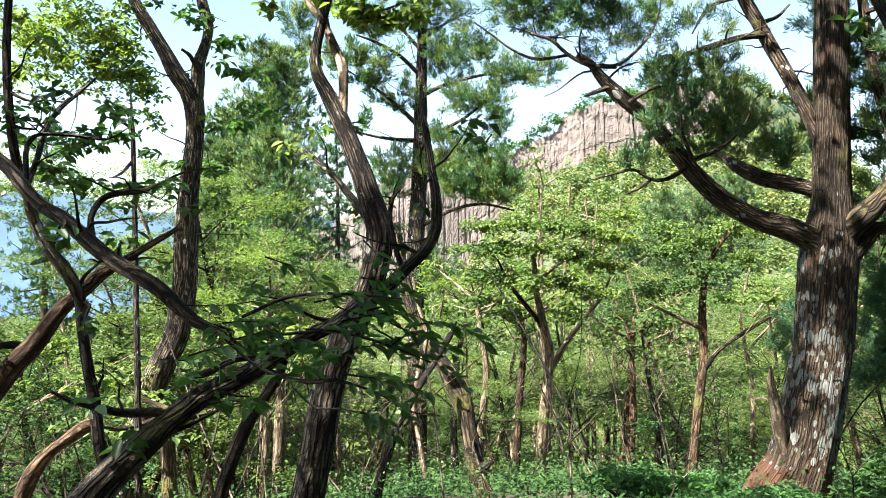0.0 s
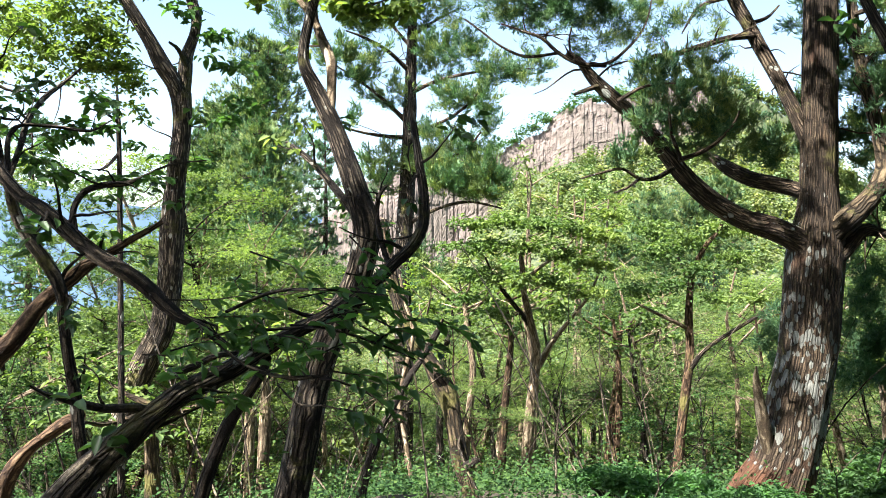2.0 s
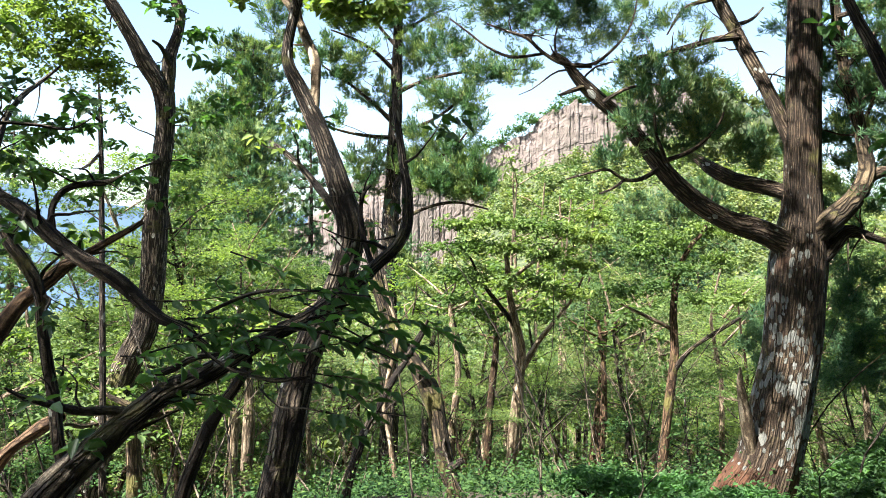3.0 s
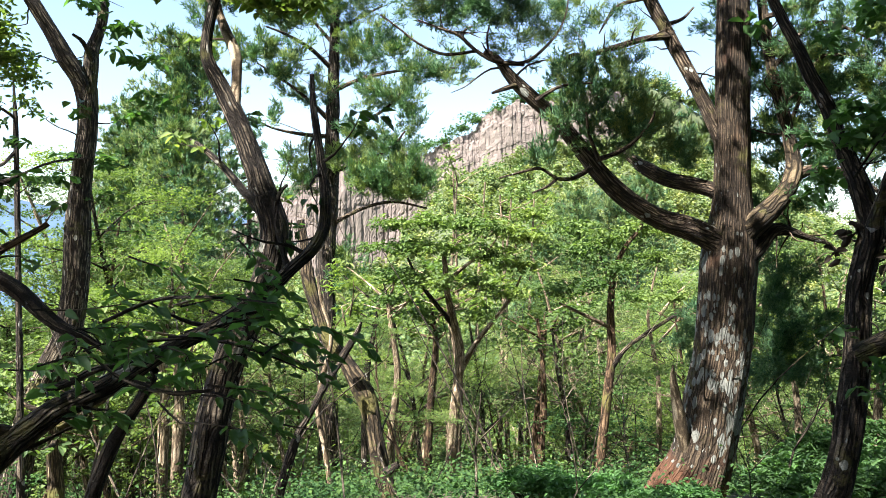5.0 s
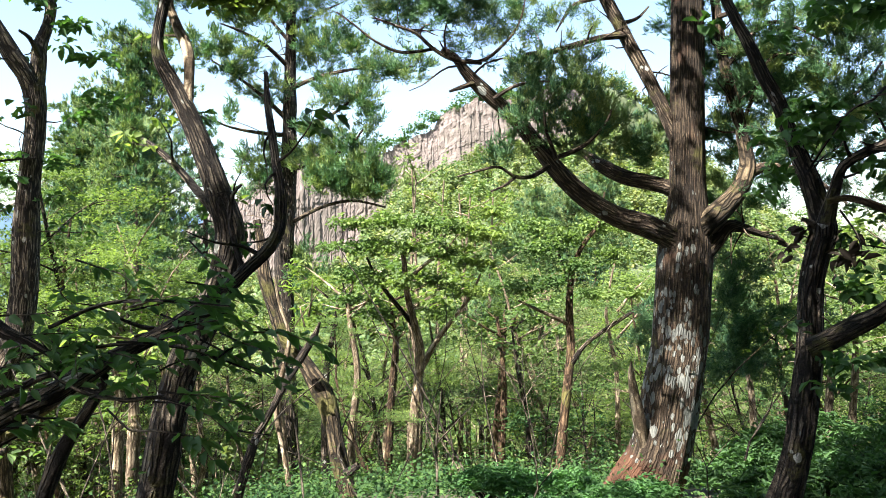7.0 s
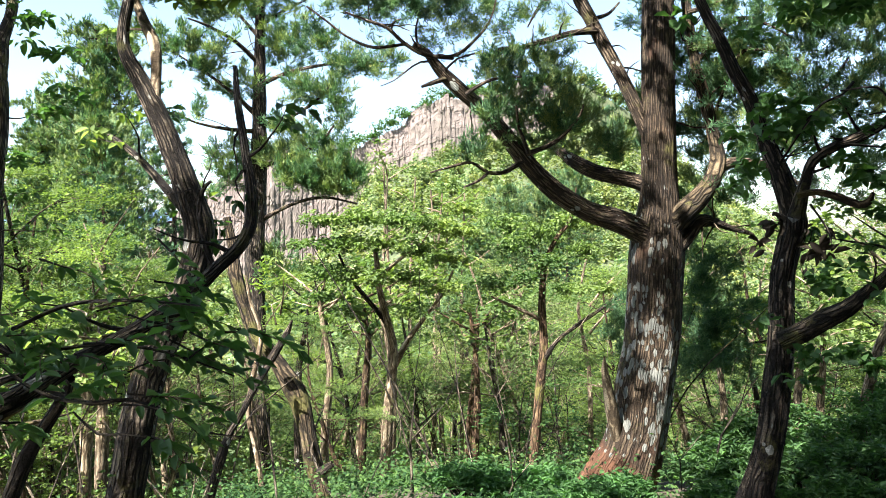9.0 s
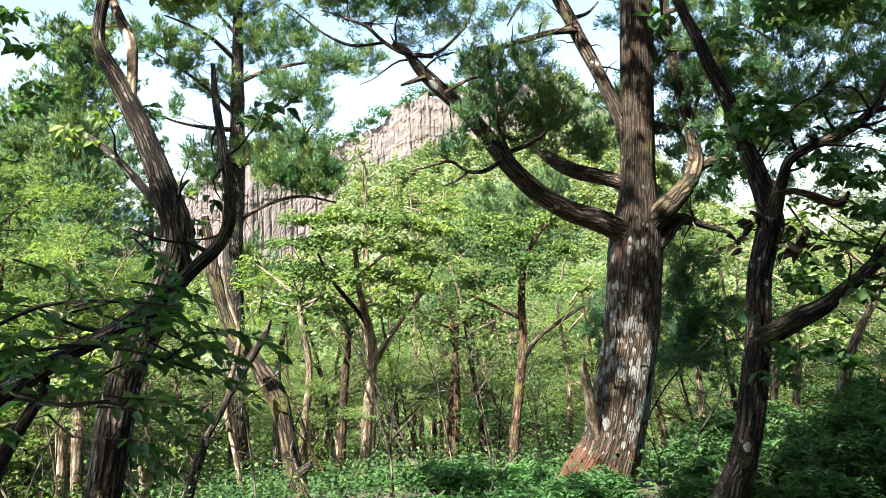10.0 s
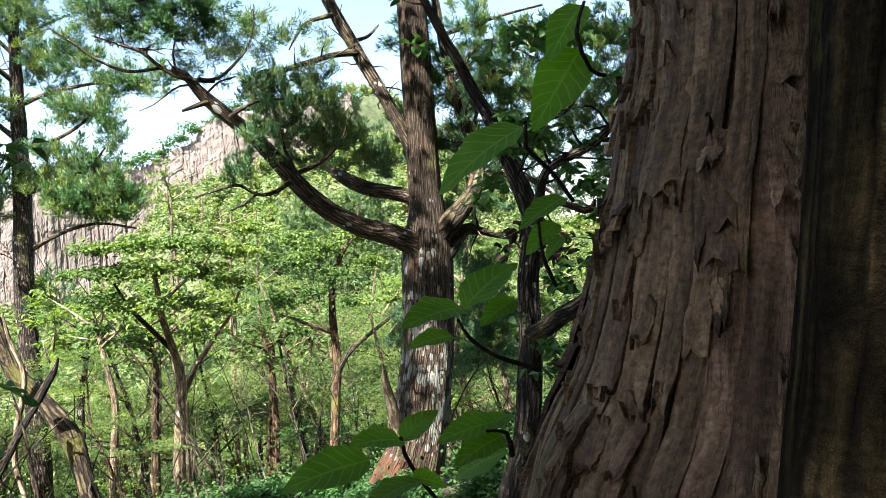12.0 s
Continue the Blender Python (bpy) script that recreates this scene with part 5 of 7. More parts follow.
    leaf_sprays(tree, "crown", [(-2.33, 5.60, 3.03, 0.15), (-2.16, 5.60, 2.96, 0.12), (-2.18, 5.80, 2.84, 0.12), (-2.41, 5.70, 2.90, 0.12), (-2.76, 5.60, 3.03, 0.15)], 1500, 0.044, SUNNY_LEAF, 119, 0.6, 0.5, 0.7)
    leaf_sprays(tree, "crown", [(-2.70, 5.40, 3.02, 0.26), (-2.53, 5.60, 3.15, 0.27), (-2.29, 5.60, 3.07, 0.23), (-2.65, 5.70, 2.90, 0.26), (-2.34, 5.80, 2.84, 0.22), (-2.17, 6.00, 2.76, 0.17), (-2.81, 5.40, 2.76, 0.19), (-2.45, 5.60, 3.46, 0.35)], 4600, 0.04, SUNNY_LEAF, 121, 0.6, 0.5, 0.7)
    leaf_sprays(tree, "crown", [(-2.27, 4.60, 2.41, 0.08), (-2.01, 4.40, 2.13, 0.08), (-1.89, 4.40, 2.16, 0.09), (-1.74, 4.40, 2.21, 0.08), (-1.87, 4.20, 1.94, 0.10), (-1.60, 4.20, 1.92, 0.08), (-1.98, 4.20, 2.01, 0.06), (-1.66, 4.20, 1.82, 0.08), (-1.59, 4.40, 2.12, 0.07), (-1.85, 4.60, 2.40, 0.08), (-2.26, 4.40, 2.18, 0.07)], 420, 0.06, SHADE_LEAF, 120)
    twiggy(tree, [(-1.58, 3.90, 0.20, 0.038), (-1.58, 3.89, 0.37, 0.035), (-1.60, 3.89, 0.52, 0.032), (-1.63, 3.88, 0.69, 0.029), (-1.65, 3.88, 0.87, 0.028), (-1.68, 3.87, 1.06, 0.027), (-1.70, 3.86, 1.23, 0.027), (-1.71, 3.86, 1.36, 0.029), (-1.76, 3.85, 1.48, 0.031), (-1.85, 3.85, 1.60, 0.029), (-1.92, 3.84, 1.74, 0.025), (-1.95, 3.84, 1.87, 0.024), (-1.99, 3.83, 1.99, 0.022), (-2.01, 3.82, 2.13, 0.021), (-2.03, 3.82, 2.34, 0.020), (-2.03, 3.81, 2.55, 0.018), (-2.02, 3.81, 2.76, 0.017), (-2.01, 3.80, 2.97, 0.013)], 9, 0.35, OAK_BARK, OAK_LEAF, 1443, 60, 0.07)
    twiggy(tree, [(-2.10, 3.60, 2.12, 0.032), (-1.99, 3.59, 2.02, 0.031), (-1.91, 3.59, 1.96, 0.030), (-1.84, 3.58, 1.88, 0.028), (-1.75, 3.57, 1.79, 0.028), (-1.65, 3.56, 1.73, 0.031), (-1.56, 3.56, 1.65, 0.033), (-1.45, 3.55, 1.56, 0.034), (-1.33, 3.54, 1.49, 0.034), (-1.22, 3.54, 1.42, 0.032), (-1.13, 3.53, 1.34, 0.028), (-1.05, 3.52, 1.28, 0.023), (-0.97, 3.51, 1.25, 0.016), (-0.88, 3.51, 1.19, 0.011), (-0.78, 3.50, 1.12, 0.007)], 9, 0.3, DARK_BARK, OAK_LEAF, 1456, 40, 0.07)
    twiggy(tree, [(-2.30, 4.00, 0.76, 0.061), (-2.21, 4.03, 0.91, 0.056), (-2.11, 4.05, 1.04, 0.050), (-2.04, 4.08, 1.12, 0.046), (-1.98, 4.11, 1.22, 0.043), (-1.92, 4.14, 1.31, 0.040), (-1.82, 4.16, 1.40, 0.037), (-1.74, 4.19, 1.48, 0.032), (-1.66, 4.22, 1.53, 0.022), (-1.56, 4.25, 1.60, 0.019), (-1.46, 4.27, 1.66, 0.016), (-1.39, 4.30, 1.71, 0.012)], 5, 0.35, RUST_BARK, OAK_LEAF, 1469, 40, 0.07)
    twiggy(tree, [(-1.54, 3.60, 1.64, 0.017), (-1.55, 3.61, 1.74, 0.014), (-1.51, 3.63, 1.82, 0.015), (-1.43, 3.64, 1.85, 0.016), (-1.34, 3.66, 1.86, 0.014), (-1.28, 3.67, 1.89, 0.006), (-1.15, 3.69, 1.95, 0.005), (-1.00, 3.70, 1.97, 0.003)], 5, 0.25, DARK_BARK, OAK_LEAF, 1482, 30, 0.06)
    twiggy(tree, [(-1.93, 3.80, 1.89, 0.014), (-1.94, 3.92, 2.04, 0.014), (-1.96, 4.04, 2.19, 0.014), (-1.94, 4.16, 2.32, 0.013), (-1.91, 4.28, 2.41, 0.010), (-1.86, 4.40, 2.52, 0.006)], 6, 0.35, OAK_BARK, OAK_LEAF, 1495, 60, 0.07)
    twiggy(tree, [(-1.88, 3.70, 1.91, 0.013), (-1.91, 3.75, 2.03, 0.013), (-1.92, 3.80, 2.10, 0.010), (-1.89, 3.85, 2.14, 0.009), (-1.76, 3.90, 2.14, 0.008), (-1.62, 3.95, 2.13, 0.007), (-1.54, 4.00, 2.19, 0.003)], 6, 0.3, DARK_BARK, OAK_LEAF, 1508, 60, 0.07)
    shade_crown(tree, -4.8, 1.9, 0.9, 6.4, 8.0, 700, 0.12, OAK_LEAF, 607, 10)
    shade_crown(tree, -6.8, 1.2, 2.8, 6.0, 9.0, 900, 0.13, OAK_LEAF, 605, 30)


red_oak()


def dead_pole():
    t = thing("dead_stem", "thin bare dead stem standing upright", "tree stem")
    limb(t, "trunk", rooted([(-2.97, 8.00, -1.26, 0.039), (-2.98, 8.00, 0.17, 0.033), (-3.00, 8.00, 1.38, 0.028), (-3.01, 8.00, 1.94, 0.025), (-3.02, 8.00, 2.38, 0.025), (-3.03, 8.00, 2.76, 0.022), (-3.05, 8.00, 3.12, 0.008)]), DARK_BARK, 9, 0.1, 0.08, 131)
    limb(t, "branch", [(-3.03, 8.00, 2.46, 0.017), (-3.09, 7.90, 2.34, 0.016), (-3.14, 7.80, 2.28, 0.008)], DARK_BARK, 6, 0.06, 0.08, 132)
    limb(t, "branch", [(-3.03, 8.00, 2.76, 0.017), (-3.10, 7.90, 2.83, 0.014), (-3.25, 7.80, 2.87, 0.008)], DARK_BARK, 6, 0.06, 0.08, 133)


dead_pole()


def rusty_log():
    t = thing("leaning_trunk", "leaning orange-brown peeling trunk in the undergrowth", "tree trunk")
    limb(t, "trunk", [(-3.75, 6.6, -1.1, 0.062), (-3.42, 6.50, -0.59, 0.058), (-3.26, 6.44, -0.22, 0.053), (-3.08, 6.38, -0.00, 0.053), (-2.89, 6.32, 0.14, 0.048), (-2.74, 6.26, 0.24, 0.043), (-2.60, 6.20, 0.31, 0.036)], RUST_BARK, 18, 0.04, 0.2, 135)


rusty_log()


def gnarled_tree():
    tree = thing("gnarled_tree", "twisted mossy stem with knots and bare snags", "tree")
    limb(tree, "trunk", rooted([(0.47, 7.72, -1.10, 0.083), (0.40, 7.76, -0.75, 0.083), (0.31, 7.80, -0.44, 0.086), (0.25, 7.84, -0.14, 0.076), (0.18, 7.88, 0.16, 0.087), (0.04, 7.93, 0.42, 0.079), (-0.10, 7.98, 0.62, 0.066), (-0.23, 8.02, 0.79, 0.064), (-0.32, 8.07, 1.06, 0.064), (-0.39, 8.10, 1.32, 0.056), (-0.42, 8.14, 1.59, 0.048), (-0.47, 8.17, 1.86, 0.032)]), MOSSY_BARK, 18, 0.05, 0.16, 141, "knotted twisted mossy stem")
    limb(tree, "snag", [(-0.07, 7.70, 0.57, 0.041), (0.01, 7.66, 0.70, 0.036), (0.08, 7.62, 0.82, 0.028), (0.12, 7.58, 0.93, 0.010)], DARK_BARK, 10, 0.04, 0.12, 142)
    limb(tree, "snag", [(0.34, 7.54, -0.43, 0.045), (0.41, 7.53, -0.38, 0.040), (0.46, 7.52, -0.34, 0.030)], DARK_BARK, 10, 0.04, 0.12, 143)
    limb(tree, "dead_stem", [(-0.17, 7.92, -0.61, 0.024), (-0.22, 7.91, -0.27, 0.024), (-0.28, 7.91, 0.05, 0.026), (-0.25, 7.89, 0.33, 0.026), (-0.19, 7.87, 0.57, 0.023), (-0.16, 7.85, 0.81, 0.021), (-0.24, 7.85, 1.07, 0.018), (-0.29, 7.84, 1.33, 0.010)], PALE_BARK, 9, 0.05, 0.1, 144, "bleached dead stem")
    limb(tree, "dead_stem", [(-0.64, 7.28, -0.88, 0.048), (-0.57, 7.34, -0.52, 0.041), (-0.48, 7.39, -0.19, 0.046), (-0.42, 7.45, -0.02, 0.034), (-0.33, 7.51, 0.12, 0.030), (-0.20, 7.55, 0.37, 0.030), (-0.07, 7.60, 0.56, 0.025)], DARK_BARK, 10, 0.05, 0.1, 145)


gnarled_tree()


def slim_maple():
    tree = thing("maple_tree", "slender brown maple with level sprays of small leaves", "tree")
    limb(tree, "trunk", rooted([(3.54, 11.80, -2.16, 0.083), (3.58, 11.80, -1.71, 0.074), (3.63, 11.79, -1.08, 0.070), (3.69, 11.79, -0.51, 0.066), (3.75, 11.78, 0.06, 0.066), (3.73, 11.79, 0.69, 0.054), (3.77, 11.78, 1.22, 0.046), (3.85, 11.77, 1.46, 0.037), (3.98, 11.75, 1.69, 0.033), (4.16, 11.73, 1.93, 0.025), (4.25, 11.72, 2.39, 0.012)]), RUST_BARK, 14, 0.08, 0.08, 151)
    limb(tree, "branch", [(3.73, 11.78, -0.17, 0.041), (3.90, 11.63, 0.15, 0.037), (4.15, 11.47, 0.39, 0.032), (4.45, 11.30, 0.63, 0.024), (4.74, 11.13, 0.86, 0.016)], DARK_BARK, 8, 0.08, 0.08, 152)
    limb(tree, "branch", [(3.72, 11.79, 0.45, 0.029), (3.47, 11.69, 0.57, 0.029), (3.16, 11.60, 0.71, 0.024), (2.90, 11.51, 0.83, 0.016)], PALE_BARK, 8, 0.08, 0.08, 153)
    limb(tree, "branch", [(3.75, 11.78, 0.90, 0.021), (3.69, 11.86, 1.21, 0.017), (3.63, 11.94, 1.44, 0.017), (3.56, 12.02, 1.65, 0.008)], DARK_BARK, 6, 0.08, 0.08, 154)
    leaf_sprays(tree, "crown", [(3.67, 11.80, 1.73, 0.46), (4.23, 11.92, 1.90, 0.42), (3.26, 11.86, 1.56, 0.41), (4.33, 11.70, 1.48, 0.37), (3.77, 11.58, 1.32, 0.37), (4.68, 11.95, 1.90, 0.34), (3.28, 12.26, 1.91, 0.38), (3.45, 11.63, 1.08, 0.33), (3.95, 11.35, 0.92, 0.28), (4.58, 11.46, 0.91, 0.28), (2.97, 11.70, 1.00, 0.33)], 7000, 0.064, MAPLE_LEAF, 155, 0.75, 0.5, 0.4)


slim_maple()


def layered_maple():
    tree = thing("maple_tree", "pale-stemmed maple with wide layered bright green sprays", "tree")
    limb(tree, "trunk", rooted([(1.36, 11.50, -2.04, 0.087), (1.37, 11.44, -1.39, 0.079), (1.40, 11.38, -0.75, 0.075), (1.44, 11.31, -0.26, 0.070), (1.46, 11.25, 0.21, 0.058), (1.37, 11.19, 0.60, 0.050), (1.27, 11.12, 0.99, 0.042), (1.23, 11.06, 1.38, 0.034), (1.18, 11.00, 1.68, 0.023)]), PALE_BARK, 14, 0.08, 0.08, 161)
    limb(tree, "limb", [(1.49, 11.50, -0.14, 0.048), (1.70, 11.42, 0.27, 0.039), (1.93, 11.35, 0.59, 0.031), (2.16, 11.27, 0.91, 0.023), (2.29, 11.20, 1.22, 0.015)], PALE_BARK, 9, 0.08, 0.08, 162)
    limb(tree, "limb", [(1.42, 11.30, 0.48, 0.039), (1.12, 11.13, 0.84, 0.031), (0.88, 10.97, 1.15, 0.023), (0.72, 10.80, 1.46, 0.015)], DARK_BARK, 9, 0.08, 0.08, 163)
    limb(tree, "limb", [(1.27, 11.20, 1.14, 0.031), (1.53, 11.03, 1.38, 0.023), (1.77, 10.87, 1.57, 0.015), (1.89, 10.70, 1.75, 0.007)], PALE_BARK, 8, 0.08, 0.08, 164)
    leaf_sprays(tree, "crown", [(0.56, 10.60, 1.90, 0.33), (0.99, 10.60, 1.94, 0.37), (1.46, 10.80, 1.91, 0.37), (1.94, 11.00, 1.87, 0.38), (2.36, 11.20, 1.76, 0.31), (0.70, 10.60, 1.61, 0.37), (1.21, 10.60, 1.61, 0.37), (1.79, 11.00, 1.53, 0.38), (2.29, 11.20, 1.38, 0.35), (0.64, 10.80, 1.24, 0.34), (1.07, 10.60, 1.17, 0.33), (1.61, 10.80, 1.16, 0.37), (2.09, 11.00, 1.00, 0.30), (0.88, 11.00, 0.70, 0.30), (1.68, 10.80, 0.71, 0.30), (0.50, 11.00, 0.92, 0.23), (2.48, 11.40, 2.08, 0.31), (0.27, 10.80, 1.61, 0.22)], 11000, 0.062, MAPLE_LEAF, 165, 0.8, 0.5, 0.32)


layered_maple()


def dark_oak():
    tree = thing("oak_tree", "dark shaded oak with spreading crooked limbs and lobed leaves", "tree")
    limb(tree, "trunk", rooted([(2.86, 4.84, -0.21, 0.110), (2.91, 4.83, 0.02, 0.098), (2.97, 4.83, 0.21, 0.090), (3.02, 4.83, 0.41, 0.086), (3.06, 4.83, 0.69, 0.083), (3.09, 4.83, 0.96, 0.080), (3.10, 4.84, 1.17, 0.073), (3.11, 4.84, 1.38, 0.069), (3.15, 4.84, 1.55, 0.073), (3.19, 4.84, 1.69, 0.080), (3.17, 4.85, 1.83, 0.070), (3.11, 4.86, 2.01, 0.063), (3.06, 4.88, 2.15, 0.056), (2.99, 4.89, 2.32, 0.049), (2.93, 4.91, 2.50, 0.044), (2.84, 4.93, 2.67, 0.038), (2.76, 4.94, 2.85, 0.035), (2.69, 4.96, 2.99, 0.033), (2.63, 4.98, 3.13, 0.032), (2.53, 5.00, 3.35, 0.026), (2.44, 5.02, 3.59, 0.019)]), DARK_BARK, 44, 0.035, 0.065, 171, "", (7, 21))
    limb(tree, "limb", [(3.00, 4.69, 0.99, 0.059), (3.09, 4.62, 1.05, 0.062), (3.19, 4.55, 1.13, 0.058), (3.29, 4.48, 1.20, 0.050), (3.37, 4.42, 1.29, 0.045), (3.45, 4.36, 1.38, 0.041), (3.52, 4.30, 1.48, 0.039), (3.60, 4.23, 1.60, 0.036), (3.75, 4.15, 1.76, 0.032), (3.96, 4.06, 1.91, 0.025)], DARK_BARK, 16, 0.05, 0.1, 172)
    limb(tree, "limb", [(3.09, 4.67, 1.73, 0.048), (3.13, 4.63, 1.95, 0.038), (3.16, 4.60, 2.07, 0.034), (3.25, 4.55, 2.14, 0.030), (3.36, 4.49, 2.19, 0.029), (3.46, 4.44, 2.25, 0.027), (3.54, 4.39, 2.33, 0.025), (3.59, 4.35, 2.44, 0.023), (3.61, 4.31, 2.57, 0.021), (3.66, 4.27, 2.68, 0.018), (3.74, 4.22, 2.77, 0.015)], DARK_BARK, 14, 0.05, 0.1, 173, "lichen-grey rising limb")
    limb(tree, "limb", [(3.04, 4.58, 1.86, 0.020), (3.13, 4.52, 1.88, 0.020), (3.24, 4.45, 1.84, 0.022), (3.31, 4.40, 1.80, 0.023), (3.34, 4.35, 1.82, 0.020), (3.33, 4.31, 1.86, 0.011)], RUST_BARK, 10, 0.04, 0.1, 174, "smooth reddish broken limb")
    twigs(tree, [
        [(3.11, 4.56, 1.81, 0.007), (3.11, 4.41, 1.67, 0.005), (3.04, 4.27, 1.58, 0.003)],
        [(3.36, 4.51, 2.52, 0.010), (3.23, 4.44, 2.43, 0.008), (3.07, 4.38, 2.37, 0.006), (2.92, 4.31, 2.26, 0.005)],
        [(3.53, 4.37, 2.33, 0.010), (3.36, 4.31, 2.45, 0.008), (3.10, 4.27, 2.42, 0.005)],
        [(2.93, 4.61, 2.02, 0.008), (2.94, 4.45, 2.17, 0.007), (2.93, 4.30, 2.26, 0.005)],
    ], DARK_BARK, 6, 0.05, 175)
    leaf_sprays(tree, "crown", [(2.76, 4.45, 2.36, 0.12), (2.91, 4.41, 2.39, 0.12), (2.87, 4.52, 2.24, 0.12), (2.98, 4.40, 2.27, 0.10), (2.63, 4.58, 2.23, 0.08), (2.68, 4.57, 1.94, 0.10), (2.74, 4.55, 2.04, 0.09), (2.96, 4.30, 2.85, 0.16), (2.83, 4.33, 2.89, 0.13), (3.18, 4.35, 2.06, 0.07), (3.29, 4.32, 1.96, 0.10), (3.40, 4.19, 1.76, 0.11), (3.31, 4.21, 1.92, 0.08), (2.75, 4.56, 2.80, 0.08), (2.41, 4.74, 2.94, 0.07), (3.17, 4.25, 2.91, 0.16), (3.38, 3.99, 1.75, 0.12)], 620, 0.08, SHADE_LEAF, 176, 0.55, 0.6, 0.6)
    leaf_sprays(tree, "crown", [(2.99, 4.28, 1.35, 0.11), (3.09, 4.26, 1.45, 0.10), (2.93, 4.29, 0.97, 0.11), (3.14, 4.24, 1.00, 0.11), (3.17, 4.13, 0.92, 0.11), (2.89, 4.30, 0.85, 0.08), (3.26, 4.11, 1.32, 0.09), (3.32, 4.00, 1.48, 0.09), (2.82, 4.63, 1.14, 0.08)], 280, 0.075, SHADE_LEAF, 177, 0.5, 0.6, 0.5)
    leaf_sprays(tree, "dead_leaves", [(2.91, 4.61, 1.70, 0.05), (2.82, 4.63, 1.58, 0.05), (2.87, 4.62, 1.44, 0.05), (3.09, 4.47, 1.67, 0.04), (3.11, 4.46, 1.54, 0.04), (3.05, 4.58, 1.44, 0.05)], 60, 0.09, DARK_BARK, 178, 0.0, 0.4, 1.0, "withered hanging leaves")
    # unseen leaf masses on the sun's way, added to shade shrubs and cedar
    shade_crown(tree, 3.0, 4.8, 1.8, 5.0, 6.6, 2200, 0.11, OAK_LEAF, 603)
    shade_crown(tree, 3.0, 2.4, 1.9, 6.0, 8.5, 6000, 0.13, OAK_LEAF, 604, 28)
    shade_crown(tree, 1.5, 2.4, 1.3, 6.0, 7.2, 4500, 0.13, OAK_LEAF, 610, 18)
    shade_crown(tree, -0.5, 4.0, 0.7, 6.4, 7.8, 1000, 0.12, OAK_LEAF, 611, 14)
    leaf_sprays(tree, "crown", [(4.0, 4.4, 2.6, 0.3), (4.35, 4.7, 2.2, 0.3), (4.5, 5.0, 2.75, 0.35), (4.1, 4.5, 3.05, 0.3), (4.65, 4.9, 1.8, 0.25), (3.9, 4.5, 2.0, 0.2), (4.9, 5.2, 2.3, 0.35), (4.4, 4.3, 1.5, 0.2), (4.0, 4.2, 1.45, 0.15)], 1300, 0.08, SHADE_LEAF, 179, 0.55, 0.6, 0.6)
    for n, line in enumerate(([(3.54, 4.39, 2.33, 0.022), (4.0, 4.5, 2.45, 0.016), (4.5, 4.8, 2.7, 0.008)], [(3.52, 4.30, 1.48, 0.02), (4.0, 4.45, 1.75, 0.015), (4.7, 4.95, 2.1, 0.008)], [(3.74, 4.22, 2.77, 0.016), (4.1, 4.5, 3.0, 0.01), (4.5, 4.9, 3.1, 0.006)])):
        limb(tree, "branch", line, DARK_BARK, 8, 0.06, 0.1, 191 + n)
    twiggy(tree, [(2.86, 4.84, -0.21, 0.110), (2.91, 4.83, 0.02, 0.098), (2.97, 4.83, 0.21, 0.090), (3.02, 4.83, 0.41, 0.086), (3.06, 4.83, 0.69, 0.083), (3.09, 4.83, 0.96, 0.080), (3.10, 4.84, 1.17, 0.073), (3.11, 4.84, 1.38, 0.069), (3.15, 4.84, 1.55, 0.073), (3.19, 4.84, 1.69, 0.080), (3.17, 4.85, 1.83, 0.070), (3.11, 4.86, 2.01, 0.063), (3.06, 4.88, 2.15, 0.056), (2.99, 4.89, 2.32, 0.049), (2.93, 4.91, 2.50, 0.044), (2.84, 4.93, 2.67, 0.038), (2.76, 4.94, 2.85, 0.035), (2.69, 4.96, 2.99, 0.033), (2.63, 4.98, 3.13, 0.032), (2.53, 5.00, 3.35, 0.026), (2.44, 5.02, 3.59, 0.019)], 10, 0.4, DARK_BARK, OAK_LEAF, 2223, 60, 0.08)
    twiggy(tree, [(3.00, 4.69, 0.99, 0.059), (3.09, 4.62, 1.05, 0.062), (3.19, 4.55, 1.13, 0.058), (3.29, 4.48, 1.20, 0.050), (3.37, 4.42, 1.29, 0.045), (3.45, 4.36, 1.38, 0.041), (3.52, 4.30, 1.48, 0.039), (3.60, 4.23, 1.60, 0.036), (3.75, 4.15, 1.76, 0.032), (3.96, 4.06, 1.91, 0.025)], 10, 0.45, DARK_BARK, OAK_LEAF, 2236, 90, 0.08)
    twiggy(tree, [(3.09, 4.67, 1.73, 0.048), (3.13, 4.63, 1.95, 0.038), (3.16, 4.60, 2.07, 0.034), (3.25, 4.55, 2.14, 0.030), (3.36, 4.49, 2.19, 0.029), (3.46, 4.44, 2.25, 0.027), (3.54, 4.39, 2.33, 0.025), (3.59, 4.35, 2.44, 0.023), (3.61, 4.31, 2.57, 0.021), (3.66, 4.27, 2.68, 0.018), (3.74, 4.22, 2.77, 0.015)], 10, 0.4, DARK_BARK, OAK_LEAF, 2249, 80, 0.08)


dark_oak()


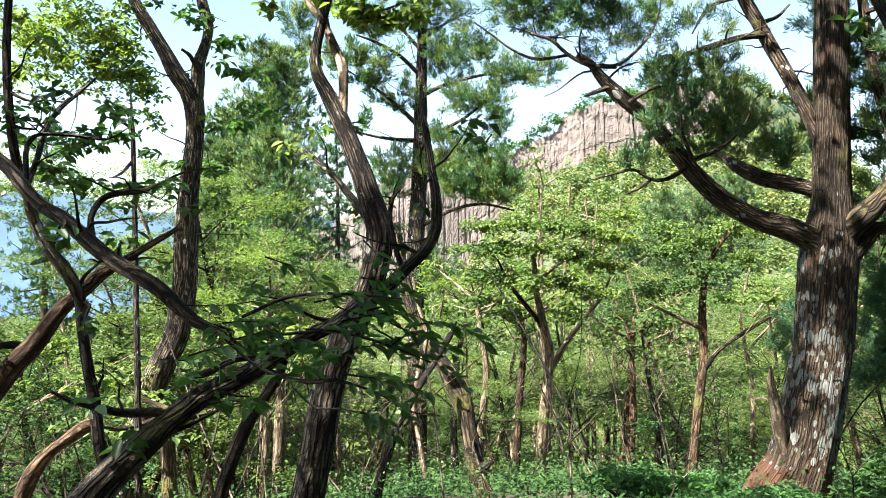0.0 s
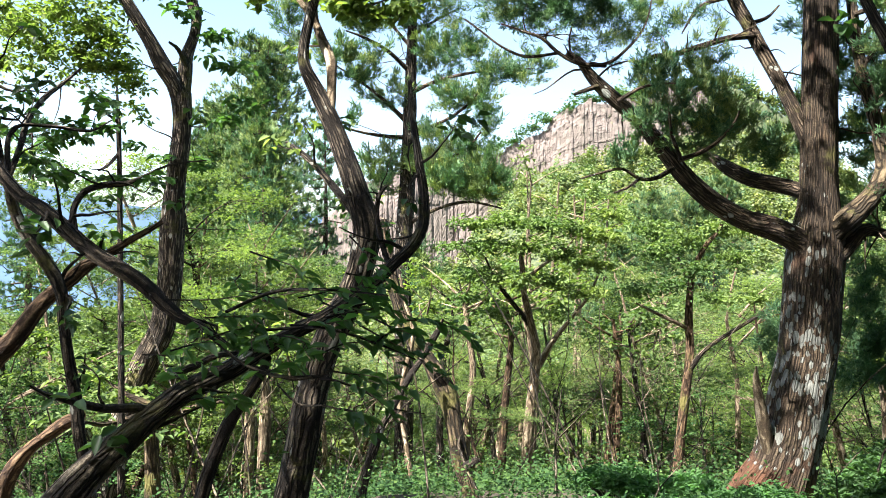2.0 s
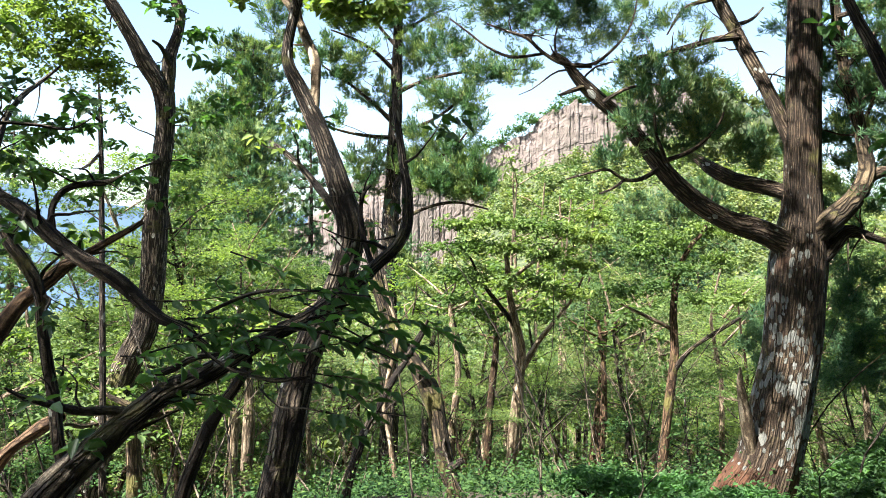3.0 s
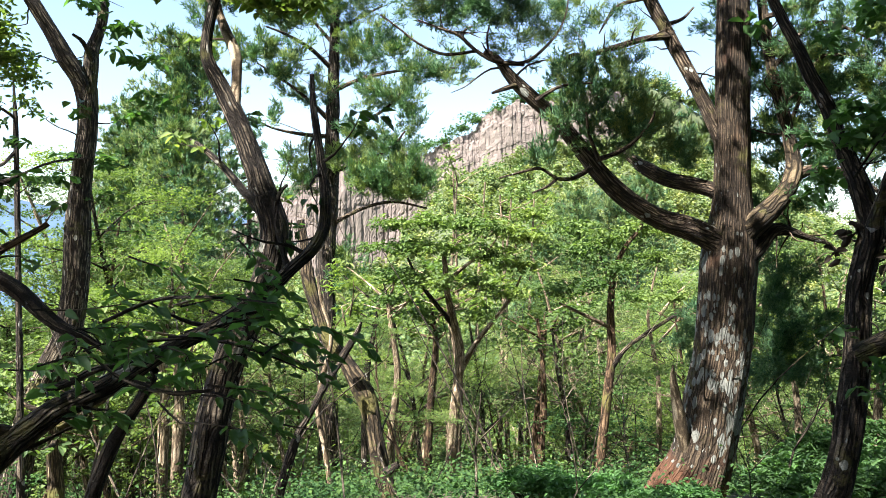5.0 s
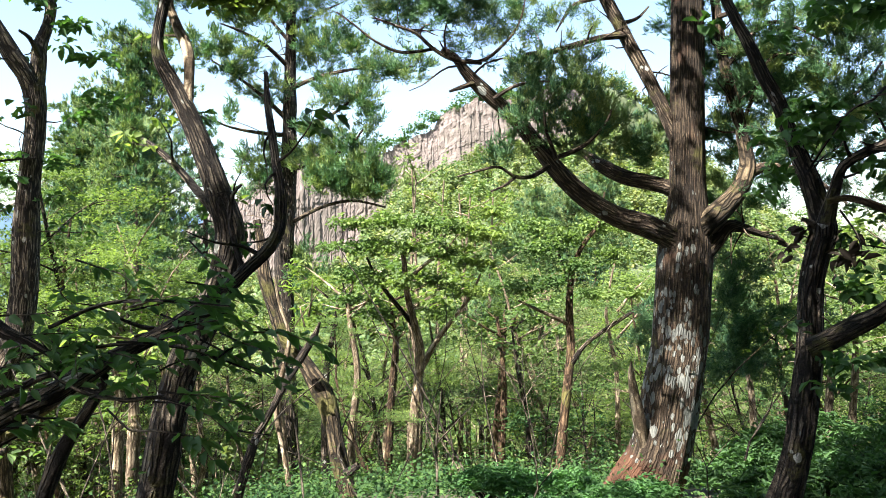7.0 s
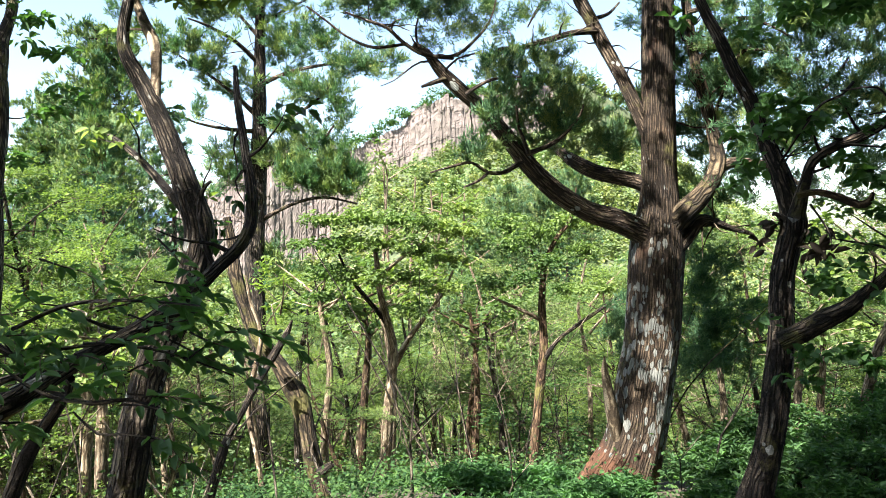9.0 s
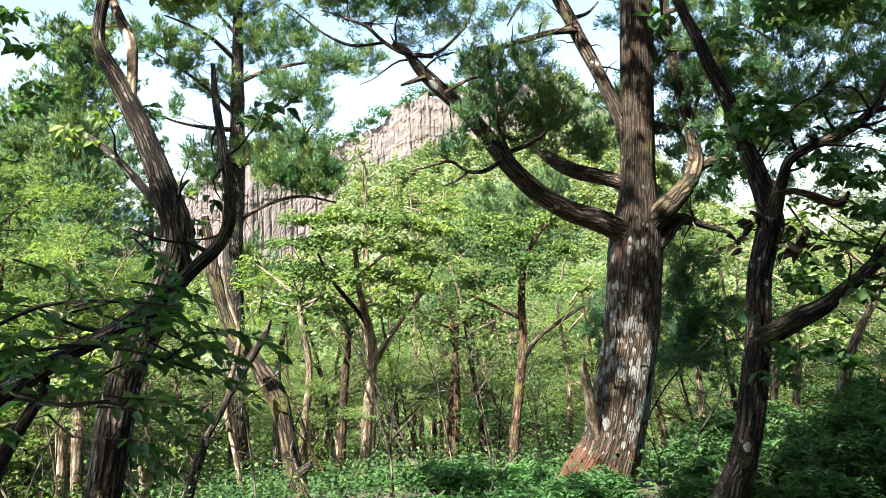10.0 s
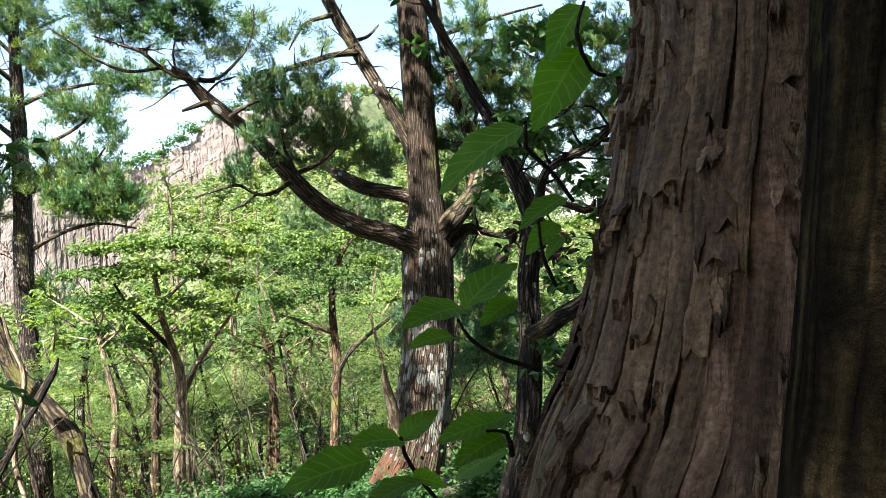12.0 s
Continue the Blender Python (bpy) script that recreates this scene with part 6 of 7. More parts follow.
# ---- slender trees of the middle distance ----
def slender_tree(name, label, points, mat, seed, top_leaves=700, leaf_mat=None):
    """A thin stem through the given points; side twigs and leaf sprays grow from its upper part."""
    rng = np.random.default_rng(seed)
    tree = thing(name, label, "tree", "slender trees")
    limb(tree, "trunk", rooted(points), mat, 12, 0.12, 0.1, seed)
    top = np.array(points[-1][:3])
    below = np.array(points[-2][:3])
    tall = np.linalg.norm(top - below)
    balls = []
    for k in range(6):
        s = rng.uniform(0.1, 1.0)
        at = below + (top - below) * s
        az = k * 2.3 + rng.uniform(-0.5, 0.5)
        tip = at + np.array([math.cos(az), math.sin(az), rng.uniform(0.1, 0.7)]) * rng.uniform(0.5, 1.1)
        mid = (at + tip) / 2 + rng.normal(0, 0.06, 3)
        limb(tree, "branch", [(*at, points[-1][3] * 0.9), (*mid, points[-1][3] * 0.6), (*tip, 0.004)], mat, 6, 0.12, 0.1, seed + k)
        balls += [(*tip, 0.4), (*mid, 0.3)]
    leaf_sprays(tree, "crown", balls, top_leaves, 0.1, leaf_mat or MAPLE_LEAF, seed, 0.8, 0.5, 0.4)


def stems():
    dull, pale, rust = "thin dark stem with small leaves among the undergrowth", "thin pale stem with small leaves in the sun", "slim reddish brown stem on the slope"
    rows = [
        ([(0.22, 14.32, -2.68, 0.072), (0.19, 14.33, -1.52, 0.068), (0.23, 14.33, -0.46, 0.058), (0.34, 14.31, 0.12, 0.039), (0.44, 14.30, 0.79, 0.024)], DARK_BARK, dull),
        ([(0.57, 13.26, -2.20, 0.067), (0.62, 13.26, -1.30, 0.063), (0.70, 13.25, -0.40, 0.054), (0.61, 13.26, 0.23, 0.045), (0.52, 13.28, 0.85, 0.027)], PALE_BARK, pale),
        ([(1.21, 13.67, -2.34, 0.074), (1.24, 13.59, -1.40, 0.065), (1.28, 13.51, -0.64, 0.055), (1.33, 13.43, 0.10, 0.041), (1.23, 13.37, 0.75, 0.023)], RUST_BARK, rust),
        ([(1.57, 12.60, -1.97, 0.060), (1.60, 12.56, -1.18, 0.056), (1.62, 12.52, -0.49, 0.051), (1.54, 12.50, 0.03, 0.038), (1.43, 12.47, 0.55, 0.026), (1.39, 12.44, 1.06, 0.017)], PALE_BARK, pale),
        ([(3.16, 13.88, -2.40, 0.082), (3.18, 13.88, -1.82, 0.072), (3.22, 13.88, -1.14, 0.063), (3.20, 13.88, -0.37, 0.043), (3.11, 13.90, 0.40, 0.024)], RUST_BARK, rust),
        ([(3.68, 13.80, -2.30, 0.058), (3.63, 13.76, -1.71, 0.053), (3.56, 13.73, -1.13, 0.043), (3.41, 13.70, -0.45, 0.029), (3.30, 13.67, 0.32, 0.019)], DARK_BARK, dull),
        ([(-1.94, 9.59, -1.27, 0.074), (-1.91, 9.59, -0.64, 0.068), (-1.90, 9.59, -0.15, 0.059), (-1.93, 9.60, 0.22, 0.043), (-1.88, 9.59, 0.60, 0.025)], PALE_BARK, pale),
        ([(-2.81, 8.50, -1.44, 0.100), (-2.84, 8.50, -0.86, 0.088), (-2.86, 8.50, -0.39, 0.076), (-2.84, 8.50, -0.04, 0.047)], MOSSY_BARK, dull),
        ([(-2.22, 10.00, -1.77, 0.076), (-2.19, 10.00, -1.01, 0.069), (-2.15, 10.00, -0.19, 0.059), (-2.18, 10.00, 0.37, 0.041), (-2.10, 10.00, 0.92, 0.021)], PALE_BARK, pale),
        ([(-5.55, 11.00, -1.88, 0.049), (-5.58, 11.00, -1.12, 0.046), (-5.64, 11.00, -0.36, 0.034), (-5.72, 11.00, 0.39, 0.019)], DARK_BARK, dull),
        ([(-5.41, 12.00, -2.20, 0.050), (-5.25, 12.00, -1.21, 0.046), (-4.79, 12.00, -0.05, 0.033), (-4.71, 12.00, 0.62, 0.017)], DARK_BARK, dull),
        ([(-2.16, 14.00, -2.83, 0.058), (-1.78, 14.00, -2.06, 0.048), (-1.87, 14.00, -0.90, 0.039), (-1.78, 14.00, 0.06, 0.019)], PALE_BARK, pale),
        ([(1.25, 15.00, -2.94, 0.083), (1.30, 15.00, -2.01, 0.078), (1.46, 15.00, -0.56, 0.057), (1.51, 15.00, 0.37, 0.031)], PALE_BARK, pale),
        ([(3.27, 15.00, -2.94, 0.093), (3.33, 15.00, -1.91, 0.078), (3.46, 15.00, -0.46, 0.052), (3.50, 15.00, 0.37, 0.026)], RUST_BARK, rust),
        ([(4.15, 16.00, -3.02, 0.066), (4.20, 16.00, -2.14, 0.061), (4.04, 16.00, -1.04, 0.044), (3.93, 16.00, -0.15, 0.022)], DARK_BARK, dull),
        ([(5.90, 8.09, -1.38, 0.081), (6.03, 8.07, -0.64, 0.068), (6.18, 8.04, -0.08, 0.059), (6.30, 8.02, 0.42, 0.050), (6.50, 7.97, 0.85, 0.037), (6.69, 7.94, 1.22, 0.022)], PALE_BARK, pale),
        ([(6.62, 9.97, -1.88, 0.061), (6.62, 9.98, -1.12, 0.057), (6.68, 9.98, -0.22, 0.046), (6.77, 9.96, 0.54, 0.023)], PALE_BARK, pale),
        ([(7.55, 10.78, -2.04, 0.062), (7.55, 10.79, -1.05, 0.058), (7.61, 10.79, -0.05, 0.046), (7.58, 10.80, 0.77, 0.021)], PALE_BARK, pale),
        ([(5.75, 10.18, -1.72, 0.053), (5.74, 10.19, -0.96, 0.049), (5.69, 10.21, -0.20, 0.038), (5.55, 10.25, 0.41, 0.019)], PALE_BARK, pale),
        ([(5.66, 7.12, -1.05, 0.055), (5.94, 7.07, -0.28, 0.050), (6.05, 7.05, 0.49, 0.047), (6.12, 7.04, 1.15, 0.039), (6.21, 7.03, 1.81, 0.022)], DARK_BARK, dull),
        ([(6.67, 10.99, -2.03, 0.050), (6.73, 10.98, -1.04, 0.046), (6.60, 11.02, -0.21, 0.033), (6.53, 11.05, 0.46, 0.017)], DARK_BARK, dull),
        ([(10.16, 11.19, -2.73, 0.090), (10.27, 11.19, -0.94, 0.081), (10.43, 11.17, 0.67, 0.063), (10.49, 11.16, 1.93, 0.031)], PALE_BARK, pale),
    ]
    # airy pale saplings that rise against the cliff
    for x, y, top, lean in ((2.3, 21, 3.6, 0.25), (2.75, 22, 4.1, -0.2), (3.2, 22.5, 3.7, 0.3), (3.7, 21.5, 3.2, 0.35), (4.3, 23, 3.4, -0.3), (5.0, 24, 3.5, 0.2)):
        z = land_at(x, y)
        rows.append(([(x, y, z - 0.1, 0.075), (x + lean * 0.3, y, z + (top - z) * 0.35, 0.06), (x + lean * 0.4, y, z + (top - z) * 0.65, 0.045), (x + lean, y, top - 0.3, 0.022)], PALE_BARK, "airy pale sapling with thin sunlit leaves"))
    for k, (line, mat, label) in enumerate(rows):
        slender_tree("young_tree", label, line, mat, 700 + 11 * k, 420, MAPLE_LEAF if k % 3 else SUNNY_LEAF)


stems()


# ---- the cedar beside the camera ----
# mossy bark with the deep shade of that side put into its colour
SHADE_MOSS = bark("shaded_mossy_bark", (0.01, 0.0075, 0.004), (0.034, 0.025, 0.012), (0.084, 0.062, 0.029), 4.0, 40, 1.0, None, 0.03, 0.6)
SHADE_MOSS.node_tree.nodes["Principled BSDF"].inputs["Specular IOR Level"].default_value = 0.05
NEAR_TRUNK = [(0.8, 0.7, 0.14, 0.365), (0.84, 0.68, 0.56, 0.307), (0.89, 0.66, 0.92, 0.264), (0.92, 0.65, 1.22, 0.233), (0.94, 0.64, 1.36, 0.216), (0.96, 0.63, 1.44, 0.197), (0.97, 0.62, 1.52, 0.185), (0.98, 0.61, 1.62, 0.172), (0.99, 0.61, 1.71, 0.163), (1.0, 0.6, 1.81, 0.155), (1.01, 0.6, 1.9, 0.149), (1.03, 0.58, 2.11, 0.137), (1.07, 0.57, 2.46, 0.124), (1.16, 0.53, 3.63, 0.109), (1.29, 0.48, 5.38, 0.074)]


def bark_strip(parent, c, r, along, a, top, long, wide, proud, lift, twist, rng, n, mat=None):
    """A long narrow plate of bark with thickness; its torn lower end may curl away."""
    rows, cols = 12, 5
    outer, inner = [], []
    jag = rng.normal(0, 0.009, cols)
    grad = np.gradient(c, axis=0)
    slim = rng.uniform(0.0, 0.35)
    for i in range(rows):
        q = i / (rows - 1)
        k = top - q * long
        m = np.array([np.interp(k, along, c[:, d]) for d in range(3)])
        rr = np.interp(k, along, r) * 1.02 + proud + lift * q**4
        axis = np.array([np.interp(k, along, grad[:, d]) for d in range(3)])
        axis /= np.linalg.norm(axis)
        east = np.array([1.0, 0, 0]) - axis * axis[0]
        east /= np.linalg.norm(east)
        north = np.cross(axis, east)
        w = wide * (1 - slim * abs(2 * q - 1)**3) * (1 + 0.08 * rng.normal())
        for j in range(cols):
            b = a + twist * q + (j / (cols - 1) - 0.5) * w / rr
            way = east * math.cos(b) + north * math.sin(b)
            p = m + way * (rr - 0.0012 * (j in (0, cols - 1)) + rng.normal(0, 0.0006))
            if i in (0, rows - 1):
                p[2] += jag[j]
            outer.append(p)
            inner.append(p - way * 0.006)
    v = np.array(outer + inner)
    i, j = np.meshgrid(np.arange(rows - 1), np.arange(cols - 1), indexing="ij")
    f = np.stack([i * cols + j, i * cols + j + 1, (i + 1) * cols + j + 1, (i + 1) * cols + j], -1).reshape(-1, 4)
    k0, rim = rows * cols, []
    for i in range(rows - 1):
        x, y = i * cols, i * cols + cols - 1
        rim += [(x, x + cols, k0 + x + cols, k0 + x), (y, k0 + y, k0 + y + cols, y + cols)]
    for j in range(cols - 1):
        x, y = (rows - 1) * cols + j, j
        rim += [(x, x + 1, k0 + x + 1, k0 + x), (y, k0 + y, k0 + y + 1, y + 1)]
    f = np.vstack([f, np.array(rim)])
    across = np.tile(np.tile(np.arange(cols) / (cols - 1) * wide, rows), 2) + n * 0.37
    uv = np.stack([across, v[:, 2] + n * 0.11], -1)
    mesh_part("bark_strip", quick_mesh("bark_strip", v, f, uv[f.ravel()], smooth=False), mat or NEAR_BARK, parent)


def near_cedar():
    tree = thing("cedar_tree", "thick cedar trunk with peeling strips of reddish brown bark", "tree")
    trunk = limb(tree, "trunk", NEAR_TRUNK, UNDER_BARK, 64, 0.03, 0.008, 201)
    line = smooth_line(NEAR_TRUNK, 0.02)
    rng = np.random.default_rng(202)
    c, r = line[:, :3], line[:, 3]
    along = np.r_[0, np.cumsum(np.linalg.norm(np.diff(c, axis=0), axis=1))]
    start = float(np.interp(0.75, c[:, 2], along))
    end = float(np.interp(2.25, c[:, 2], along))
    toward = math.atan2(-NEAR_TRUNK[6][1], -NEAR_TRUNK[6][0])
    # long flat plates side by side, each torn off at its lower end and overlapped by the next
    n, a = 0, toward - 1.9
    while a < toward + 1.9:
        wide = rng.choice((0.022, 0.03, 0.042, 0.056)) * rng.uniform(0.85, 1.15)
        k = end + rng.uniform(0, 0.5)
        a += wide * 0.5 / 0.21
        while k > start:
            long = rng.uniform(0.18, 0.7)
            bark_strip(trunk, c, r, along, a + rng.normal(0, 0.008), k, long, wide * rng.uniform(0.84, 1.02), rng.uniform(0, 0.006), 0.004 * rng.random() + 0.012 * rng.random()**6, rng.normal(0, 0.02), rng, n, RED_BARK if rng.random() < 0.25 else NEAR_BARK)
            k -= long * rng.uniform(0.9, 0.99)
            n += 1
        a += wide * 0.5 / 0.21
    # thin loose flakes on top, lifted at their lower ends
    for _ in range(230):
        bark_strip(trunk, c, r, along, toward + rng.uniform(-1.5, 1.5), rng.uniform(start, end), rng.uniform(0.02, 0.12), rng.uniform(0.008, 0.03), rng.uniform(0.004, 0.008), rng.uniform(0.002, 0.013), rng.normal(0, 0.03), rng, n, RED_BARK if rng.random() < 0.35 else NEAR_BARK)
        n += 1
    # a mossy twin stem grows close against it; its dark colour holds the deep shade
    limb(tree, "twin_stem", [(0.79, 0.42, 0.59, 0.118), (0.84, 0.40, 1.13, 0.101), (0.86, 0.39, 1.43, 0.090), (0.88, 0.38, 1.62, 0.086), (0.90, 0.37, 1.80, 0.083), (0.93, 0.36, 2.21, 0.071), (1.02, 0.32, 3.45, 0.050)], SHADE_MOSS, 48, 0.03, 0.05, 204, "mossy twin stem, deep shade put into its dark bark colour")
    # long loosened slabs stand off from the shaded side, torn at their ends; their shadow is put into the dark bark
    # colour
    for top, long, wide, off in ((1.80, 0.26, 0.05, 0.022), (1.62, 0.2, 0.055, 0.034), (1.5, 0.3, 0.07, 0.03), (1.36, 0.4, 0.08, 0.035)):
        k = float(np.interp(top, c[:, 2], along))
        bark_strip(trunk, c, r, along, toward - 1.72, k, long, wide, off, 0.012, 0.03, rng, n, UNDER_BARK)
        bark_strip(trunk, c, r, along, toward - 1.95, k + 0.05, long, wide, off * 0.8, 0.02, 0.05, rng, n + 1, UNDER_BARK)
        n += 2
    return tree


near_cedar()


def big_leaf(parent, base, way, up, length, mat):
    """One broad pointed leaf with a folded midrib, gently arched."""
    way, up = Vector(way).normalized(), Vector(up)
    side = way.cross(up).normalized()
    nrm = side.cross(way)
    n, v = 13, []
    for i in range(n):
        s = i / (n - 1)
        w = length * 0.28 * (math.sin(math.pi * s**0.8)**0.8) * (1 - 0.25 * s) + 0.0008
        mid = Vector(base) + way * length * s - nrm * length * 0.22 * s * s
        wave = 0.018 * length * math.sin(s * 19)
        w *= 1 + 0.05 * math.sin(i * 2.6)
        for q in (-1, -0.55, 0, 0.55, 1):
            v.append(mid + side * w * q + nrm * (abs(q)**1.3 * w * 0.28 + wave * abs(q)))
    i, j = np.meshgrid(np.arange(n - 1), np.arange(4), indexing="ij")
    f = np.stack([i * 5 + j, i * 5 + j + 1, (i + 1) * 5 + j + 1, (i + 1) * 5 + j], -1).reshape(-1, 4)
    uv = np.array([(q, i / (n - 1)) for i in range(n) for q in (-1, -0.55, 0, 0.55, 1)])
    return mesh_part("leaf", quick_mesh("leaf", np.array(v), f, uv[f.ravel()]), mat, parent)


def leafy_shoot():
    """Vine shoots that grow out from the trunk's side, with broad bright leaves."""
    shoot = thing("climbing_vine", "climbing vine with broad bright green leaves on the cedar trunk", "vine")
    stems = [
        [(0.75, 0.64, 1.68, 0.002), (0.72, 0.63, 1.71, 0.002), (0.69, 0.62, 1.73, 0.002), (0.68, 0.60, 1.75, 0.001)],
        [(0.71, 0.66, 1.52, 0.003), (0.66, 0.65, 1.54, 0.002), (0.63, 0.64, 1.56, 0.002), (0.61, 0.62, 1.58, 0.001)],
        [(0.68, 0.67, 1.44, 0.003), (0.66, 0.64, 1.47, 0.002), (0.63, 0.62, 1.48, 0.001)],
        [(0.62, 0.70, 1.39, 0.002), (0.59, 0.69, 1.43, 0.002), (0.57, 0.67, 1.46, 0.002), (0.56, 0.65, 1.48, 0.001)],
        [(0.79, 0.63, 1.80, 0.002), (0.76, 0.61, 1.80, 0.002), (0.74, 0.60, 1.83, 0.002), (0.73, 0.57, 1.85, 0.001)],
        [(0.73, 0.65, 1.60, 0.002), (0.70, 0.62, 1.63, 0.002), (0.68, 0.59, 1.66, 0.001)],
    ]
    for n, p in enumerate(stems):
        limb(shoot, "stem", p, DARK_BARK, 8, 0.02, 0.05, 301 + n)
    for base, tip, up in (
        ((0.780, 0.646, 1.872), (0.726, 0.628, 1.824), (0.10, -0.39, 1)),
        ((0.776, 0.648, 1.828), (0.706, 0.623, 1.759), (0.10, -0.81, 1)),
        ((0.709, 0.656, 1.754), (0.615, 0.664, 1.711), (0.27, -0.46, 1)),
        ((0.759, 0.668, 1.685), (0.701, 0.660, 1.668), (-0.16, -0.43, 1)),
        ((0.750, 0.672, 1.660), (0.706, 0.657, 1.640), (0.11, -0.49, 1)),
        ((0.762, 0.680, 1.646), (0.737, 0.678, 1.630), (0.01, -0.44, 1)),
        ((0.632, 0.656, 1.587), (0.562, 0.618, 1.594), (-0.22, -0.58, 1)),
        ((0.633, 0.655, 1.587), (0.693, 0.663, 1.636), (-0.14, -0.43, 1)),
        ((0.700, 0.680, 1.588), (0.654, 0.660, 1.577), (0.01, -0.61, 1)),
        ((0.621, 0.660, 1.562), (0.576, 0.646, 1.566), (-0.23, -0.60, 1)),
        ((0.561, 0.652, 1.477), (0.512, 0.626, 1.495), (0.00, -0.61, 1)),
        ((0.561, 0.652, 1.476), (0.598, 0.656, 1.503), (0.39, -0.35, 1)),
        ((0.517, 0.610, 1.476), (0.445, 0.601, 1.476), (-0.81, -0.93, 1)),
        ((0.668, 0.673, 1.474), (0.605, 0.667, 1.475), (-0.05, -0.63, 1)),
        ((0.672, 0.671, 1.460), (0.613, 0.649, 1.456), (0.06, -0.51, 1)),
        ((0.561, 0.631, 1.449), (0.599, 0.635, 1.439), (0.64, -0.77, 1)),
        ((0.567, 0.628, 1.446), (0.507, 0.607, 1.448), (-0.11, -0.14, 1)),
        ((0.657, 0.678, 1.467), (0.696, 0.695, 1.480), (0.19, -0.42, 1)),
        ((0.690, 0.698, 1.436), (0.645, 0.752, 1.412), (-0.15, -0.88, 1)),
    ):
        b, t = Vector(base), Vector(tip)
        big_leaf(shoot, base, t - b, up, (t - b).length, VINE_LEAF)


VINE_LEAF = foliage("vine_leaf", (0.055, 0.128, 0.018), (0.09, 0.185, 0.026), (2.1, 2.4, 0.6), 0.24, 0.55, True)
leafy_shoot()


# ---- trees of the slope, built once each and set out again and again ----
def broadleaf(name, label, height, seed, stem_mat, leaf_mat, leaves, size, spread, lean=0.05, bare=0.35, layered=0.3):
    rng = np.random.default_rng(seed)
    tree = thing(name, label, "tree", "trees of the slope")
    r0 = height * 0.0125
    p, trunk = np.array([0.0, 0, -0.4]), []
    way = np.array([rng.normal(0, lean), rng.normal(0, lean), 1])
    for i in range(8):
        trunk.append((*p, r0 * (1 - 0.11 * i)))
        way = way + rng.normal(0, 0.09, 3) * [1, 1, 0]
        p = p + way * height * 0.9 / 7
    limb(tree, "trunk", trunk, stem_mat, 9, 0.3, 0.08, seed)
    lines, tips = [], []
    spots = np.array(trunk)
    for k in range(11):
        s = rng.uniform(bare, 0.98) * 7
        i = min(6, int(s))
        at = spots[i, :3] * (1 - s + i) + spots[i + 1, :3] * (s - i)
        r = r0 * (1 - 0.11 * s) * 0.5
        az = k * 2.4 + rng.uniform(-0.5, 0.5)
        ln = spread * height * rng.uniform(0.22, 0.4) * (1.25 - s / 9)
        d = np.array([math.cos(az), math.sin(az), rng.uniform(0.25, 0.9)])
        q1 = at + d * ln * 0.5 + rng.normal(0, 0.05 * ln, 3)
        q2 = at + d * ln * [1, 1, 0.8] + rng.normal(0, 0.08 * ln, 3)
        lines.append([(*at, r), (*q1, r * 0.65), (*q2, r * 0.25)])
        tips += [q1, q2, q2]
        for _ in range(3):
            az2 = az + rng.uniform(-1.2, 1.2)
            q3 = q1 + np.array([math.cos(az2), math.sin(az2), rng.uniform(0, 0.6)]) * ln * rng.uniform(0.3, 0.6)
            lines.append([(*q1, r * 0.5), (*((q1 + q3) / 2 + rng.normal(0, 0.03 * ln, 3)), r * 0.3), (*q3, r * 0.12)])
            tips += [q3, q3]
    twig_set(tree, "branching", lines, stem_mat, 5, 0.4, seed)
    tips = np.array(tips)
    whorl = tips[rng.integers(0, len(tips), leaves // 5)] + rng.normal(0, height * 0.042, (leaves // 5, 3)) * [1, 1, layered]
    at = np.repeat(whorl, 5, 0) + rng.normal(0, size * 0.55, (leaves // 5 * 5, 3)) * [1, 1, 0.35]
    v, f = small_leaf_arrays(at, size, rng, 0.6, 0.7)
    mesh_part("crown", quick_mesh("crown", v, f), leaf_mat, tree)
    return tree


def conifer(label, height, seed, mats, branches, each, fingers, needle, wide=0.2, full=0.7):
    """A straight stem with arching branches, each hung with finger-shooted sprays."""
    rng = np.random.default_rng(seed)
    tree = thing("conifer_tree", label, "tree", "conifers of the slope")
    limb(tree, "trunk", [(0, 0, -0.4, height * 0.014), (0.1, 0, height * 0.4, height * 0.011), (0, 0.1, height * 0.75, height * 0.006), (0, 0, height, 0.02)], CEDAR_LIMB, 10, 0.4, 0.06, seed)
    lines, at, way = [], [], []
    for k in range(branches):
        s = 0.25 + 0.74 * (k + rng.uniform(0, 1)) / branches
        z, ln = s * height, height * wide * (1.08 - s)**full * rng.uniform(0.65, 1.15)
        az = k * 2.4 + rng.uniform(-0.3, 0.3)
        d = np.array([math.cos(az), math.sin(az), 0])
        tip = d * ln + [0, 0, z + ln * 0.15]
        mid = d * ln * 0.55 + [0, 0, z - ln * 0.08]
        lines.append([(0, 0, z, 0.03), (*mid, 0.02), (*tip, 0.006)])
        for _ in range(each):
            q = rng.uniform(0.1, 1.05)
            base = np.array([0, 0, z]) * (1 - q) + tip * q - [0, 0, 0.12 * ln * q * (1 - q) * 4]
            at.append(base + rng.normal(0, ln * 0.13, 3) * [1, 1, 0.5])
            way.append(d + rng.normal(0, 0.5, 3) + [0, 0, 0.45])
    twig_set(tree, "branching", lines, CEDAR_LIMB, 4, 0.8, seed)
    at, way = np.array(at), np.array(way)
    pick = rng.integers(0, len(mats), len(at))
    for k, mat in enumerate(mats):
        v, f = tuft_arrays(at[pick == k], way[pick == k], rng, fingers + 5, needle * 0.62, needle * 0.066, 0.75)
        mesh_part("foliage", quick_mesh("foliage", v, f, None, False), mat, tree)
    return tree


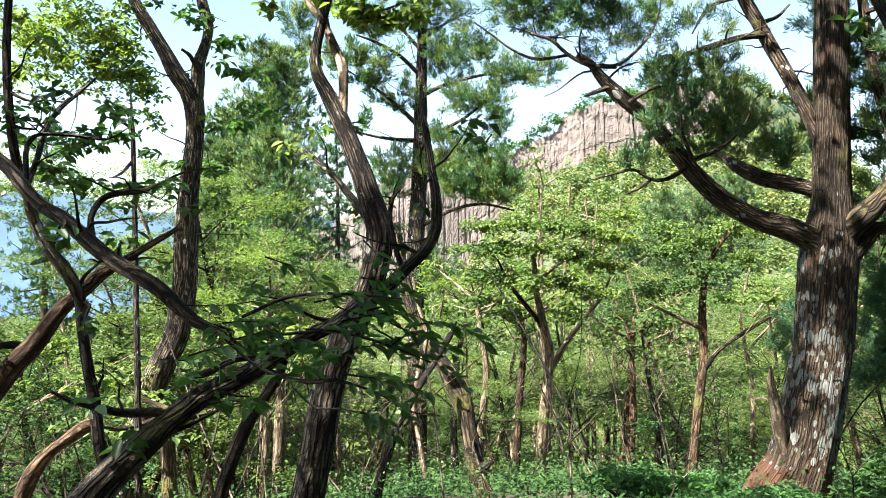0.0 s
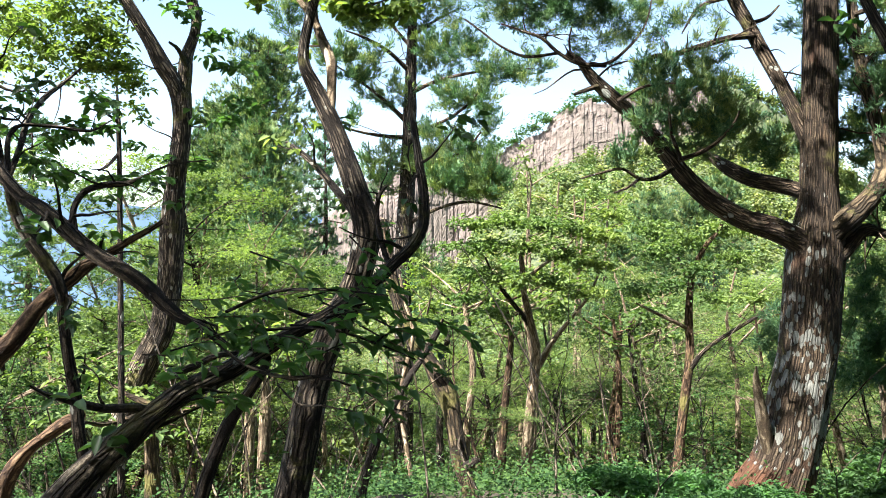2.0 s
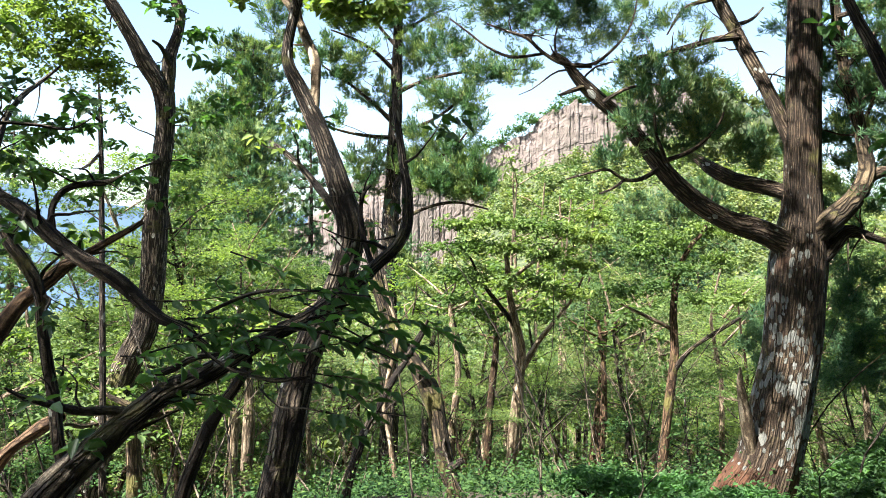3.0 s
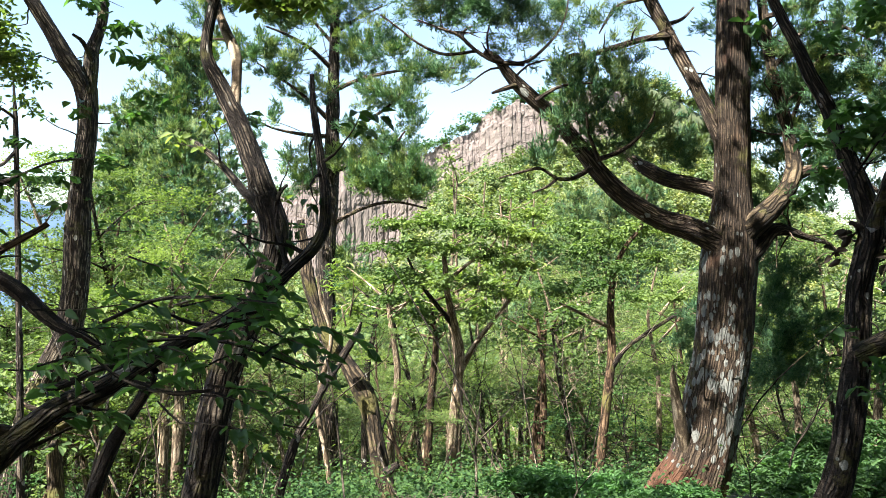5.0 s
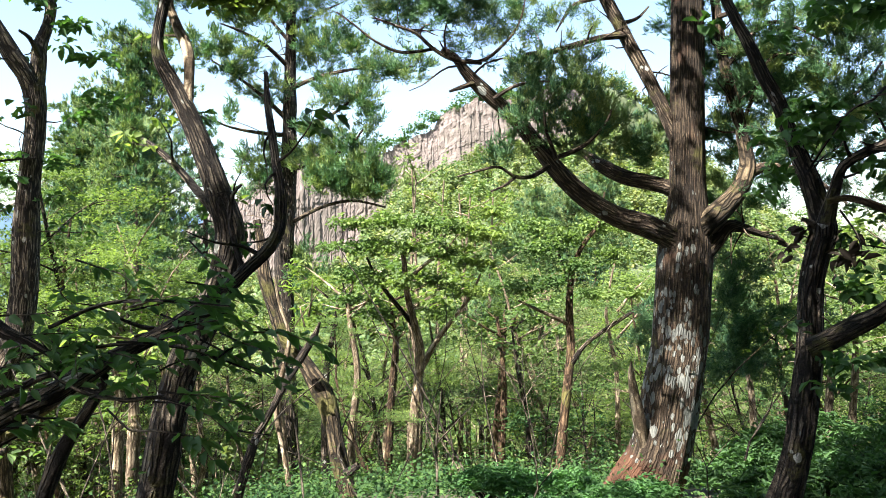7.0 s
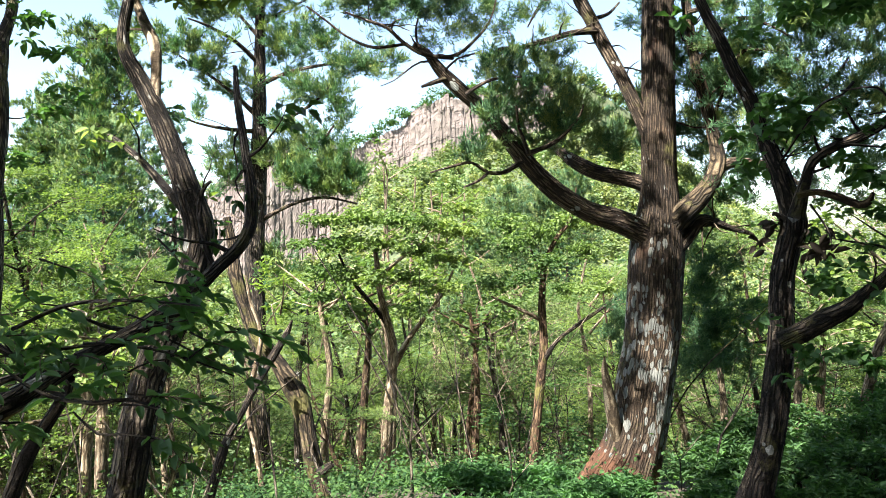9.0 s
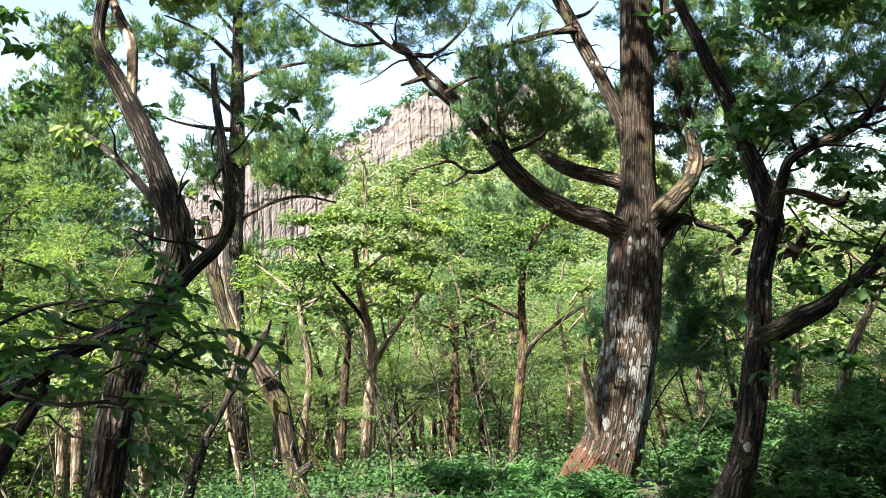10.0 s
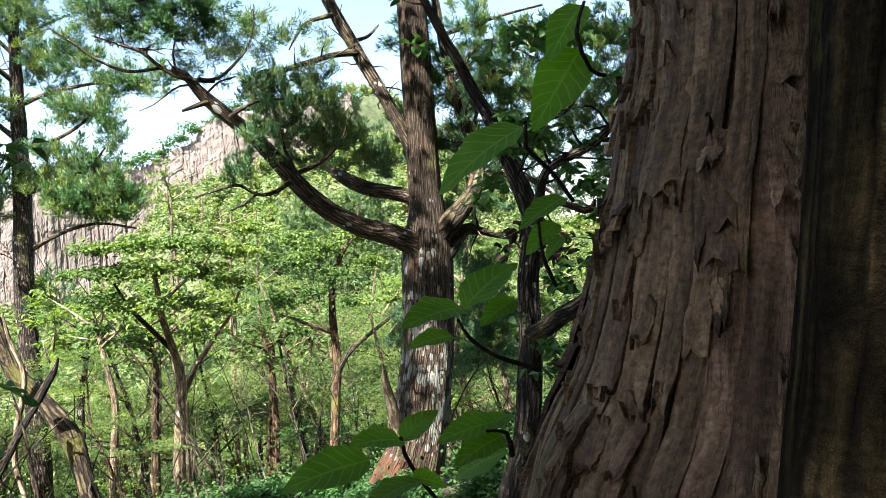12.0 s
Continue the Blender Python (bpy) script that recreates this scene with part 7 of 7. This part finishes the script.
def set_out(kinds, spots, seed, low=0.8, high=1.25, sink=0.1, tall=0.0):
    """The first of each kind stands at one spot; the others are copies."""
    rng = np.random.default_rng(seed)
    used = set()
    for n, (x, y) in enumerate(spots):
        src = kinds[n % len(kinds)]
        s = min(rng.uniform(low, high), open_height(x, y) / tall) if tall else rng.uniform(low, high)
        m = pose(x, y, land_at(x, y) - sink, rng.normal(0, 2.5), rng.normal(0, 2.5), rng.uniform(0, 360))
        if src not in used:
            used.add(src)
            src.matrix_basis = m
            src.scale = (s, s, s)
        else:
            ob = copy_thing(src, m)
            ob.scale = (s, s, s * rng.uniform(0.9, 1.1))


BROAD = [
    broadleaf("maple_tree", "slender maple with pale stem and airy bright leaves", 9, 401, PALE_BARK, MAPLE_LEAF, 7000, 0.115, 1.0, 0.06, 0.35, 0.25),
    broadleaf("oak_tree", "thin oak with brown stem and green crown", 10, 402, OAK_BARK, FAR_LEAF, 7000, 0.13, 0.9, 0.08, 0.4, 0.6),
    broadleaf("beech_tree", "crooked grey-stemmed beech with sunlit leaves", 8, 403, PALE_BARK, SUNNY_LEAF, 6500, 0.115, 1.1, 0.1, 0.35, 0.35),
    broadleaf("maple_tree", "rusty-stemmed maple with layered leaves", 8.5, 404, RUST_BARK, MAPLE_LEAF, 7000, 0.115, 1.15, 0.07, 0.3, 0.2),
    broadleaf("birch_tree", "leaning pale birch with thin crown", 9.5, 405, PALE_BARK, FAR_LEAF, 6500, 0.12, 0.8, 0.12, 0.45, 0.5),
]
FINE = [
    broadleaf("maple_tree", "slender maple with pale stem and fine layered leaves", 8, 406, PALE_BARK, MAPLE_LEAF, 17000, 0.064, 1.15, 0.08, 0.3, 0.13),
    broadleaf("oak_tree", "thin young oak with brown stem and small leaves", 9, 407, OAK_BARK, SUNNY_LEAF, 15000, 0.068, 0.95, 0.1, 0.35, 0.25),
    broadleaf("maple_tree", "forking rusty-stemmed maple with fine level sprays", 7.5, 408, RUST_BARK, MAPLE_LEAF, 17000, 0.062, 1.25, 0.1, 0.28, 0.12),
    broadleaf("beech_tree", "crooked pale young beech with sparse sunlit leaves", 8.5, 409, PALE_BARK, FAR_LEAF, 12000, 0.068, 1.0, 0.14, 0.35, 0.22),
]
CONE = [
    conifer("young conifer with light green foliage", 11, 411, [LIGHT_NEEDLE], 60, 9, 14, 0.2, 0.2),
    conifer("dark green conifer among the broadleaf trees", 13, 412, [CEDAR_NEEDLE], 70, 12, 14, 0.2, 0.19),
    conifer("tall full conifer with sunlit yellow-green foliage", 14, 413, [LIGHT_NEEDLE, LIGHT_NEEDLE, CEDAR_NEEDLE], 160, 24, 12, 0.24, 0.2, 0.42),
]


OPEN_AT = [-0.6, -0.5, -0.33, -0.28, -0.16, -0.1, 0.0, 0.06, 0.2, 0.28, 0.42, 0.55, 0.7, 0.9, 1.3]
OPEN_UP = [0.3, 0.03, 0.03, 0.06, 0.05, 0.0, -0.03, -0.022, -0.005, 0.015, 0.03, 0.05, 0.1, 0.17, 0.3]


def open_height(x, y):
    """How tall a tree may grow at a spot and still leave the view of sky and cliff open."""
    return 1.6 + y * float(np.interp(x / y, OPEN_AT, OPEN_UP)) - land_at(x, y)


def slope_spots(count, ylo, yhi, seed, gap):
    rng = np.random.default_rng(seed)
    out = []
    for _ in range(count * 30):
        y = math.sqrt(rng.uniform(ylo**2, yhi**2))
        x = y * math.tan(radians(rng.uniform(-36, 60)))
        if open_height(x, y) < 2.6:
            continue
        if all((x - a)**2 + (y - b)**2 > gap**2 for a, b in out):
            out.append((x, y))
        if len(out) == count:
            break
    return out


def clearing(x, y):
    """A gap in the trees through which the sun reaches the lower slope."""
    return -0.22 < x / y < 0.06 and y < 17


set_out(FINE, [p for p in slope_spots(58, 9.5, 24, 421, 1.3) if not clearing(*p)], 422, 0.7, 1.1, 0.1, 8.5)
YOUNG = [
    broadleaf("sapling", "leafy maple sapling with fine level sprays", 3.2, 415, RUST_BARK, MAPLE_LEAF, 3600, 0.056, 1.5, 0.12, 0.08, 0.3),
    broadleaf("sapling", "bushy oak sapling with sunlit leaves", 2.8, 416, OAK_BARK, SUNNY_LEAF, 3200, 0.06, 1.5, 0.14, 0.05, 0.4),
    broadleaf("sapling", "shaded beech sapling with dull green leaves", 3.0, 417, DARK_BARK, SHRUB_LEAF, 3600, 0.058, 1.6, 0.12, 0.05, 0.35),
]
set_out(YOUNG, [(x, y) for x, y in slope_spots(150, 8.6, 30, 426, 0.9) if (y > 12.6 or x < 0 or x > 5) and not (clearing(x, y) and y < 16)], 427, 0.6, 1.2, 0.1, 3.2)
set_out(BROAD, slope_spots(85, 24, 75, 423, 2.6), 425, 0.75, 1.15, 0.1, 9.5)
set_out(CONE[:2], [(-11, 34), (-9.5, 42), (-7, 38), (-14, 28), (14.5, 40), (17, 48), (-22, 40), (20, 44), (24, 33), (12, 62), (33, 40), (-17, 50)], 424, 0.8, 1.15)


def stand(src, x, y, top):
    """A copy of a conifer that reaches up to the height top."""
    z = land_at(x, y) - 0.2
    m = pose(x, y, z, 0, 0, 37 * x)
    if src is CONE[2] and src.location.length == 0:
        src.matrix_basis, ob = m, src
    else:
        ob = copy_thing(src, m)
    s = (top - z) / TALL[src]
    ob.scale = (s * 0.85, s * 0.85, s)


TALL = {CONE[0]: 11, CONE[1]: 13, CONE[2]: 14, BROAD[0]: 9, BROAD[1]: 10, BROAD[2]: 8, BROAD[3]: 8.5, BROAD[4]: 9.5, FINE[0]: 8, FINE[1]: 9, FINE[2]: 7.5, YOUNG[2]: 3.0}
for src, cx, cy, top in ((CONE[2], -6.1, 30, 9.2), (CONE[2], -5.0, 24, 5.2), (CONE[2], -8.4, 33, 7.4), (CONE[1], -3.4, 26, 5.6), (CONE[1], -4.3, 21, 3.6), (CONE[2], -6.6, 25, 5.0), (CONE[1], -7.6, 26, 3.8), (CONE[1], -13.2, 27, 3.2), (CONE[2], 9.0, 40, 2.6), (CONE[2], 11.4, 43, 4.0), (CONE[2], 13.6, 50, 5.2), (CONE[0], 10.6, 55, 3.6), (CONE[2], 16.4, 50, 5.4), (CONE[2], 19.0, 54, 6.6), (FINE[1], -3.4, 14, 4.1), (FINE[0], -4.4, 15, 4.0), (YOUNG[2], -3.3, 10.2, 0.6), (YOUNG[2], -4.2, 9.6, 0.7), (YOUNG[2], -4.8, 11, 0.9), (YOUNG[2], -3.9, 11.4, 0.6), (YOUNG[2], -5.4, 10, 0.9), (YOUNG[2], -3.6, 8.4, 0.1), (YOUNG[2], -4.9, 8.6, 0.2), (FINE[0], -6.8, 14, 2.6), (FINE[0], -3.6, 15.5, 2.5), (FINE[1], -2.6, 13.5, 2.4), (FINE[2], -5.2, 18, 2.7), (FINE[1], -7.0, 20, 3.0), (FINE[0], -4.4, 12.5, 2.2), (FINE[2], -6.0, 15, 3.2)):
    stand(src, cx, cy, top)


# ---- the woods across the valley ----
def far_open(x, y):
    """The same for the woods below the cliff, which stay under its foot."""
    far = 248 / y
    lift = (np.interp(x * far, BASE_X, BASE_Z) + 5.0 - 1.6) / 248
    return 1.6 + y * float(lift) - land_at(x, y)


def far_woods():
    rng = np.random.default_rng(431)
    forms = []
    for k in range(6):
        n = 420
        d = rng.normal(0, 1, (n, 3))
        d /= np.linalg.norm(d, axis=1)[:, None]
        lump = 1 + 0.25 * np.sin(d @ rng.normal(0, 3, 3)) + 0.2 * np.sin(d @ rng.normal(0, 5, 3))
        tall = (1.0, 1.2, 0.9, 2.0, 1.1, 2.3)[k]
        taper = 1 - (0.6 if tall > 1.8 else 0.15) * (d[:, 2:3] * 0.5 + 0.5)
        forms.append((d * lump[:, None] * rng.uniform(0.55, 1.05, (n, 1))) * [1, 1, tall] * np.concatenate([taper, taper, np.ones_like(taper)], 1))
    groups = {0: [], 1: []}
    spots = []
    for _ in range(2600):
        y = math.sqrt(rng.uniform(48**2, 246**2))
        spots.append((y * math.tan(radians(rng.uniform(-42, 62))), y))
    for _ in range(620):
        spots.append((rng.uniform(58, 190), rng.uniform(257, 288)))
    for x, y in spots:
        k = rng.integers(0, 6)
        s = rng.uniform(1.8, 3.2) if y < 140 else rng.uniform(1.0, 2.3)
        if y < 246 and s * (1.6 + (2.2 if k in (3, 5) else 1.1)) > far_open(x, y):
            continue
        a = rng.uniform(0, 6.3)
        p = (forms[k][:310] if y < 130 else forms[k][:140]) * s
        p = np.stack([p[:, 0] * math.cos(a) - p[:, 1] * math.sin(a), p[:, 0] * math.sin(a) + p[:, 1] * math.cos(a), p[:, 2]], -1)
        groups[1 if k in (3, 5) else 0].append(p + [x, y, land_at(x, y) + s * 1.6])
    for g, mat, label in ((0, FAR_LEAF, "sunlit broadleaf woods across the valley"), (1, LIGHT_NEEDLE, "light green conifers in the far woods")):
        at = np.vstack(groups[g])
        v, f = small_leaf_arrays(at, 0.82, rng, 0.75, 0.45)
        me = quick_mesh("far_woods", v, f)
        me.materials.append(mat)
        tagged(new("far_woods", me), label, "forest", kind="stuff")
    # scrub that covers the far slope between the trees
    sx, sy = rng.uniform(-120, 230, 26000), np.sqrt(rng.uniform(60**2, 247**2, 26000))
    at = np.stack([sx, sy, land(sx, sy) + rng.uniform(0.0, 1.1, 26000)], -1)
    at = np.repeat(at, 4, 0) + rng.normal(0, 0.8, (104000, 3)) * [1, 1, 0.4]
    v, f = small_leaf_arrays(at, 1.0, rng, 0.8, 0.5)
    me = quick_mesh("scrub", v, f)
    me.materials.append(FAR_LEAF)
    tagged(new("scrub", me), "green scrub on the far slope under the cliff", "scrub", kind="stuff")
    # pines on the crest of the cliff
    at = []
    for x in np.arange(16, 84, 3.0):
        x = x + rng.uniform(-1, 1)
        z = np.interp(x, TOP_X, TOP_Z) - 0.6
        s = rng.uniform(1.0, 3.0)
        for _ in range(4):
            c = np.array([x + rng.uniform(-1.5, 1.5), 253 + rng.uniform(-2, 3), z + s * rng.uniform(0.4, 1.2)])
            at.append(c + rng.normal(0, 1, (70, 3)) * [s * 0.6, s * 0.6, s * 0.28])
    v, f = small_leaf_arrays(np.vstack(at), 0.8, rng, 0.7, 0.5)
    me = quick_mesh("crest_pines", v, f)
    me.materials.append(OAK_LEAF)
    tagged(new("crest_pines", me), "small dark pines along the crest of the cliff", "forest", kind="stuff")


far_woods()


# ---- undergrowth ----
def undergrowth(ylo, yhi, clumps, leaf, mat, seed, label, tall=1.0):
    rng = np.random.default_rng(seed)
    y = np.sqrt(rng.uniform(ylo**2, yhi**2, clumps))
    x = y * np.tan(np.radians(rng.uniform(-34, 58, clumps)))
    s = rng.uniform(0.12, 0.42, clumps) * tall
    z = land(x, y)
    n = 44
    mid = np.stack([x, y, z + s * rng.uniform(0.05, 0.75, clumps)], -1)
    p = np.repeat(mid, n, 0) + rng.normal(0, 1, (clumps * n, 3)) * np.repeat(s, n)[:, None] * [0.65, 0.65, 0.3]
    p[:, 2] = np.maximum(p[:, 2], np.repeat(z, n) + 0.03)
    v, f = small_leaf_arrays(p, leaf, rng, 0.55, 0.6)
    me = quick_mesh("undergrowth", v, f)
    me.materials.append(mat)
    tagged(new("undergrowth", me), label, "undergrowth", kind="stuff")


undergrowth(3.0, 9.5, 900, 0.045, SHRUB_LEAF, 441, "low leafy dark green undergrowth in shade")
undergrowth(8.5, 22, 2600, 0.06, SHRUB_LEAF, 442, "leafy green undergrowth down the slope")
undergrowth(12.5, 27, 2400, 0.066, MAPLE_LEAF, 444, "sunlit leafy brush between the stems of the slope", 2.6)
undergrowth(20, 45, 2200, 0.13, FAR_LEAF, 443, "sunlit undergrowth on the lower slope")


def thin_stems():
    """Bare thin stems and dead twigs that stand and lean in the undergrowth, each on its own."""
    rng = np.random.default_rng(448)
    for n in range(290):
        y = math.sqrt(rng.uniform(5.5**2, 22**2))
        x = y * math.tan(radians(rng.uniform(-32, 56)))
        z = land_at(x, y)
        h = rng.uniform(0.6, 2.2)
        lean = rng.normal(0, 0.35, 2)
        r = rng.uniform(0.004, 0.013)
        mid = (x + lean[0] * h * 0.4 + rng.normal(0, 0.15), y + lean[1] * h * 0.4, z + h * 0.55)
        lines = [[(x, y, z - 0.05, r), (*mid, r * 0.8), (x + lean[0] * h, y + lean[1] * h, z + h, r * 0.4)]]
        if rng.random() < 0.6:
            a = rng.uniform(0, 6.3)
            lines.append([(*mid, r * 0.6), (mid[0] + math.cos(a) * 0.3, mid[1] + math.sin(a) * 0.3, mid[2] + 0.3, r * 0.4), (mid[0] + math.cos(a) * 0.5, mid[1] + math.sin(a) * 0.5, mid[2] + 0.75, r * 0.2)])
        v, f, uv = join_arrays([tube_arrays(p, 5, 0.3, 0.1, n) for p in lines])
        me = quick_mesh("bare_stem", v, f, uv)
        me.materials.append(OAK_BARK)
        tagged(new("bare_stem", me), "thin bare brown stem standing in the undergrowth", "stem", "bare stems")


thin_stems()


def slope_stems():
    """Pale thin trunks, some forked, that show between the crowns down the slope."""
    rng = np.random.default_rng(449)
    lines = []
    for _ in range(150):
        y = math.sqrt(rng.uniform(11**2, 70**2))
        x = y * math.tan(radians(rng.uniform(-34, 54)))
        z = land_at(x, y)
        h = min(rng.uniform(4, 9), open_height(x, y) - 0.4)
        if h < 2.5:
            continue
        lean = rng.normal(0, 0.07, 2) * h
        r = rng.uniform(0.03, 0.075)
        mid = np.array([x + lean[0] * 0.4 + rng.normal(0, 0.25), y, z + h * 0.5])
        top = np.array([x + lean[0], y + lean[1], z + h])
        lines.append([(x, y, z - 0.2, r), (*mid, r * 0.75), (*((mid + top) / 2 + rng.normal(0, 0.2, 3)), r * 0.5), (*top, r * 0.2)])
        for _ in range(rng.integers(2, 6)):
            s = rng.uniform(0.1, 0.8)
            at = mid + (top - mid) * s
            a, ln = rng.uniform(0, 6.3), h * rng.uniform(0.12, 0.3)
            q = at + np.array([math.cos(a), math.sin(a), 0.9]) * ln
            lines.append([(*at, r * 0.45), (*((at + q) / 2 + rng.normal(0, 0.08, 3)), r * 0.3), (*q, r * 0.12)])
    v, f, uv = join_arrays([tube_arrays(p, 5, 0.6, 0.08, i) for i, p in enumerate(lines)])
    me = quick_mesh("slope_stems", v, f, uv)
    me.materials.append(PALE_BARK)
    tagged(new("slope_stems", me), "pale thin forked stems among the crowns on the slope", "tree stems", kind="stuff")


slope_stems()


def glossy_shrub(x, y, wide, tall, seed, mat, leaf=0.055):
    rng = np.random.default_rng(seed)
    s = thing("shrub", "low shrub with narrow glossy green leaves", "shrub", "shrubs")
    z = land_at(x, y)
    lines, tips = [], []
    for k in range(26):
        a, q = rng.uniform(0, 6.3), rng.uniform(0.1, 1)
        tip = np.array([x + math.cos(a) * wide * q, y + math.sin(a) * wide * q, z + tall * (1.05 - 0.55 * q * q)])
        mid = np.array([x + math.cos(a) * wide * q * 0.5, y + math.sin(a) * wide * q * 0.5, z + tall * 0.5])
        lines.append([(x, y, z - 0.05, 0.012), (*mid, 0.008), (*tip, 0.003)])
        for _ in range(9):
            tips.append(tip + rng.normal(0, 1, 3) * [wide * 0.14, wide * 0.14, tall * 0.07])
    twig_set(s, "stem_tangle", lines, DARK_BARK, 5, 0.15, seed)
    at = np.repeat(np.array(tips), 13, 0)
    v, f = leaf_arrays(at + rng.normal(0, 0.02, at.shape), leaf, rng, 0.36, 0.55, -0.2)
    mesh_part("leaves", quick_mesh("leaves", v, f), mat, s)
    return s


GLOSSY_LEAF = foliage("glossy_leaf", (0.04, 0.1, 0.038), (0.085, 0.18, 0.055), (1.5, 1.9, 0.8), 0.26, 0.33)
for k, (sx, sy, w, h) in enumerate(((1.25, 5.7, 0.35, 0.2), (1.7, 5.6, 0.4, 0.24), (2.2, 5.8, 0.35, 0.24), (2.6, 6.2, 0.3, 0.22), (2.0, 6.3, 0.4, 0.28), (1.5, 6.6, 0.35, 0.3))):
    glossy_shrub(sx, sy, w, h, 451 + k, GLOSSY_LEAF)


# ---- unseen trees added round and behind the camera, whose crowns shade the path ----
SHADE = broadleaf("oak_tree", "unseen tall oak with a wide crown, added to shade the path", 13, 471, OAK_BARK, OAK_LEAF, 8000, 0.2, 1.25, 0.04, 0.5, 0.6)
set_out([SHADE], [(-3.2, -2.8), (-2.0, -4.8), (-6.5, -3.5), (1.5, -3.4), (5, -2.8), (1, -8), (6, -7), (8.8, 0.5), (11.5, 4)], 472, 0.9, 1.1)
SHADY = conifer("unseen dark conifer close behind the path, added to block sky light", 10, 473, [CEDAR_NEEDLE], 70, 9, 10, 0.36, 0.2)
set_out([SHADY], [(1.5, -3.2), (4.2, -2.0), (5.2, 1.6), (-2.2, -3.0), (3.0, -5.0), (6.8, -1.0), (7.5, 3.2), (0.2, -4.2), (-3.8, -4.0), (4.8, -0.5)], 474, 0.85, 1.1, 2.2)


# ---- leafy shrubs in the shade beside the big cedar ----
for k, (sx, sy, w, h) in enumerate(((3.9, 5.2, 0.5, 0.5), (4.6, 5.9, 0.6, 0.6), (5.3, 5.2, 0.6, 0.5), (5.6, 6.6, 0.7, 0.65), (4.7, 7.2, 0.6, 0.6), (6.5, 6.0, 0.7, 0.6), (3.4, 4.6, 0.4, 0.4), (6.4, 7.8, 0.8, 0.8), (3.5, 6.3, 0.35, 0.4), (4.0, 6.7, 0.4, 0.5), (3.3, 5.7, 0.35, 0.35), (3.9, 6.0, 0.4, 0.45), (4.4, 5.3, 0.4, 0.5), (2.9, 5.2, 0.3, 0.3))):
    tagged(glossy_shrub(sx, sy, w, h, 481 + k, SHADE_LEAF, 0.06), "leafy shrub with dull dark green leaves in shade")
